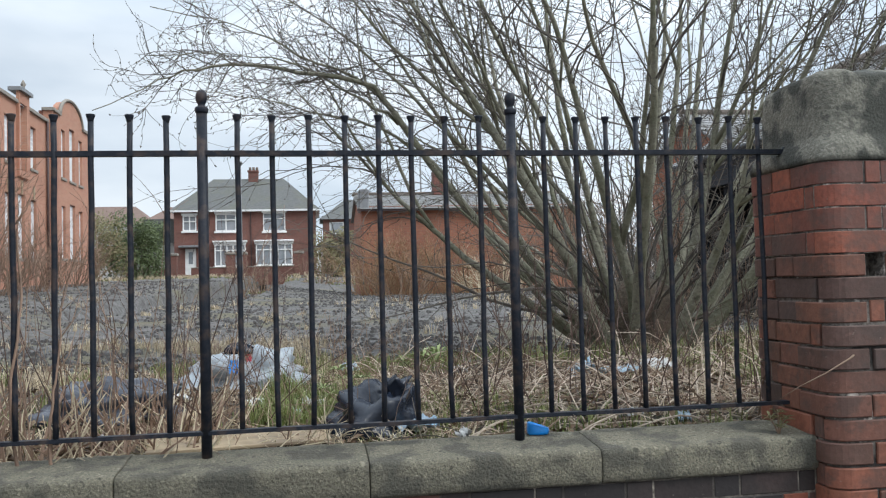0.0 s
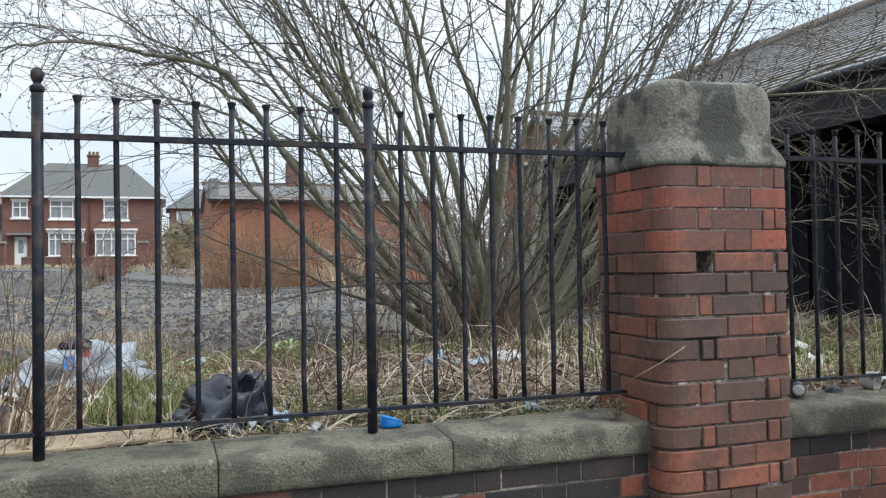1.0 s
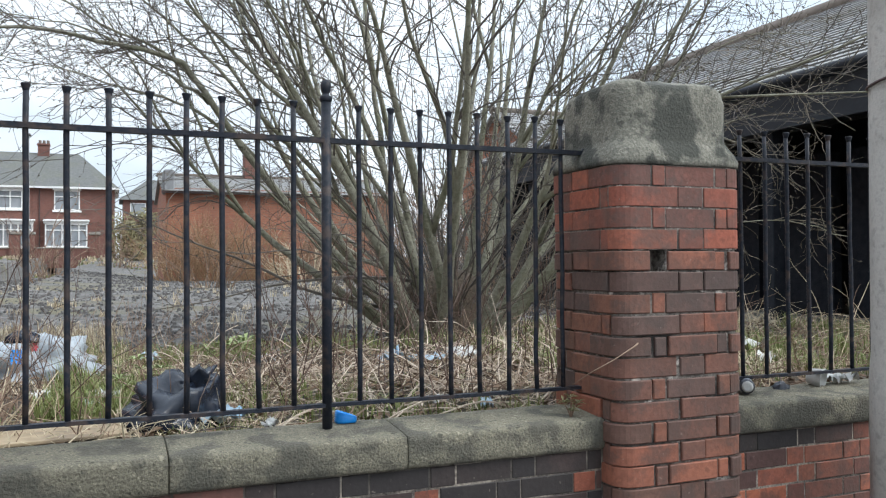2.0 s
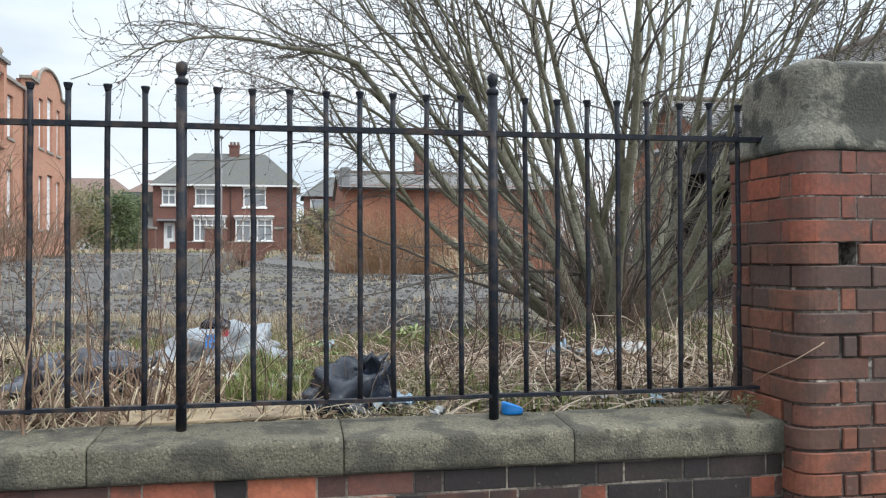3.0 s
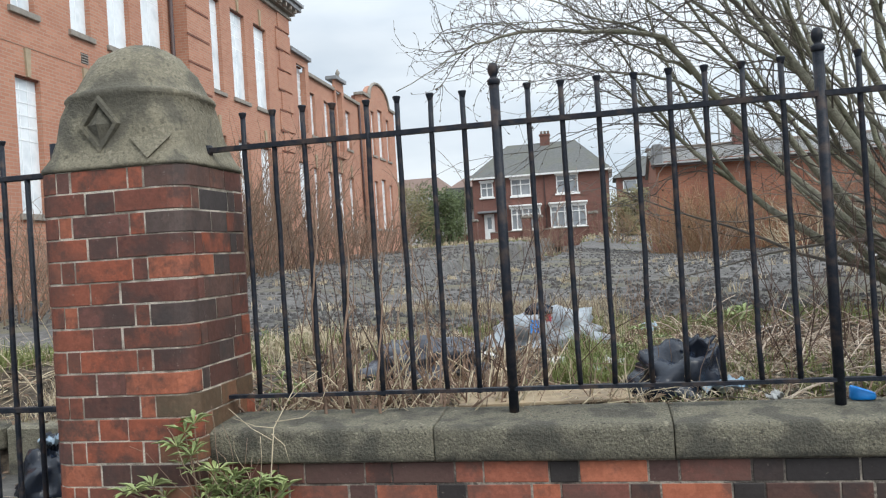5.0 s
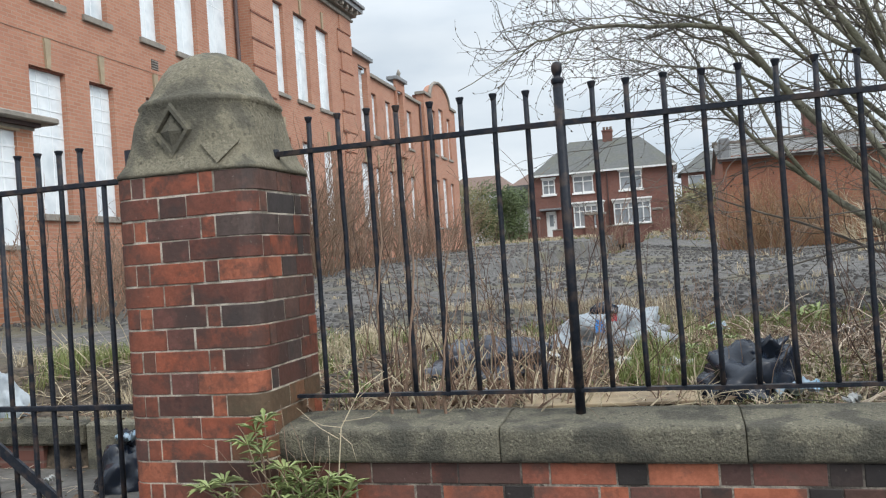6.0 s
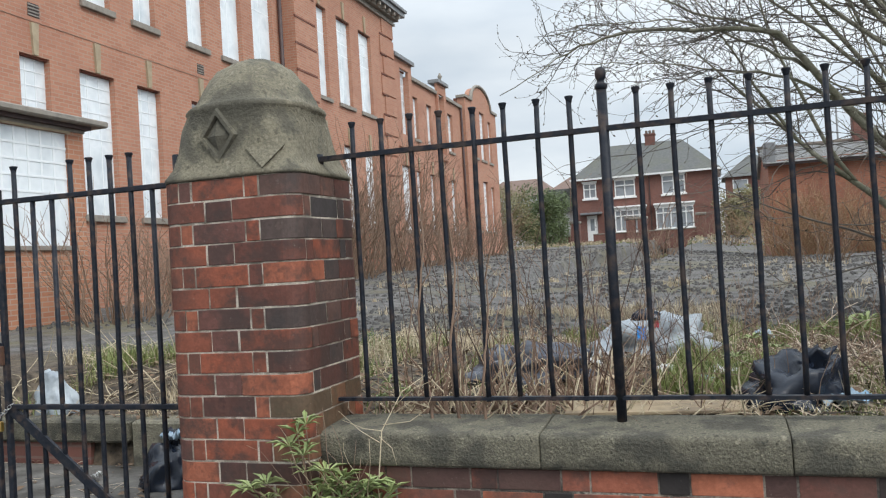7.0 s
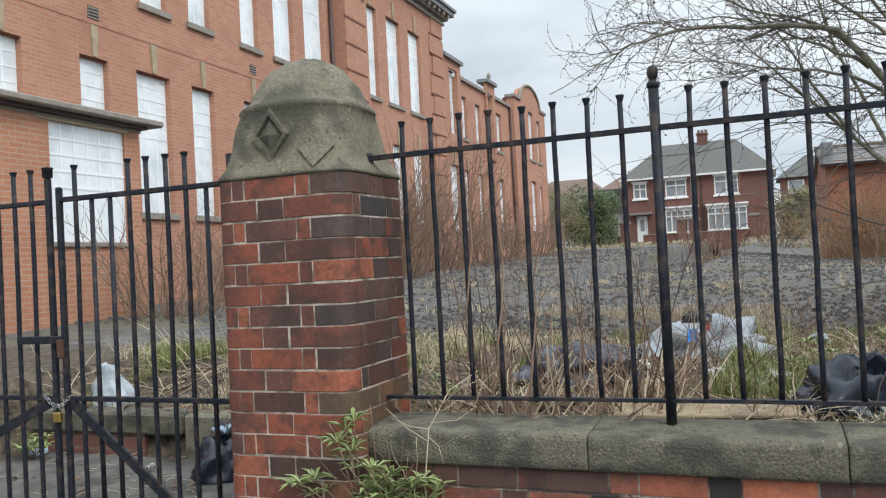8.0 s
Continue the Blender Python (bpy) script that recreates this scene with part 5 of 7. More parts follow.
def bare_tree(label, at, stems, seed):
    rnd = random.Random(seed)
    tree = thing("tree", label, "tree", at=at)
    twigs, pale_twigs, buds = Shape(), Shape(), Shape()
    low = [(3.25, 55), (0.15, 53)]
    arch = [(2.7, 25), (3.55, 28), (3.4, 18)]
    for k in range(stems + len(low) + len(arch)):
        az = 2 * math.pi * (k * 0.618034 % 1.0) + rnd.uniform(-0.2, 0.2)
        lean = radians(8 + 46 * ((k + 0.5) / stems) ** 0.85 + rnd.uniform(-4, 4))
        if k >= stems:
            az, lean = (low + arch)[k - stems]
            lean = radians(lean)
        bowed = k >= stems + len(low)
        out = Vector((math.cos(az), math.sin(az), 0))
        start = Vector((out.x * (0.08 + 0.34 * math.sin(lean)), out.y * (0.07 + 0.26 * math.sin(lean)), -0.08))
        d = out * math.sin(lean) + Vector((0, 0, math.cos(lean)))
        length = rnd.uniform(4.6, 6.0) * (1 - (0.22 if out.x < -0.2 else 0.34) * math.sin(lean))
        if stems <= k < stems + len(low):
            length *= 0.55
        pts = grow(rnd, start, d, length, 16, -0.028 if bowed else 0.010 + 0.045 * math.sin(lean), 0.065)
        r0 = rnd.uniform(0.052, 0.086) * (0.7 if k >= stems else 1.0)
        stem = soft(Shape())
        radii = [r0 * (1.45 if i == 0 else 1.12 if i == 1 else 1) * (1 - 0.96 * (i / 16) ** 0.50) for i in range(17)]
        stem.tube(pts, radii, 9)
        part("stem", stem, M_BARK, tree)
        # forks nearly as strong as the stem, lesser forks on them, then shoots, then twigs
        limbs = [(pts, radii, 14 if not stems <= k < stems + len(low) else 5)]
        for _ in range(1 + k % 2 if k < stems else 1):
            t = rnd.uniform(0.16, 0.5)
            p, dd = along(pts, t)
            fork = grow(rnd, p, splay(rnd, dd, radians(rnd.uniform(14, 30)), out * 0.6), length * rnd.uniform(0.45, 0.7), 11, 0.018, 0.075)
            fs = taper(radii[int(t * 16)] * rnd.uniform(0.55, 0.8), 0.004, 12)
            part("fork", soft(Shape().tube(fork, fs, 7)), M_BARK, tree)
            limbs.append((fork, fs, 11))
            if rnd.random() < 0.4:
                continue
            t = rnd.uniform(0.2, 0.5)
            p, dd = along(fork, t)
            side = grow(rnd, p, splay(rnd, dd, radians(rnd.uniform(18, 36)), out * 0.4), length * rnd.uniform(0.25, 0.42), 9, 0.015, 0.09)
            ss = taper(fs[int(t * 11)] * 0.7, 0.0035, 10)
            part("fork", soft(Shape().tube(side, ss, 6)), M_BARK, tree)
            limbs.append((side, ss, 7))
        for limb, rads, count in limbs:
            for _ in range(count):
                t = 0.2 + 0.77 * rnd.random() ** 0.8
                p, dd = along(limb, t)
                if p.z < 0.95 and rnd.random() < 0.8:
                    continue
                shoot = grow(rnd, p, splay(rnd, dd, radians(rnd.uniform(22, 58)), out * 0.7), rnd.uniform(0.7, 1.9) * (1.15 - 0.6 * t) * (1.35 if out.x < -0.2 else 1.0), 10, rnd.uniform(-0.05, 0.06), 0.19)
                sr = max(0.0042, rads[int(t * (len(rads) - 1))] * 0.4)
                twigs.tube(shoot, taper(min(sr, 0.008), 0.0016, 11), 4, False)
                for _ in range(rnd.randint(4, 6) if out.x < -0.2 else rnd.randint(3, 5)):
                    t2 = rnd.uniform(0.15, 1.0)
                    p2, d2 = along(shoot, t2)
                    tw = grow(rnd, p2, splay(rnd, d2, radians(rnd.uniform(22, 65))), rnd.uniform(0.2, 0.7), 6, rnd.uniform(-0.05, 0.07), 0.28)
                    twigs.tube(tw, taper(0.0025, 0.0012, 7), 3, False)
                    for t3 in (0.35, 0.6, 0.8, 1.0):
                        if rnd.random() < 0.6:
                            p3, d3 = along(tw, t3)
                            bud(buds, p3, splay(rnd, d3, 0.7), rnd.uniform(0.0034, 0.006))
                    if rnd.random() < 0.55:
                        p3, d3 = along(tw, rnd.uniform(0.3, 0.8))
                        t4 = grow(rnd, p3, splay(rnd, d3, radians(45)), rnd.uniform(0.12, 0.35), 3, 0.0, 0.14)
                        twigs.tube(t4, taper(0.0022, 0.0013, 4), 3, False)
                        bud(buds, t4[-1], (t4[-1] - t4[-2]).normalized(), 0.0035)
    # one long bough that arches over towards the school, with three side boughs
    for r0, knots in ((0.048, [(-0.15, -0.05, -0.05), (-0.75, -0.07, 0.52), (-1.37, -0.10, 1.15), (-1.76, -0.19, 1.63), (-2.11, -0.28, 2.07), (-2.69, -0.37, 2.19), (-3.30, -0.46, 2.20), (-3.67, -0.55, 2.06), (-4.10, -0.64, 1.83)]),
                      (0.017, [(-1.70, -0.18, 1.55), (-2.05, -0.19, 1.79), (-2.51, -0.28, 1.88), (-3.03, -0.37, 1.99), (-3.52, -0.46, 2.03)]),
                      (0.015, [(-1.92, -0.22, 1.84), (-2.30, -0.19, 2.08), (-2.77, -0.28, 2.29), (-3.30, -0.37, 2.31), (-3.76, -0.46, 2.27)]),
                      (0.020, [(-1.58, -0.15, 1.42), (-2.11, -0.19, 2.09), (-2.68, -0.28, 2.34), (-3.16, -0.37, 2.54), (-3.74, -0.46, 2.63)]),
                      (0.013, [(0.25, -0.25, 0.3), (0.75, -0.6, 1.25), (1.3, -0.9, 1.85), (1.95, -1.2, 2.10), (2.6, -1.4, 2.0), (3.1, -1.5, 1.7)]),
                      (0.009, [(0.95, -0.7, 1.5), (1.5, -0.8, 1.65), (2.1, -0.9, 1.72), (2.7, -0.9, 1.5), (3.2, -0.9, 1.25)]),
                      (0.009, [(0.3, -0.3, 0.2), (0.9, -0.8, 0.62), (1.6, -1.2, 0.85), (2.3, -1.5, 0.92), (2.9, -1.6, 0.80)]),
                      (0.008, [(1.3, -0.9, 1.85), (1.9, -1.1, 2.35), (2.5, -1.2, 2.55), (3.1, -1.3, 2.5)])):
        ks = [Vector(q) - Vector((0.11 if q[0] < 0 else 0.0, 0, 0)) for q in knots]
        ks = [ks[0] * 2 - ks[1]] + ks + [ks[-1] * 2 - ks[-2]]
        bough = []
        for i in range(1, len(ks) - 2):
            a, b, c, d = ks[i - 1:i + 3]
            for u in (0, 0.25, 0.5, 0.75):
                bough.append(0.5 * (2 * b + (c - a) * u + (2 * a - 5 * b + 4 * c - d) * u * u + (3 * b - a - 3 * c + d) * u ** 3) + Vector((rnd.gauss(0, 0.008), rnd.gauss(0, 0.02), rnd.gauss(0, 0.008))))
        bough.append(ks[-2])
        n = len(bough)
        part("fork", soft(Shape().tube(bough, [max(0.0035, r0 * (1 - (i / (n - 1)) ** 0.8)) for i in range(n)], 8)), M_BARK, tree)
        shedward = ks[-2].x > 0
        fine = pale_twigs if shedward else twigs
        for _ in range(22 if r0 > 0.03 else 15):
            t = rnd.uniform(0.42 if r0 > 0.03 else 0.15, 0.88)
            p, dd = along(bough, t)
            shoot = grow(rnd, p, splay(rnd, dd, radians(rnd.uniform(20, 50))), rnd.uniform(0.35, 0.95) * (1.15 - 0.6 * t), 8, rnd.uniform(-0.10, 0.03) if shedward else rnd.uniform(-0.02, 0.07), 0.18)
            fine.tube(shoot, taper(0.0030 if shedward else 0.0046, 0.0018, 9), 4, False)
            for _ in range(5):
                p2, d2 = along(shoot, rnd.uniform(0.15, 1.0))
                tw = grow(rnd, p2, splay(rnd, d2, radians(rnd.uniform(25, 60))), rnd.uniform(0.12, 0.42), 5, 0.03, 0.25)
                fine.tube(tw, taper(0.0018 if shedward else 0.0026, 0.0013, 6), 3, False)
                for t3 in (0.4, 0.7, 1.0):
                    p3, d3 = along(tw, t3)
                    bud(buds, p3, splay(rnd, d3, 0.7), rnd.uniform(0.0034, 0.006))
    # low whips that run out sideways near the ground
    for az, ln in ((3.0, 2.7), (3.35, 2.2), (3.7, 1.7), (0.2, 2.0), (5.6, 1.4)):
        d = Vector((math.cos(az), math.sin(az), 0.16))
        whip = grow(rnd, Vector((d.x * 0.3, d.y * 0.3, rnd.uniform(0.15, 0.6))), d, ln, 10, 0.015, 0.09)
        twigs.tube(whip, taper(rnd.uniform(0.012, 0.02), 0.003, 11), 5, False)
        for _ in range(7):
            p2, d2 = along(whip, rnd.uniform(0.25, 1.0))
            tw = grow(rnd, p2, splay(rnd, d2, radians(45)), rnd.uniform(0.2, 0.7), 5, 0.03, 0.12)
            twigs.tube(tw, taper(0.004, 0.0018, 6), 3, False)
    # crossing shoots that fill the bowl between the stems
    for _ in range(48):
        az, lean = rnd.uniform(0, 2 * math.pi), radians(rnd.uniform(8, 58))
        out = Vector((math.cos(az), math.sin(az), 0))
        p = Vector((out.x * rnd.uniform(0.05, 0.4), out.y * rnd.uniform(0.05, 0.34), rnd.uniform(0.05, 0.45)))
        pole = grow(rnd, p, out * math.sin(lean) + Vector((0, 0, math.cos(lean))), rnd.uniform(1.2, 3.2), 11, 0.012, 0.13)
        twigs.tube(pole, taper(rnd.uniform(0.006, 0.014), 0.0025, 12), 5, False)
        for _ in range(7):
            p2, d2 = along(pole, rnd.uniform(0.25, 1.0))
            tw = grow(rnd, p2, splay(rnd, d2, radians(rnd.uniform(30, 80))), rnd.uniform(0.25, 0.8), 6, rnd.uniform(-0.06, 0.06), 0.24)
            twigs.tube(tw, taper(0.0036, 0.0014, 7), 3, False)
    # thin suckers and dead sticks round the stool
    for _ in range(28):
        az = rnd.uniform(0, 2 * math.pi)
        r = rnd.uniform(0.1, 0.6)
        p = Vector((math.cos(az) * r, math.sin(az) * r * 0.8, -0.03))
        s = grow(rnd, p, (math.cos(az) * 0.35, math.sin(az) * 0.35, 1), rnd.uniform(0.4, 1.5), 6, 0.0, 0.12)
        twigs.tube(s, taper(rnd.uniform(0.003, 0.006), 0.002, 7), 4, False)
    part("stool", soft(Shape().loft([[(math.cos(a) * (r + 0.06 * noise.noise((math.cos(a) * 2, math.sin(a) * 2, z * 4))), math.sin(a) * r * 0.82, z) for a in [2 * math.pi * i / 20 for i in range(20)]] for r, z in ((0.44, -0.1), (0.40, 0.06), (0.40, 0.2), (0.38, 0.34), (0.30, 0.46), (0.18, 0.53), (0.05, 0.56))])), M_STOOL, tree)
    tagged(part("crown", twigs, M_TWIG, tree, "mass of fine bare twigs"), kind="stuff")
    tagged(part("twig_spray", pale_twigs, M_TWIG_PALE, tree, "pale budding twigs"), kind="stuff")
    tagged(part("bud_scatter", buds, M_BUD, tree), kind="stuff")
    return tree


TX, TY = 3.06, 3.85
bare_tree("many-stemmed leafless willow with olive-grey bark and fine twigs", (TX, TY, ground_z(TX, TY) + 0.02), 18, 21)


def bare_shrub(label, at, height, spread, stems, seed, mat, name="shrub", fine=1.0):
    rnd = random.Random(seed)
    sh = thing(name, label, "shrub", "bare shrubs", at=at)
    main, fineS = Shape(), Shape()
    for _ in range(stems):
        az, r = rnd.uniform(0, 2 * math.pi), rnd.uniform(0, 1) ** 0.5 * spread * 0.4
        p = Vector((math.cos(az) * r, math.sin(az) * r, -0.08))
        ln = height * rnd.uniform(0.55, 1.1)
        pts = grow(rnd, p, (math.cos(az) * 0.42, math.sin(az) * 0.42, 1), ln, 8, 0.0, 0.15)
        main.tube(pts, taper(0.012 * fine, 0.004 * fine, 9), 4, False)
        for _ in range(6):
            p2, d2 = along(pts, rnd.uniform(0.25, 1))
            tw = grow(rnd, p2, splay(rnd, d2, radians(35)), ln * rnd.uniform(0.15, 0.4), 4, 0.02, 0.2)
            fineS.tube(tw, taper(0.005 * fine, 0.0025 * fine, 5), 3, False)
    tagged(part("brushwood", main, mat, sh), kind="stuff")
    tagged(part("twig_spray", fineS, mat, sh), kind="stuff")
    return sh


for k, (x, y, h, sp, n, m, lab) in enumerate([
        (-9.6, 13.4, 2.2, 1.8, 34, M_STALK, "leafless brown shrub against the school wall"), (-9.3, 17.2, 3.9, 2.4, 95, M_BRAMBLE, "tall leafless shrub against the school wall"),
        (-9.5, 20.4, 4.0, 2.8, 95, M_STALK, "tall leafless shrub against the school wall"), (-9.7, 24.3, 3.0, 2.6, 80, M_BRAMBLE, "leafless brown shrub against the school wall"),
        (-10.0, 29.0, 2.4, 2.8, 70, M_STALK, "leafless brown shrub against the school wall"), (-10.0, 34.0, 2.1, 2.8, 70, M_STALK, "leafless brown shrub against the school wall"),
        (-8.4, 9.6, 1.8, 1.8, 60, M_STALK, "dead brown stems by the porch"), (-7.9, 7.0, 1.7, 1.9, 70, M_STALK, "dead brown stems by the porch"), (-8.2, 11.6, 1.6, 1.8, 55, M_STALK, "dead brown stems by the porch"),
        (-1.9, 30.0, 2.1, 1.2, 34, M_BRAMBLE, "small leafless bush on the tarmac"), (2.8, 32.4, 2.7, 2.2, 90, M_ORANGE, "rust-coloured bramble by the brick wall"),
        (4.6, 32.2, 3.0, 2.6, 100, M_ORANGE, "rust-coloured bramble by the brick wall"), (6.6, 32.3, 2.6, 2.8, 90, M_ORANGE, "rust-coloured bramble by the brick wall"),
        (9.0, 31.5, 2.6, 2.8, 90, M_BRAMBLE, "leafless bramble by the brick wall"), (2.9, 21.0, 1.8, 1.4, 26, M_BRAMBLE, "leafless bush on the tarmac"),
        (5.4, 20.0, 1.5, 1.8, 30, M_STRAW, "pale dead weeds on the tarmac"), (0.6, 52.0, 3.2, 3.0, 40, M_BRAMBLE, "leafless bush by the house"),
        (7.6, 14.2, 3.0, 2.2, 80, M_BRAMBLE, "dense leafless thicket behind the tree"), (5.4, 7.4, 1.5, 1.7, 60, M_TWIG, "dark leafless thicket between tree and shed"), (6.0, 9.4, 1.6, 1.7, 50, M_TWIG, "dark leafless thicket between tree and shed"), (4.9, 5.6, 1.5, 1.3, 50, M_BRAMBLE, "brown bramble thicket between tree and shed"), (9.0, 13.2, 3.2, 2.2, 80, M_BRAMBLE, "dense leafless thicket behind the tree"), (9.4, 24.5, 3.6, 3.0, 70, M_BRAMBLE, "dense leafless thicket between the outbuildings"), (11.6, 27.0, 4.2, 3.4, 80, M_BRAMBLE, "dense leafless thicket between the outbuildings")]):
    bare_shrub(lab, (x, y, ground_z(x, y)), h, sp, n, 60 + k, m, fine=1.5 if y > 12 else (1.0 if y > 6 else 0.3))


def leafy_bush(label, at, rx, ry, rz, leaves, size, seed, mat):
    rnd = random.Random(seed)
    b = thing("bush", label, "bush", "leafy bushes", at=at)
    trunk, crown = Shape(), Shape()
    lobes = [(Vector((rnd.uniform(-0.6, 0.6) * rx, rnd.uniform(-0.5, 0.5) * ry, rz * rnd.uniform(0.2, 1.25))), rnd.uniform(0.28, 0.5)) for _ in range(15)]
    for c, s in lobes:
        trunk.tube([(c.x * 0.2, c.y * 0.2, -0.1), (c.x * 0.6, c.y * 0.6, c.z * 0.5), tuple(c)], [0.09, 0.06, 0.02], 5, False)
    for _ in range(leaves):
        c, s = rnd.choice(lobes)
        v = Vector((rnd.gauss(0, 1), rnd.gauss(0, 1), rnd.gauss(0, 1))).normalized() * (rnd.uniform(0.5, 1.08))
        p = c + Vector((v.x * rx * s, v.y * ry * s, v.z * rz * s))
        if p.z < 0.05:
            continue
        a = Vector((rnd.gauss(0, 1), rnd.gauss(0, 1), rnd.gauss(0, 1))).normalized() * size * rnd.uniform(0.6, 1.3)
        n = a.orthogonal().normalized() * size * 0.4
        crown.add([p - a, p + n, p + a, p - n], [(0, 1, 2, 3)])
    part("trunk", trunk, M_BARK, b)
    tagged(part("crown", crown, mat, b), kind="stuff")


leafy_bush("dense dark evergreen bush beside the house", (-12.4, 60.0, ground_z(-12.4, 60)), 2.6, 2.2, 2.9, 10000, 0.11, 5, M_HEDGE)
leafy_bush("olive half-bare hedge at the lot's far corner", (-15.2, 58.0, ground_z(-15.2, 58)), 3.2, 2.2, 3.2, 9000, 0.10, 6, M_HEDGE_PALE)
leafy_bush("dull green bush between house and outbuilding", (1.9, 60.0, ground_z(1.9, 60)), 2.0, 2.0, 2.4, 2600, 0.16, 7, M_HEDGE_PALE)


# ---- ground cover ----
def blade(shape, rnd, p, h, w, lean, az):
    d = Vector((math.cos(az), math.sin(az), 0))
    s = Vector((-d.y, d.x, 0)) * w
    a = Vector(p)
    m = a + d * (h * lean * 0.35) + Vector((0, 0, h * 0.62))
    t = a + d * (h * lean) + Vector((0, 0, h * (1.0 - 0.35 * lean)))
    shape.add([a - s, a + s, m + s * 0.7, m - s * 0.7, t], [(0, 1, 2, 3), (3, 2, 4)])


def cover(name, label, category, mat, count, region, hs, width, lean, clump, seed, mask=0.0):
    rnd = random.Random(seed)
    s = Shape()
    x0, x1, y0, y1 = region
    made = 0
    while made < count:
        cx, cy = rnd.uniform(x0, x1), rnd.uniform(y0, y1)
        if noise.noise((cx * 0.9 + seed, cy * 0.9, 0.5)) < mask:
            made += 1
            continue
        if -4.5 < cx < -1.55 and cy < 1.35:
            made += 1
            continue
        if (-1.62 < cx < -1.02 or 2.0 < cx < 2.6) and cy < 0.3:
            made += 1
            continue
        tall = rnd.uniform(*hs)
        for _ in range(clump):
            x, y = cx + rnd.gauss(0, 0.035), cy + rnd.gauss(0, 0.035)
            if y < 0.165:
                continue
            blade(s, rnd, (x, y, ground_z(x, y) - 0.01), tall * rnd.uniform(0.5, 1.1), width * rnd.uniform(0.6, 1.2), rnd.uniform(*lean), rnd.uniform(0, 2 * math.pi))
        made += clump
    return tagged(part(name, s, mat), label, category, kind="stuff")


cover("dead_grass", "matted dead straw-coloured grass along the railings", "grass", M_STRAW, 3600, (-1.1, 1.0, 0.16, 2.9), (0.04, 0.13), 0.0024, (0.8, 1.9), 7, 31, -0.15)
cover("dead_grass", "thin dead grass between the bramble canes", "grass", M_STRAW, 1500, (1.0, 6.4, 0.16, 2.3), (0.04, 0.12), 0.0024, (0.8, 1.9), 7, 30, 0.0)
cover("brown_litter_grass", "flattened brown dead grass under the tree", "grass", M_DEADLEAF, 8000, (-1.1, 6.4, 0.16, 4.2), (0.02, 0.07), 0.0028, (0.6, 1.5), 7, 32)
cover("green_grass", "fresh green grass tufts among the litter", "grass", M_GRASS, 11000, (-1.1, 6.4, 0.16, 3.4), (0.06, 0.20), 0.003, (0.1, 0.8), 16, 33, 0.02)
cover("green_grass", "thin green grass over the soil", "grass", M_GRASS, 3600, (-1.1, 6.4, 0.16, 4.0), (0.03, 0.09), 0.0022, (0.2, 0.9), 8, 34, -0.1)
cover("dry_tussock_grass", "pale yellow dry tussocks at the tarmac's edge", "grass", M_STRAW, 4500, (-2.2, 0.4, 2.6, 6.2), (0.07, 0.2), 0.003, (0.1, 0.9), 16, 35, 0.14)
cover("dry_tussock_grass", "pale yellow dry tussocks on broken tarmac", "grass", M_STRAW, 5000, (-9, 9, 5.5, 22), (0.06, 0.2), 0.006, (0.1, 0.8), 14, 36, 0.3)
cover("bank_grass", "rank green and straw grass on the bank by the gate", "grass", M_GRASS, 3600, (-4.6, -1.6, 1.4, 3.0), (0.08, 0.24), 0.003, (0.3, 1.1), 12, 37, -0.05)
cover("bank_straw", "drooping straw over the step by the gate", "grass", M_STRAW, 3200, (-4.6, -1.6, 1.36, 2.6), (0.10, 0.28), 0.0025, (0.6, 1.5), 10, 38, -0.1)


cover("verge_grass", "rough brown grass verge before the houses", "grass", M_STRAW, 5000, (-15, 4, 52, 64), (0.12, 0.4), 0.02, (0.1, 0.9), 10, 39, -0.05)
cover("verge_grass", "dull green grass verge before the houses", "grass", M_GRASS, 2500, (-15, 4, 50, 64), (0.1, 0.25), 0.02, (0.1, 0.9), 10, 40, 0.05)


def canes(name, label, mat, count, region, ln, rad, tilt, lift, seed, side=0):
    rnd = random.Random(seed)
    s = Shape()
    for _ in range(count):
        x, y = rnd.uniform(region[0], region[1]), rnd.uniform(region[2], region[3])
        az, tl = rnd.uniform(0, 2 * math.pi), radians(rnd.uniform(*tilt))
        d = (math.cos(az) * math.sin(tl), math.sin(az) * math.sin(tl) * 0.8, math.cos(tl))
        pts = grow(rnd, (x, y, ground_z(x, y) - 0.01), d, rnd.uniform(*ln), 6, lift, 0.10)
        for p in pts:
            p.z = max(p.z, ground_z(p.x, p.y) + 0.004)
            if p.y < 0.03:
                p.y = 0.03 + (0.03 - p.y) * 0.3
        r = rnd.uniform(*rad)
        s.tube(pts, taper(r, r * 0.45, 7), 4, False)
        for _ in range(side):
            p2, d2 = along(pts, rnd.uniform(0.35, 1))
            tw = grow(rnd, p2, splay(rnd, d2, radians(38)), rnd.uniform(0.08, 0.28), 3, 0.02, 0.12)
            s.tube(tw, taper(r * 0.5, r * 0.25, 4), 3, False)
    return tagged(part(name, s, mat), label, "stems", kind="stuff")


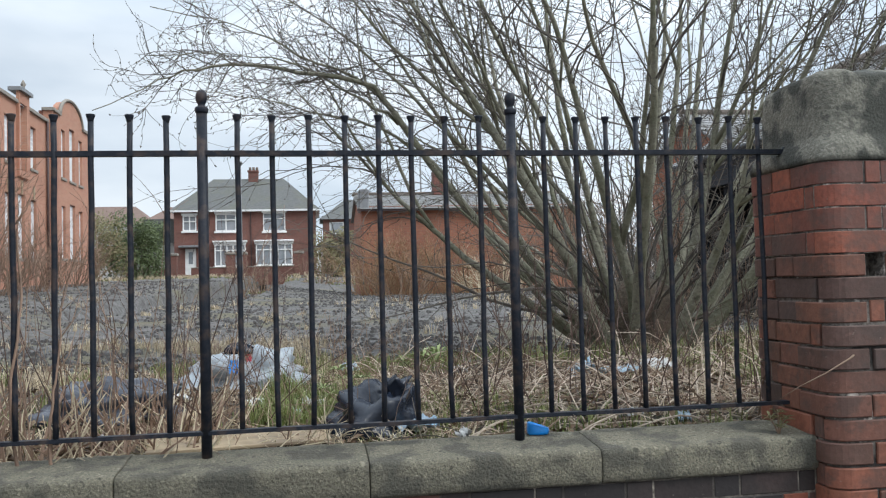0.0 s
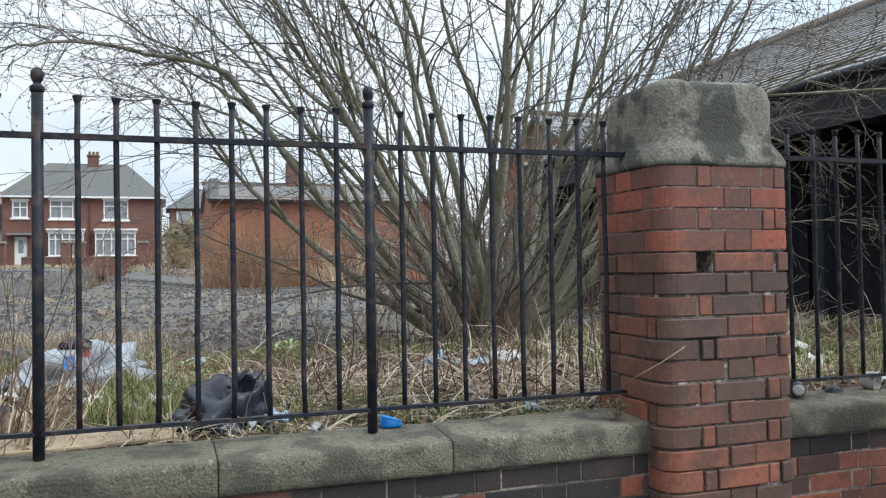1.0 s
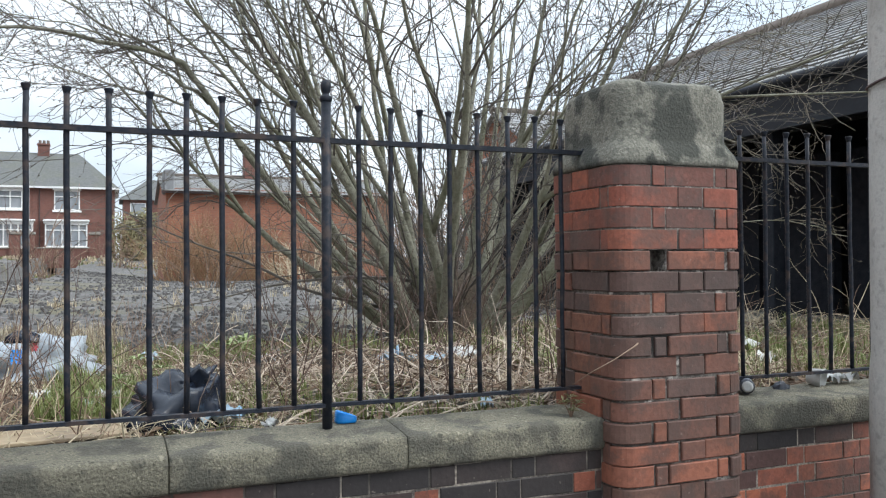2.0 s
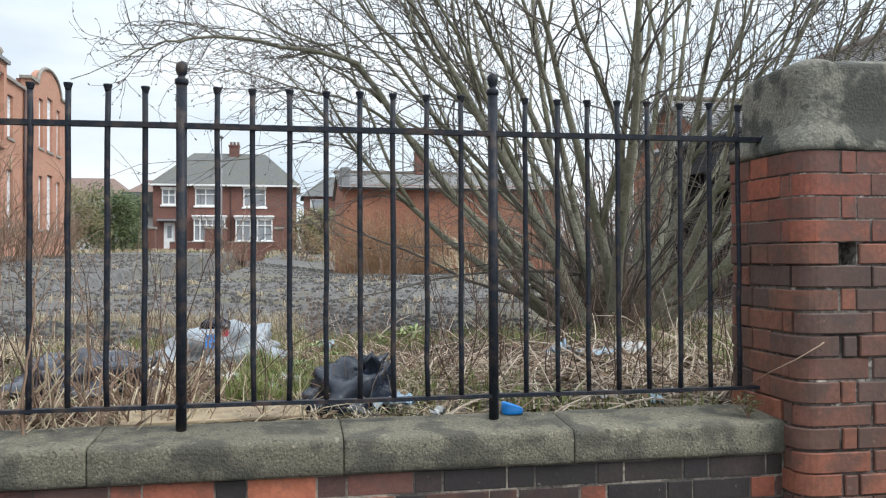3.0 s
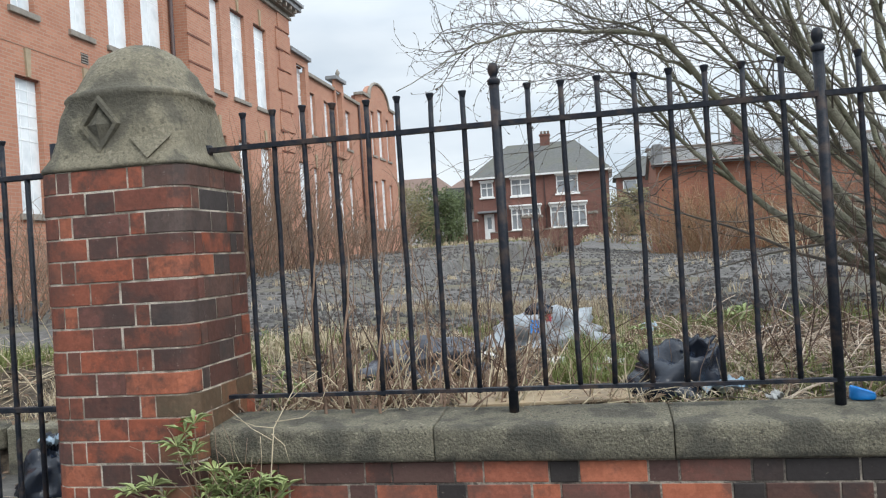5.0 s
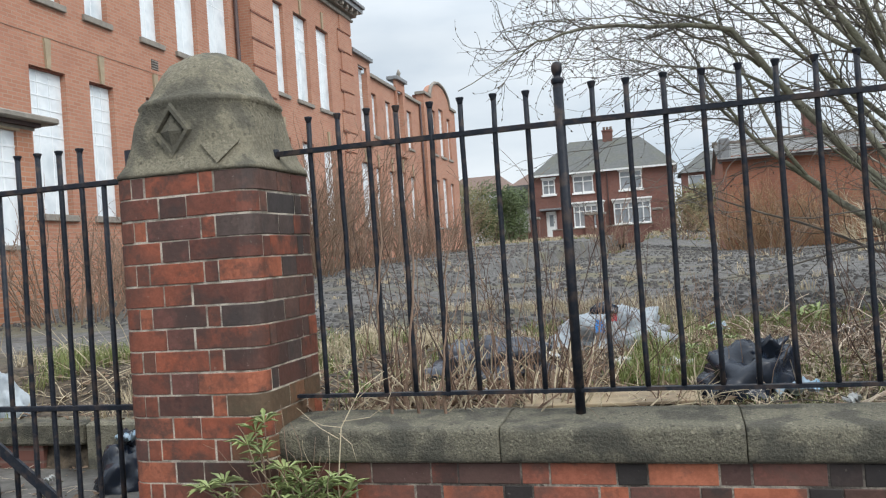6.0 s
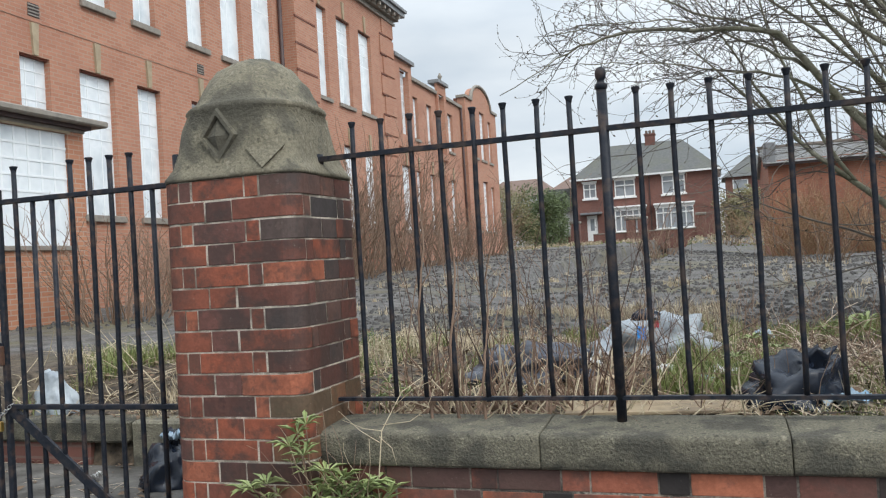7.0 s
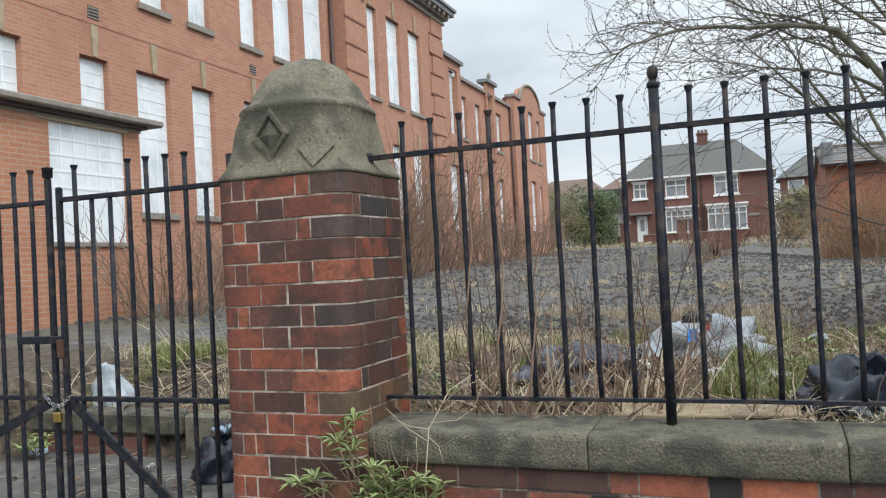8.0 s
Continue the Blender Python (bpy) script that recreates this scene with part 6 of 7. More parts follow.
canes("dead_stalks", "thick brown dead knotweed-like stalks behind the coping", M_STALK, 130, (-1.02, -0.05, 0.10, 0.7), (0.1, 0.36), (0.0035, 0.0075), (8, 65), 0.0, 41)
canes("dead_stalks", "broken straw-coloured stalks behind the coping", M_STRAW, 150, (-1.02, 0.05, 0.08, 0.8), (0.1, 0.4), (0.0025, 0.006), (15, 85), -0.03, 49)
canes("dead_stalks", "loose straw stalks fallen over the beige board", M_STRAW, 60, (-0.32, 0.42, 0.10, 0.5), (0.08, 0.28), (0.002, 0.0045), (30, 80), -0.02, 52)
canes("dead_stalks", "small dark stems rising round the beige board", M_STALK, 34, (-0.32, 0.45, 0.12, 0.55), (0.06, 0.22), (0.0015, 0.003), (5, 60), 0.0, 53, 1)
canes("dead_stalks", "tall thin brown stems beside the brick pillar", M_STALK, 22, (-0.98, 0.0, 0.22, 1.2), (0.4, 1.1), (0.002, 0.004), (3, 22), 0.01, 42, 3)
canes("dead_stalks", "dark thin bramble stems rising behind the railings", M_THORN, 44, (-0.98, 0.25, 0.25, 1.5), (0.3, 0.95), (0.0018, 0.0036), (3, 34), 0.0, 64, 3)
canes("bramble_canes", "tangle of fallen pale bramble canes below the tree", M_CANE, 460, (0.75, 2.9, 0.2, 2.2), (0.18, 0.5), (0.003, 0.006), (30, 88), -0.17, 43, 1)
canes("bramble_canes", "tangle of dull brown bramble canes below the tree", M_BRAMBLE, 330, (0.6, 3.8, 0.2, 2.4), (0.2, 0.6), (0.0022, 0.0045), (45, 88), -0.07, 44, 1)
canes("bramble_canes", "dark upright bramble stems before the tree", M_THORN, 80, (0.9, 2.5, 0.4, 2.4), (0.3, 0.8), (0.0022, 0.0042), (5, 35), 0.0, 45, 3)
canes("bramble_canes", "fallen dull brown canes beyond the sooty pillar", M_BRAMBLE, 260, (2.6, 5.6, 0.25, 3.4), (0.25, 0.8), (0.002, 0.004), (50, 88), -0.08, 46, 1)
canes("fallen_sticks", "dark broken sticks lying in the straw", M_TWIG, 650, (0.3, 3.2, 0.2, 2.8), (0.1, 0.4), (0.002, 0.005), (70, 90), -0.1, 50, 0)
canes("bramble_canes", "scattered thin brown stems among the rubbish", M_STALK, 150, (-0.4, 1.0, 0.25, 3.2), (0.12, 0.45), (0.0016, 0.003), (5, 55), 0.0, 47, 2)
cover("rank_grass", "rank green grass and weeds before the shed", "grass", M_GRASS, 3400, (2.6, 6.6, 0.5, 4.6), (0.08, 0.26), 0.0035, (0.3, 1.1), 12, 61, -0.12)
cover("rank_straw", "drooping straw among the weeds before the shed", "grass", M_STRAW, 4200, (2.6, 6.6, 0.4, 4.4), (0.08, 0.26), 0.003, (0.6, 1.6), 10, 62, -0.15)
canes("bramble_canes", "arching straw-coloured canes before the shed", M_STRAW, 120, (3.4, 6.4, 0.8, 4.2), (0.3, 0.8), (0.002, 0.0042), (20, 80), -0.14, 63, 1)
cover("green_grass", "bright green grass tufts round the dumped bags", "grass", M_GRASS, 2000, (0.1, 1.25, 0.55, 2.7), (0.08, 0.20), 0.003, (0.1, 0.8), 16, 65, 0.0)
cover("green_grass", "short green tufts along the back of the coping", "grass", M_GRASS, 900, (0.3, 2.0, 0.17, 0.34), (0.03, 0.08), 0.0022, (0.2, 0.9), 9, 66, 0.05)
canes("bank_canes", "straw and twigs blown over the path behind the gate", M_CANE, 170, (-4.2, -1.8, 0.25, 1.25), (0.06, 0.3), (0.0015, 0.0035), (75, 90), -0.05, 67, 0)
canes("bank_canes", "broken straw canes on the gate bank", M_STRAW, 160, (-4.4, -1.75, 1.35, 2.6), (0.2, 0.6), (0.002, 0.0045), (30, 88), -0.08, 48, 0)

# old climber stems wound up three of the bars
for cx, ch in ((-0.69, 0.85), (-0.575, 0.98), (-0.46, 0.55)):
    cl = thing("climber", "dead brown climber stem wound round a railing bar", "stem", "dead climbers")
    turns = [(cx + 0.016 * math.cos(9 * k / 30 * ch + cx * 9) + 0.006 * noise.noise((k * 0.4, cx, 2)), 0.016 * math.sin(9 * k / 30 * ch + cx * 9) + 0.004, 0.74 + ch * k / 30) for k in range(31)]
    part("climber_stem", soft(Shape().tube(turns, taper(0.0065, 0.0025, 31), 5)), M_STALK, cl)
    for k in (12, 19, 25):
        p = Vector(turns[k])
        part("side_shoot", soft(Shape().tube([p, p + Vector((0.03, 0.02, 0.05)), p + Vector((0.05 * (1 if k % 2 else -1), 0.03, 0.13))], [0.0025, 0.002, 0.001], 4)), M_STALK, cl)

# dead leaves and rubble
rnd = random.Random(77)
ls = Shape()
for _ in range(11000):
    x, y = rnd.uniform(-4.2, 6.2), 0.17 + 4.3 * rnd.random() ** 1.4
    if -1.62 < x < -1.02 and y < 0.3 or (x < -1.6 and y < 1.25 and rnd.random() < 0.8):
        continue
    z = ground_z(x, y) + rnd.uniform(0.002, 0.02)
    a, r = rnd.uniform(0, 6.28), rnd.uniform(0.01, 0.034)
    u, v = Vector((math.cos(a), math.sin(a), rnd.uniform(-0.5, 0.5))) * r, Vector((-math.sin(a), math.cos(a), rnd.uniform(-0.5, 0.5))) * r * 0.6
    p = Vector((x, y, z + r * 0.3))
    ls.add([p - u, p - v * 0.9 + Vector((0, 0, r * 0.25)), p + u, p + v + Vector((0, 0, r * 0.25))], [(0, 1, 2), (0, 2, 3)])
tagged(part("leaf_litter", ls, M_DEADLEAF), "brown dead leaf litter over the soil", "leaf litter", kind="stuff")
rs = Shape()
for _ in range(19000):
    y = 3.6 + 40 * rnd.random() ** 1.6
    x = rnd.uniform(-10.5 if y > 6 else -4, 4 + y * 0.25)
    if noise.noise((x * 0.5, y * 0.5, 9.0)) < rnd.uniform(-0.45, 0.25):
        continue
    r = rnd.uniform(0.008, 0.046) * (1 + y / 40)
    z = ground_z(x, y)
    ring = [(x + r * rnd.uniform(0.6, 1.2) * math.cos(a), y + r * rnd.uniform(0.6, 1.2) * math.sin(a), z - 0.01) for a in (0, 1.26, 2.51, 3.77, 5.03)]
    top = [(x + (p[0] - x) * 0.6, y + (p[1] - y) * 0.6, z + r * rnd.uniform(0.35, 0.8)) for p in ring]
    rs.add(ring + top, [(0, 1, 6, 5), (1, 2, 7, 6), (2, 3, 8, 7), (3, 4, 9, 8), (4, 0, 5, 9), (5, 6, 7, 8, 9)])
tagged(part("rubble_scatter", rs, M_RUBBLE), "dark rubble and clods scattered over tarmac", "rubble", kind="stuff")


def leaf_sprig(shape, p, d, size, rnd, n):
    """A rosette of pointed, folded leaves."""
    for k in range(n):
        a = 2 * math.pi * k / n + rnd.uniform(-0.3, 0.3)
        side = Vector((math.cos(a), math.sin(a) * 0.9, rnd.uniform(0.0, 0.7))).normalized()
        ln = size * rnd.uniform(0.6, 1.1)
        w = side.cross(Vector((0, 0, 1))).normalized() * ln * 0.115
        up = Vector((0, 0, ln * 0.05))
        m = p + side * ln * 0.5 + Vector((0, 0, ln * 0.10))
        t = p + side * ln - Vector((0, 0, ln * 0.05))
        shape.add([p, m + w + up, t, m - w + up, m - up], [(0, 4, 1), (1, 4, 2), (0, 3, 4), (3, 2, 4)])


def sprig_plant(label, at, sprigs, size, seed, mat=M_LEAF):
    rnd = random.Random(seed)
    pl = thing("weed", label, "weed", "leafy weeds", at=at)
    for (dx, dy, dz) in sprigs:
        pts = [Vector((0, 0, 0)), Vector((dx * 0.4, dy * 0.5, dz * 0.55)), Vector((dx, dy, dz))]
        stem = part("weed_stem", soft(Shape().tube(pts, [0.004, 0.003, 0.002], 5)), M_STALK, pl)
        leaves = Shape()
        leaf_sprig(leaves, pts[2], None, size, rnd, 9)
        part("leaf_rosette", leaves, mat, stem)
        lower = Shape()
        leaf_sprig(lower, pts[1].lerp(pts[2], 0.6), None, size * 0.75, rnd, 6)
        part("leaf_rosette", lower, mat, stem)


sprig_plant("green buddleia seedling growing from the pillar's joints", (-1.06, -0.20, 0.40), [(0.0, -0.10, 0.41), (0.03, -0.12, 0.34), (0.08, -0.06, 0.27), (0.22, -0.05, 0.22), (-0.13, -0.10, 0.235), (-0.22, -0.10, 0.21), (0.05, -0.06, 0.2), (0.12, -0.05, 0.235), (0.20, -0.04, 0.17), (0.16, -0.07, 0.12), (0.02, -0.09, 0.10), (0.27, -0.04, 0.12), (0.10, -0.08, 0.16), (0.18, -0.06, 0.07), (0.25, -0.08, 0.05), (0.06, -0.1, 0.05), (0.13, -0.03, 0.10), (-0.02, -0.12, 0.37), (0.03, -0.09, 0.44), (-0.17, -0.12, 0.22)], 0.078, 3)
sprig_plant("leafy green weed clump at the foot of the coping", (-0.93, -0.19, 0.42), [(0.0, -0.03, 0.22), (0.05, -0.02, 0.18), (-0.06, -0.03, 0.2), (0.1, -0.01, 0.2), (0.03, -0.05, 0.12), (-0.03, -0.05, 0.1), (0.13, -0.03, 0.12), (0.08, -0.05, 0.06), (-0.1, -0.05, 0.14), (0.16, -0.02, 0.17), (0.0, -0.06, 0.16)], 0.095, 13)
sprig_plant("bright green leafy weed on the path by the brick step", (-4.05, 1.05, 0.27), [(0, 0, 0.1), (0.08, 0.03, 0.13), (-0.09, 0.02, 0.12), (0.03, -0.05, 0.07), (-0.05, -0.06, 0.06), (0.12, -0.03, 0.08)], 0.09, 14)
sprig_plant("small green weed at the pillar's back edge", (-0.93, 0.22, 0.74), [(0.0, 0, 0.16), (0.07, 0.02, 0.12), (-0.05, 0.02, 0.1)], 0.06, 4)
sprig_plant("dull green dock leaves among the grass", (0.97, 2.1, 0.75), [(0.0, 0, 0.14), (0.1, 0.02, 0.16), (-0.1, 0.05, 0.1), (0.05, -0.08, 0.12)], 0.12, 5)
sprig_plant("green weed beside the black sack", (0.50, 0.75, 0.76), [(-0.05, 0, 0.22), (0.04, 0.02, 0.18), (-0.12, 0.05, 0.14)], 0.06, 6)
sprig_plant("olive moss clump on the coping beside the sooty pillar", (1.93, -0.10, 0.782), [(0.0, 0, 0.075), (0.025, 0, 0.05), (-0.025, 0.01, 0.055), (0.0, -0.02, 0.03)], 0.04, 7, M_HEDGE_PALE)
sprig_plant("green weeds below the far railings", (4.2, 1.8, 0.75), [(0.0, 0, 0.12), (0.2, 0.02, 0.16), (-0.2, 0.05, 0.1), (0.35, 0.2, 0.12)], 0.1, 8)
sprig_plant("green ivy leaves on the ground beyond the pillar", (2.75, 1.6, 0.75), [(0.0, 0, 0.06), (0.15, 0.1, 0.08), (-0.2, 0.15, 0.07), (0.3, -0.1, 0.05)], 0.08, 9)

# a pale dead stem leaning over the coping
pale = thing("dead_weed", "pale dead weed stem leaning over the coping", "stem")
part("stem_shaft", soft(Shape().tube([(-0.80, -0.19, 0.30), (-0.815, -0.20, 0.60), (-0.79, -0.20, 0.80), (-0.74, -0.12, 0.92), (-0.68, 0.02, 0.97)], [0.0027, 0.0024, 0.0021, 0.0017, 0.0011], 6)), M_STRAW, pale)
for tip in ([(-0.79, -0.20, 0.80), (-0.86, -0.19, 0.805), (-0.95, -0.17, 0.83)], [(-0.785, -0.195, 0.82), (-0.70, -0.16, 0.825), (-0.65, -0.12, 0.86), (-0.62, -0.1, 0.94)],
            [(-0.80, -0.20, 0.76), (-0.87, -0.2, 0.80), (-0.96, -0.18, 0.865)], [(-0.765, -0.16, 0.87), (-0.70, -0.1, 0.93), (-0.64, -0.06, 0.95)], [(-0.80, -0.2, 0.78), (-0.76, -0.19, 0.74), (-0.745, -0.19, 0.68)]):
    part("side_shoot", soft(Shape().tube(tip, taper(0.0016, 0.0008, len(tip)), 5)), M_STRAW, pale)
rnd = random.Random(91)
tuft = thing("dead_weed", "tangle of dry brown weed stems between pillar and coping", "stem")
for _ in range(16):
    base = (rnd.uniform(-1.05, -0.86), rnd.uniform(-0.24, -0.19), rnd.uniform(0.36, 0.5))
    shoot = grow(rnd, base, (rnd.uniform(-0.25, 0.35), rnd.uniform(-0.2, 0.0), 1), rnd.uniform(0.2, 0.48), 6, -0.03, 0.2)
    part("side_shoot", soft(Shape().tube([(q.x, min(q.y, -0.185), q.z) for q in shoot], taper(rnd.uniform(0.0015, 0.0028), 0.0008, 7), 5)), M_STRAW if rnd.random() < 0.5 else M_BRAMBLE, tuft)
dead_twig = thing("dead_twig", "thin dead twig stuck in the sooty pillar's joints", "twig")
part("twig_shaft", soft(Shape().tube([(2.12, -0.26, 1.065), (2.08, -0.29, 1.055), (2.0, -0.28, 1.01), (1.93, -0.24, 0.965), (1.88, -0.2, 0.92)], [0.004, 0.003, 0.0022, 0.0018, 0.0012], 5)), M_BRAMBLE, dead_twig)


# ---- rubbish ----
def crumpled(rx, ry, rz, seed, fold=0.16, n=22, m=14, flat=0.25, peak=None):
    """A slumped sack: a folded, uneven skin, flat where it lies."""
    s = soft(Shape())
    rings = []
    for j in range(m + 1):
        ph = math.pi * j / m
        ring = []
        for i in range(n):
            th = 2 * math.pi * i / n
            d = Vector((math.sin(ph) * math.cos(th), math.sin(ph) * math.sin(th), -math.cos(ph)))
            f = 1 + fold * noise.noise((d.x * 2.2 + seed, d.y * 2.2, d.z * 2.2)) * 1.6 + fold * 0.7 * abs(noise.noise((d.x * 6 + seed, d.y * 6, d.z * 5))) - fold * 0.3
            p = Vector((d.x * rx * f, d.y * ry * f, d.z * rz * f))
            if peak:
                p.x += peak[0] * max(0, d.z) ** 2
                p.z += peak[1] * max(0, d.z) ** 4
            p.z = max(p.z, -rz * flat)
            ring.append((p.x, p.y, p.z + rz * flat))
        rings.append(ring)
    s.loft(rings)
    return s


def rag(w, h, seed, lift=0.05, n=9):
    """A creased sheet lying about, given thickness by its folds."""
    s = soft(Shape())
    top = [[(w * (i / n - 0.5) * (1 + 0.3 * noise.noise((i * 0.9, j * 0.9, seed))), h * (j / n - 0.5) * (1 + 0.3 * noise.noise((i * 0.8, j * 0.7, seed + 4))), lift * (0.5 + 0.9 * noise.noise((i * 0.7, j * 0.7, seed + 9))) + 0.012) for i in range(n + 1)] for j in range(n + 1)]
    v = [p for r in top for p in r] + [(p[0], p[1], p[2] - 0.006) for r in top for p in r]
    k, q = n + 1, (n + 1) ** 2
    f = [(j * k + i, j * k + i + 1, (j + 1) * k + i + 1, (j + 1) * k + i) for j in range(n) for i in range(n)]
    f += [tuple(a + q for a in g[::-1]) for g in f]
    s.add(v, f)
    return s


def sack(label, at, size, seed, mat, turn=0, ears=(), fold=0.18, peak=None):
    b = thing("rubbish_bag", label, "bag", "dumped bags", at=at)
    b.rotation_euler = (0, 0, radians(turn))
    part("bag_body", crumpled(*size, seed, fold, 40, 26, peak=peak), mat, b)
    for (x, y, z, r, tilt) in ears:
        e = soft(Shape())
        e.loft([[(x + rr * math.cos(a) * (1 + 0.35 * math.sin(3 * a + seed)), y + rr * math.sin(a) * 0.7, z + zz + 0.02 * math.sin(4 * a + seed)) for a in [2 * math.pi * i / 14 for i in range(14)]] for rr, zz in ((r * 0.6, -0.03), (r * 0.35, 0.01), (r * 0.75, 0.04), (r, 0.06), (r * 0.4, 0.05))])
        part("tied_neck", e, mat, b)
    return b


gz = ground_z
sack("full black plastic bin bag slumped behind the coping", (0.575, 0.47, gz(0.575, 0.47) - 0.01), (0.18, 0.15, 0.15), 2.3, M_BAG_BLACK, 10, [(0.075, -0.04, 0.165, 0.055, 0)], 0.36, (0.04, 0.0))
scrap = thing("plastic_scrap", "pale blue plastic sheet spilling from the bin bag", "litter", "scattered litter", at=(0.73, 0.40, gz(0.73, 0.4) + 0.02))
part("sheet", rag(0.16, 0.12, 3.0, 0.06), M_BLUE_PALE, scrap)
big = sack("large pale plastic sack with red and blue print, half empty", (-0.10, 2.28, gz(-0.1, 2.28) - 0.01), (0.33, 0.22, 0.165), 7.1, M_BAG_WHITE, -6, [], 0.38, (0.13, 0.06))
part("print_patch", rag(0.034, 0.05, 5.0, 0.01, 5), M_RED, big, "red printed patch", pose(0.09, -0.178, 0.20, 62, 0, 0))
part("print_patch", rag(0.05, 0.075, 6.0, 0.01, 5), M_BLUE, big, "blue printed patch", pose(0.01, -0.20, 0.15, 66, 0, 0))
shoe = thing("black_scrap", "black plastic scrap lying on the pale sack", "litter", "scattered litter", at=(-0.08, 2.10, gz(-0.1, 2.2) + 0.215))
part("sheet", crumpled(0.085, 0.05, 0.05, 4.4, 0.35, 14, 8), M_BAG_BLACK, shoe)
sack("flattened grey-black plastic sheeting in the weeds", (-0.60, 1.36, gz(-0.60, 1.36) + 0.015), (0.31, 0.19, 0.135), 5.5, M_BAG_GREY, 12, [], 0.34)
bl = thing("board", "weathered beige board lying behind the coping", "board", at=(0.09, 0.33, gz(0.09, 0.33) + 0.028))
part("board_sheet", Shape().box(-0.33, -0.15, 0, 0.30, 0.17, 0.012, 0.002), M_BOARD, bl)
bl.rotation_euler = (0, 0, radians(6))
bowl = thing("dish", "upturned cream plastic dish in the grass", "dish", at=(-0.2, 1.1, gz(-0.2, 1.1)))
part("dish_shell", soft(Shape().turned([(0.085, 0.0), (0.083, 0.02), (0.07, 0.045), (0.04, 0.058), (0.01, 0.06)], (0, 0, 0), 18)), M_BOARD, bowl)
capt = thing("plastic_scoop", "bright blue plastic scrap on the coping", "litter", "scattered litter", at=(1.115, 0.06, 0.801))
s = soft(Shape())
s.loft([[(x * k, y * k, z) for x, y in [(-0.036, -0.02), (-0.01, -0.028), (0.03, -0.024), (0.042, 0.0), (0.02, 0.022), (-0.02, 0.024), (-0.038, 0.008)]] for k, z in ((0.97, 0.0), (1.0, 0.008))] + [[(x * 0.94, y * 0.94, 0.030 - 0.28 * x) for x, y in [(-0.036, -0.02), (-0.01, -0.028), (0.03, -0.024), (0.042, 0.0), (0.02, 0.022), (-0.02, 0.024), (-0.038, 0.008)]], [(x * 0.8, y * 0.75, 0.033 - 0.28 * x) for x, y in [(-0.036, -0.02), (-0.01, -0.028), (0.03, -0.024), (0.042, 0.0), (0.02, 0.022), (-0.02, 0.024), (-0.038, 0.008)]], [(x * 0.7, y * 0.6, 0.022 - 0.2 * x) for x, y in [(-0.036, -0.02), (-0.01, -0.028), (0.03, -0.024), (0.042, 0.0), (0.02, 0.022), (-0.02, 0.024), (-0.038, 0.008)]]])
part("scoop_shell", s, M_BLUE, capt)
rnd = random.Random(19)
for x, y, w, h, lf, m, lab in [
        (1.93, 1.98, 0.17, 0.13, 0.09, M_BLUE_PALE, "crumpled pale blue plastic under the tree"), (2.12, 1.92, 0.22, 0.10, 0.06, M_BLUE_PALE, "crumpled pale blue plastic under the tree"), (2.40, 2.0, 0.20, 0.12, 0.07, M_PALE, "crumpled white paper under the tree"),
        (0.56, 2.55, 0.10, 0.08, 0.06, M_BLUE_PALE, "small blue plastic scrap in the grass"), (0.33, 1.25, 0.12, 0.10, 0.03, M_PALE, "white plastic scraps beside the sack"), (0.26, 0.95, 0.10, 0.07, 0.03, M_BLUE_PALE, "pale blue plastic scrap in the weeds"),
        (-0.36, 1.75, 0.14, 0.08, 0.03, M_PALE, "white paper scrap near the sack"), (-0.28, 1.98, 0.12, 0.06, 0.03, M_PALE, "white paper scrap near the sack"), (0.05, 1.35, 0.08, 0.06, 0.04, M_PALE, "small white scrap in the grass"),
        (1.62, 0.5, 0.12, 0.06, 0.04, M_PALE, "pale torn packet below the railings"), (1.8, 0.35, 0.10, 0.05, 0.04, M_BLUE_PALE, "pale blue wrapper below the railings"), (1.22, 2.3, 0.10, 0.07, 0.05, M_PALE, "pale wrapper among the brambles"),
        (3.38, 0.75, 0.16, 0.12, 0.10, M_PALE, "torn white plastic beyond the sooty pillar"), (4.3, 1.6, 0.25, 0.2, 0.08, M_PALE, "torn white plastic in the far weeds"),
        (-4.1, 1.1, 0.14, 0.07, 0.03, M_BLUE_PALE, "blue and white wrapper on the path"), (-3.0, 0.9, 0.08, 0.05, 0.03, M_PALE, "pale wrapper on the path"), (2.9, 2.3, 0.12, 0.1, 0.05, M_PALE, "white scrap in the ivy"),
        (-0.45, 0.6, 0.06, 0.05, 0.03, M_PALE, "small pale scrap among stalks"), (0.9, 0.3, 0.07, 0.05, 0.03, M_PALE, "small pale scrap near the coping"), (3.6, 1.3, 0.2, 0.14, 0.1, M_BAG_GREY, "torn grey plastic in the weeds before the shed"), (3.95, 1.1, 0.12, 0.1, 0.08, M_PALE, "white wrapper in the weeds before the shed"), (3.1, 0.5, 0.1, 0.08, 0.08, M_PALE, "crumpled white packet below the far railings"), (4.9, 12.5, 0.5, 0.3, 0.06, M_PALE, "white sheet lying on the tarmac")]:
    t = thing("litter_scrap", lab, "litter", "scattered litter", at=(x, y, gz(x, y) + 0.015))
    t.rotation_euler = (rnd.uniform(0.1, 0.5), 0, rnd.uniform(0, 6))
    part("sheet", rag(w, h, x * 3 + y, lf), m, t)
can = thing("drink_can", "crushed drink can lying on the coping", "can", at=(2.84, 0.0, 0.834))
can.rotation_euler = (radians(90), 0, radians(-35))
part("can_body", soft(Shape().turned([(0.024, -0.055), (0.031, -0.048), (0.032, 0.0), (0.031, 0.045), (0.024, 0.055)], (0, 0, 0), 16)), M_BAG_GREY, can)
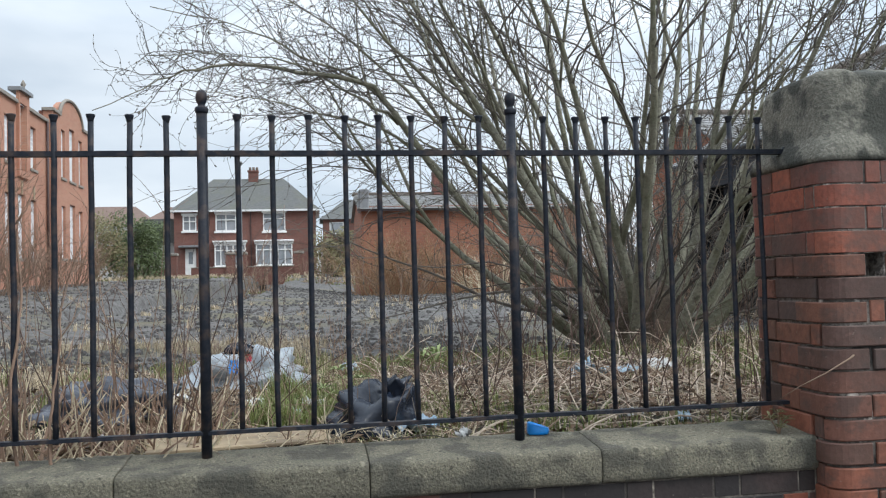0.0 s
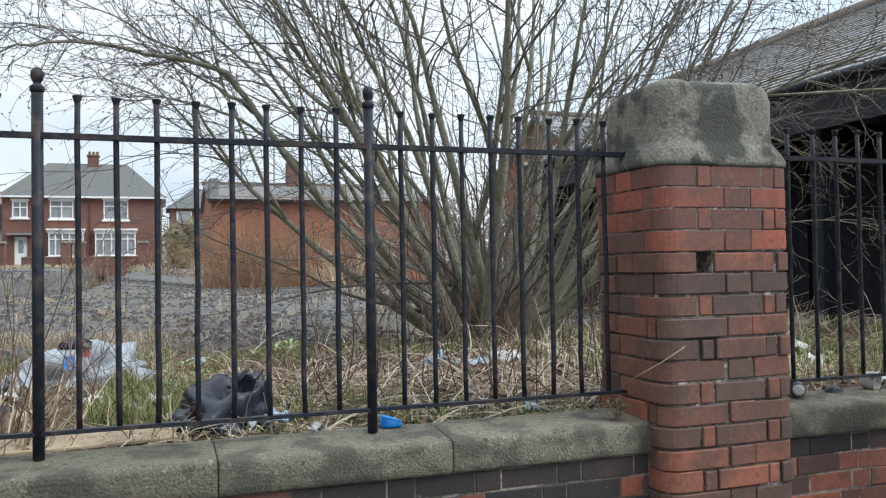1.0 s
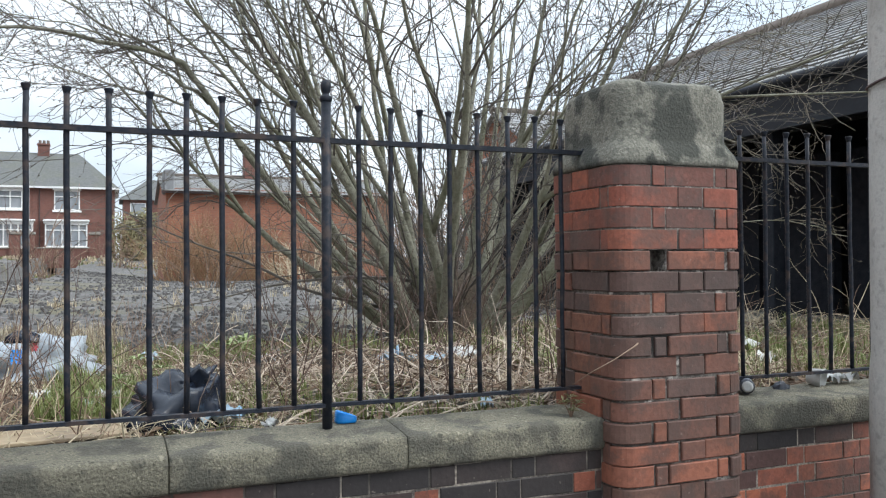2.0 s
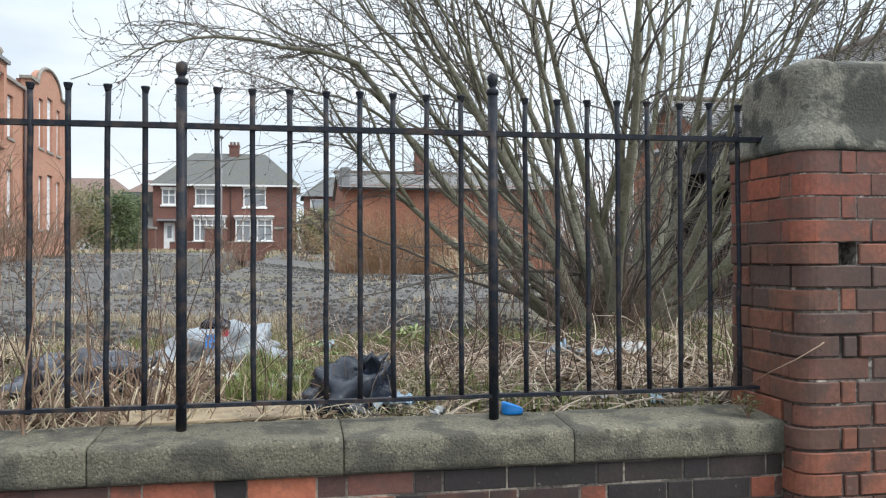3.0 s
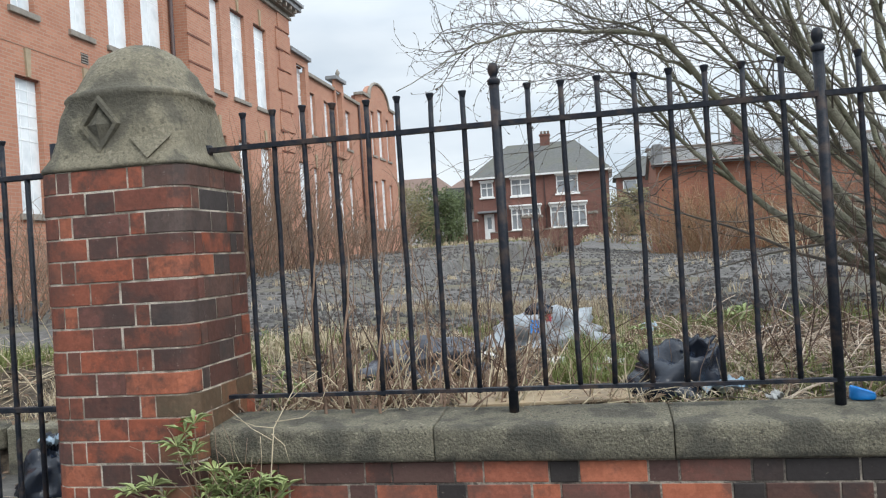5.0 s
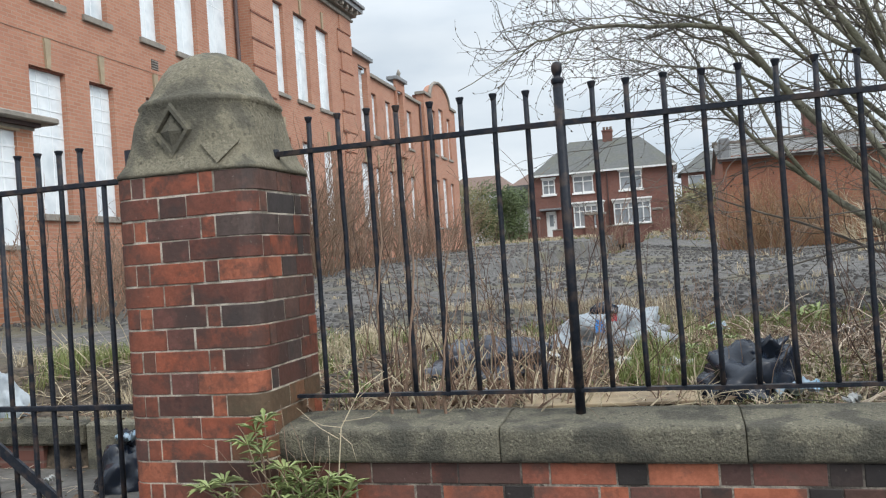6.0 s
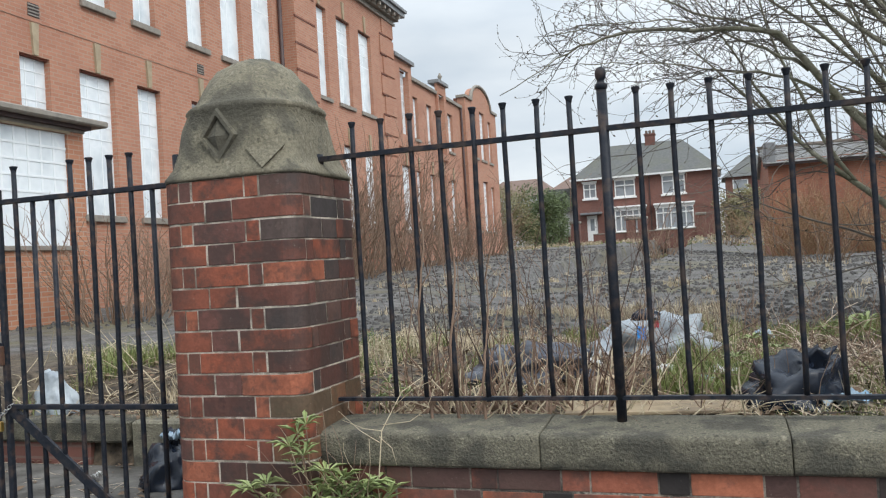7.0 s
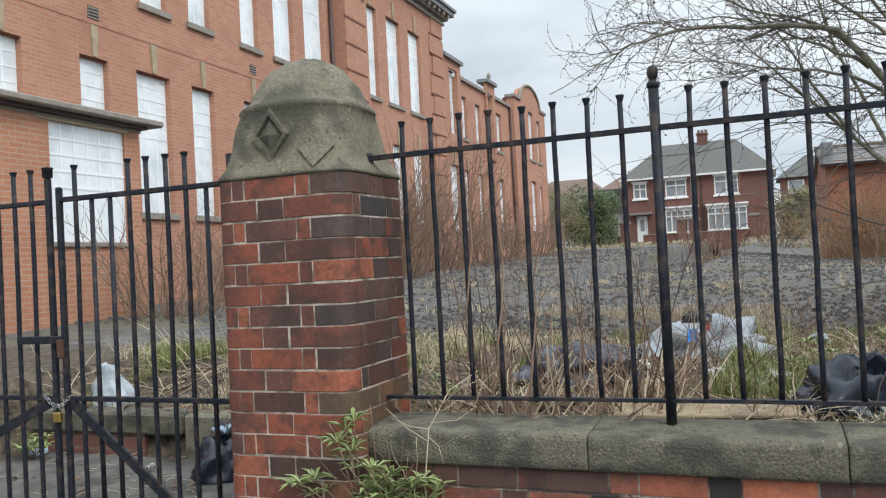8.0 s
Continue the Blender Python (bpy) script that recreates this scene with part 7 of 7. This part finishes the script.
part("can_end", soft(Shape().turned([(0.023, 0.0551), (0.024, 0.057), (0.012, 0.0565)], (0, 0, 0), 14)), M_PALE, can)
lump = thing("plastic_scrap", "crumpled grey wrapper on the coping", "litter", "scattered litter", at=(3.06, 0.03, 0.795))
part("sheet", crumpled(0.045, 0.03, 0.028, 3.3, 0.35, 18, 10), M_BAG_GREY, lump)
tub = thing("plastic_tub", "white plastic tub lying on the coping", "tub", "scattered litter", at=(3.27, 0.04, 0.838))
tub.rotation_euler = (radians(98), 0, radians(25))
part("tub_wall", soft(Shape().turned([(0.034, -0.03), (0.042, 0.03), (0.045, 0.032), (0.045, 0.036), (0.040, 0.035), (0.031, -0.027), (0.002, -0.028)], (0, 0, 0), 20)), M_PALE, tub)
flat = thing("plastic_scrap", "torn white plastic beside the tub", "litter", "scattered litter", at=(3.42, 0.04, 0.80))
part("sheet", rag(0.14, 0.08, 2.2, 0.04), M_PALE, flat)

# behind the gate
sack("white plastic carrier bag on the step behind the gate", (-3.82, 1.50, gz(-3.82, 1.5) - 0.01), (0.15, 0.11, 0.15), 9.4, M_BAG_WHITE, 20, [(-0.03, 0, 0.21, 0.05, 0)], 0.22, (-0.04, 0.12))
sack("black bin bag on the path behind the gate", (-2.50, 0.90, gz(-2.5, 0.9) - 0.01), (0.17, 0.15, 0.17), 12.6, M_BAG_BLACK, 40, [(0.02, 0, 0.24, 0.06, 0)], 0.22, (0.0, 0.04))
scr = thing("plastic_scrap", "blue plastic scrap on the black bag", "litter", "scattered litter", at=(-2.46, 0.86, gz(-2.5, 0.9) + 0.24))
part("sheet", rag(0.1, 0.07, 8.0, 0.05), M_BLUE_PALE, scr)
kerb = thing("step", "worn stone step edge behind the gate", "step", at=(0, 0, 0))
part("step_stone", Shape().box(-4.3, 1.22, 0.40, -3.05, 1.42, 0.535, 0.015), M_STONE, kerb)
part("brick_riser", Shape().box(-4.3, 1.25, 0.10, -3.35, 1.40, 0.398), M_HOUSE_BRICK, kerb, "red brick face under the stone step")
part("step_stone", Shape().box(-3.04, 1.24, 0.15, -1.7, 1.43, 0.53, 0.015), M_STONE, kerb)
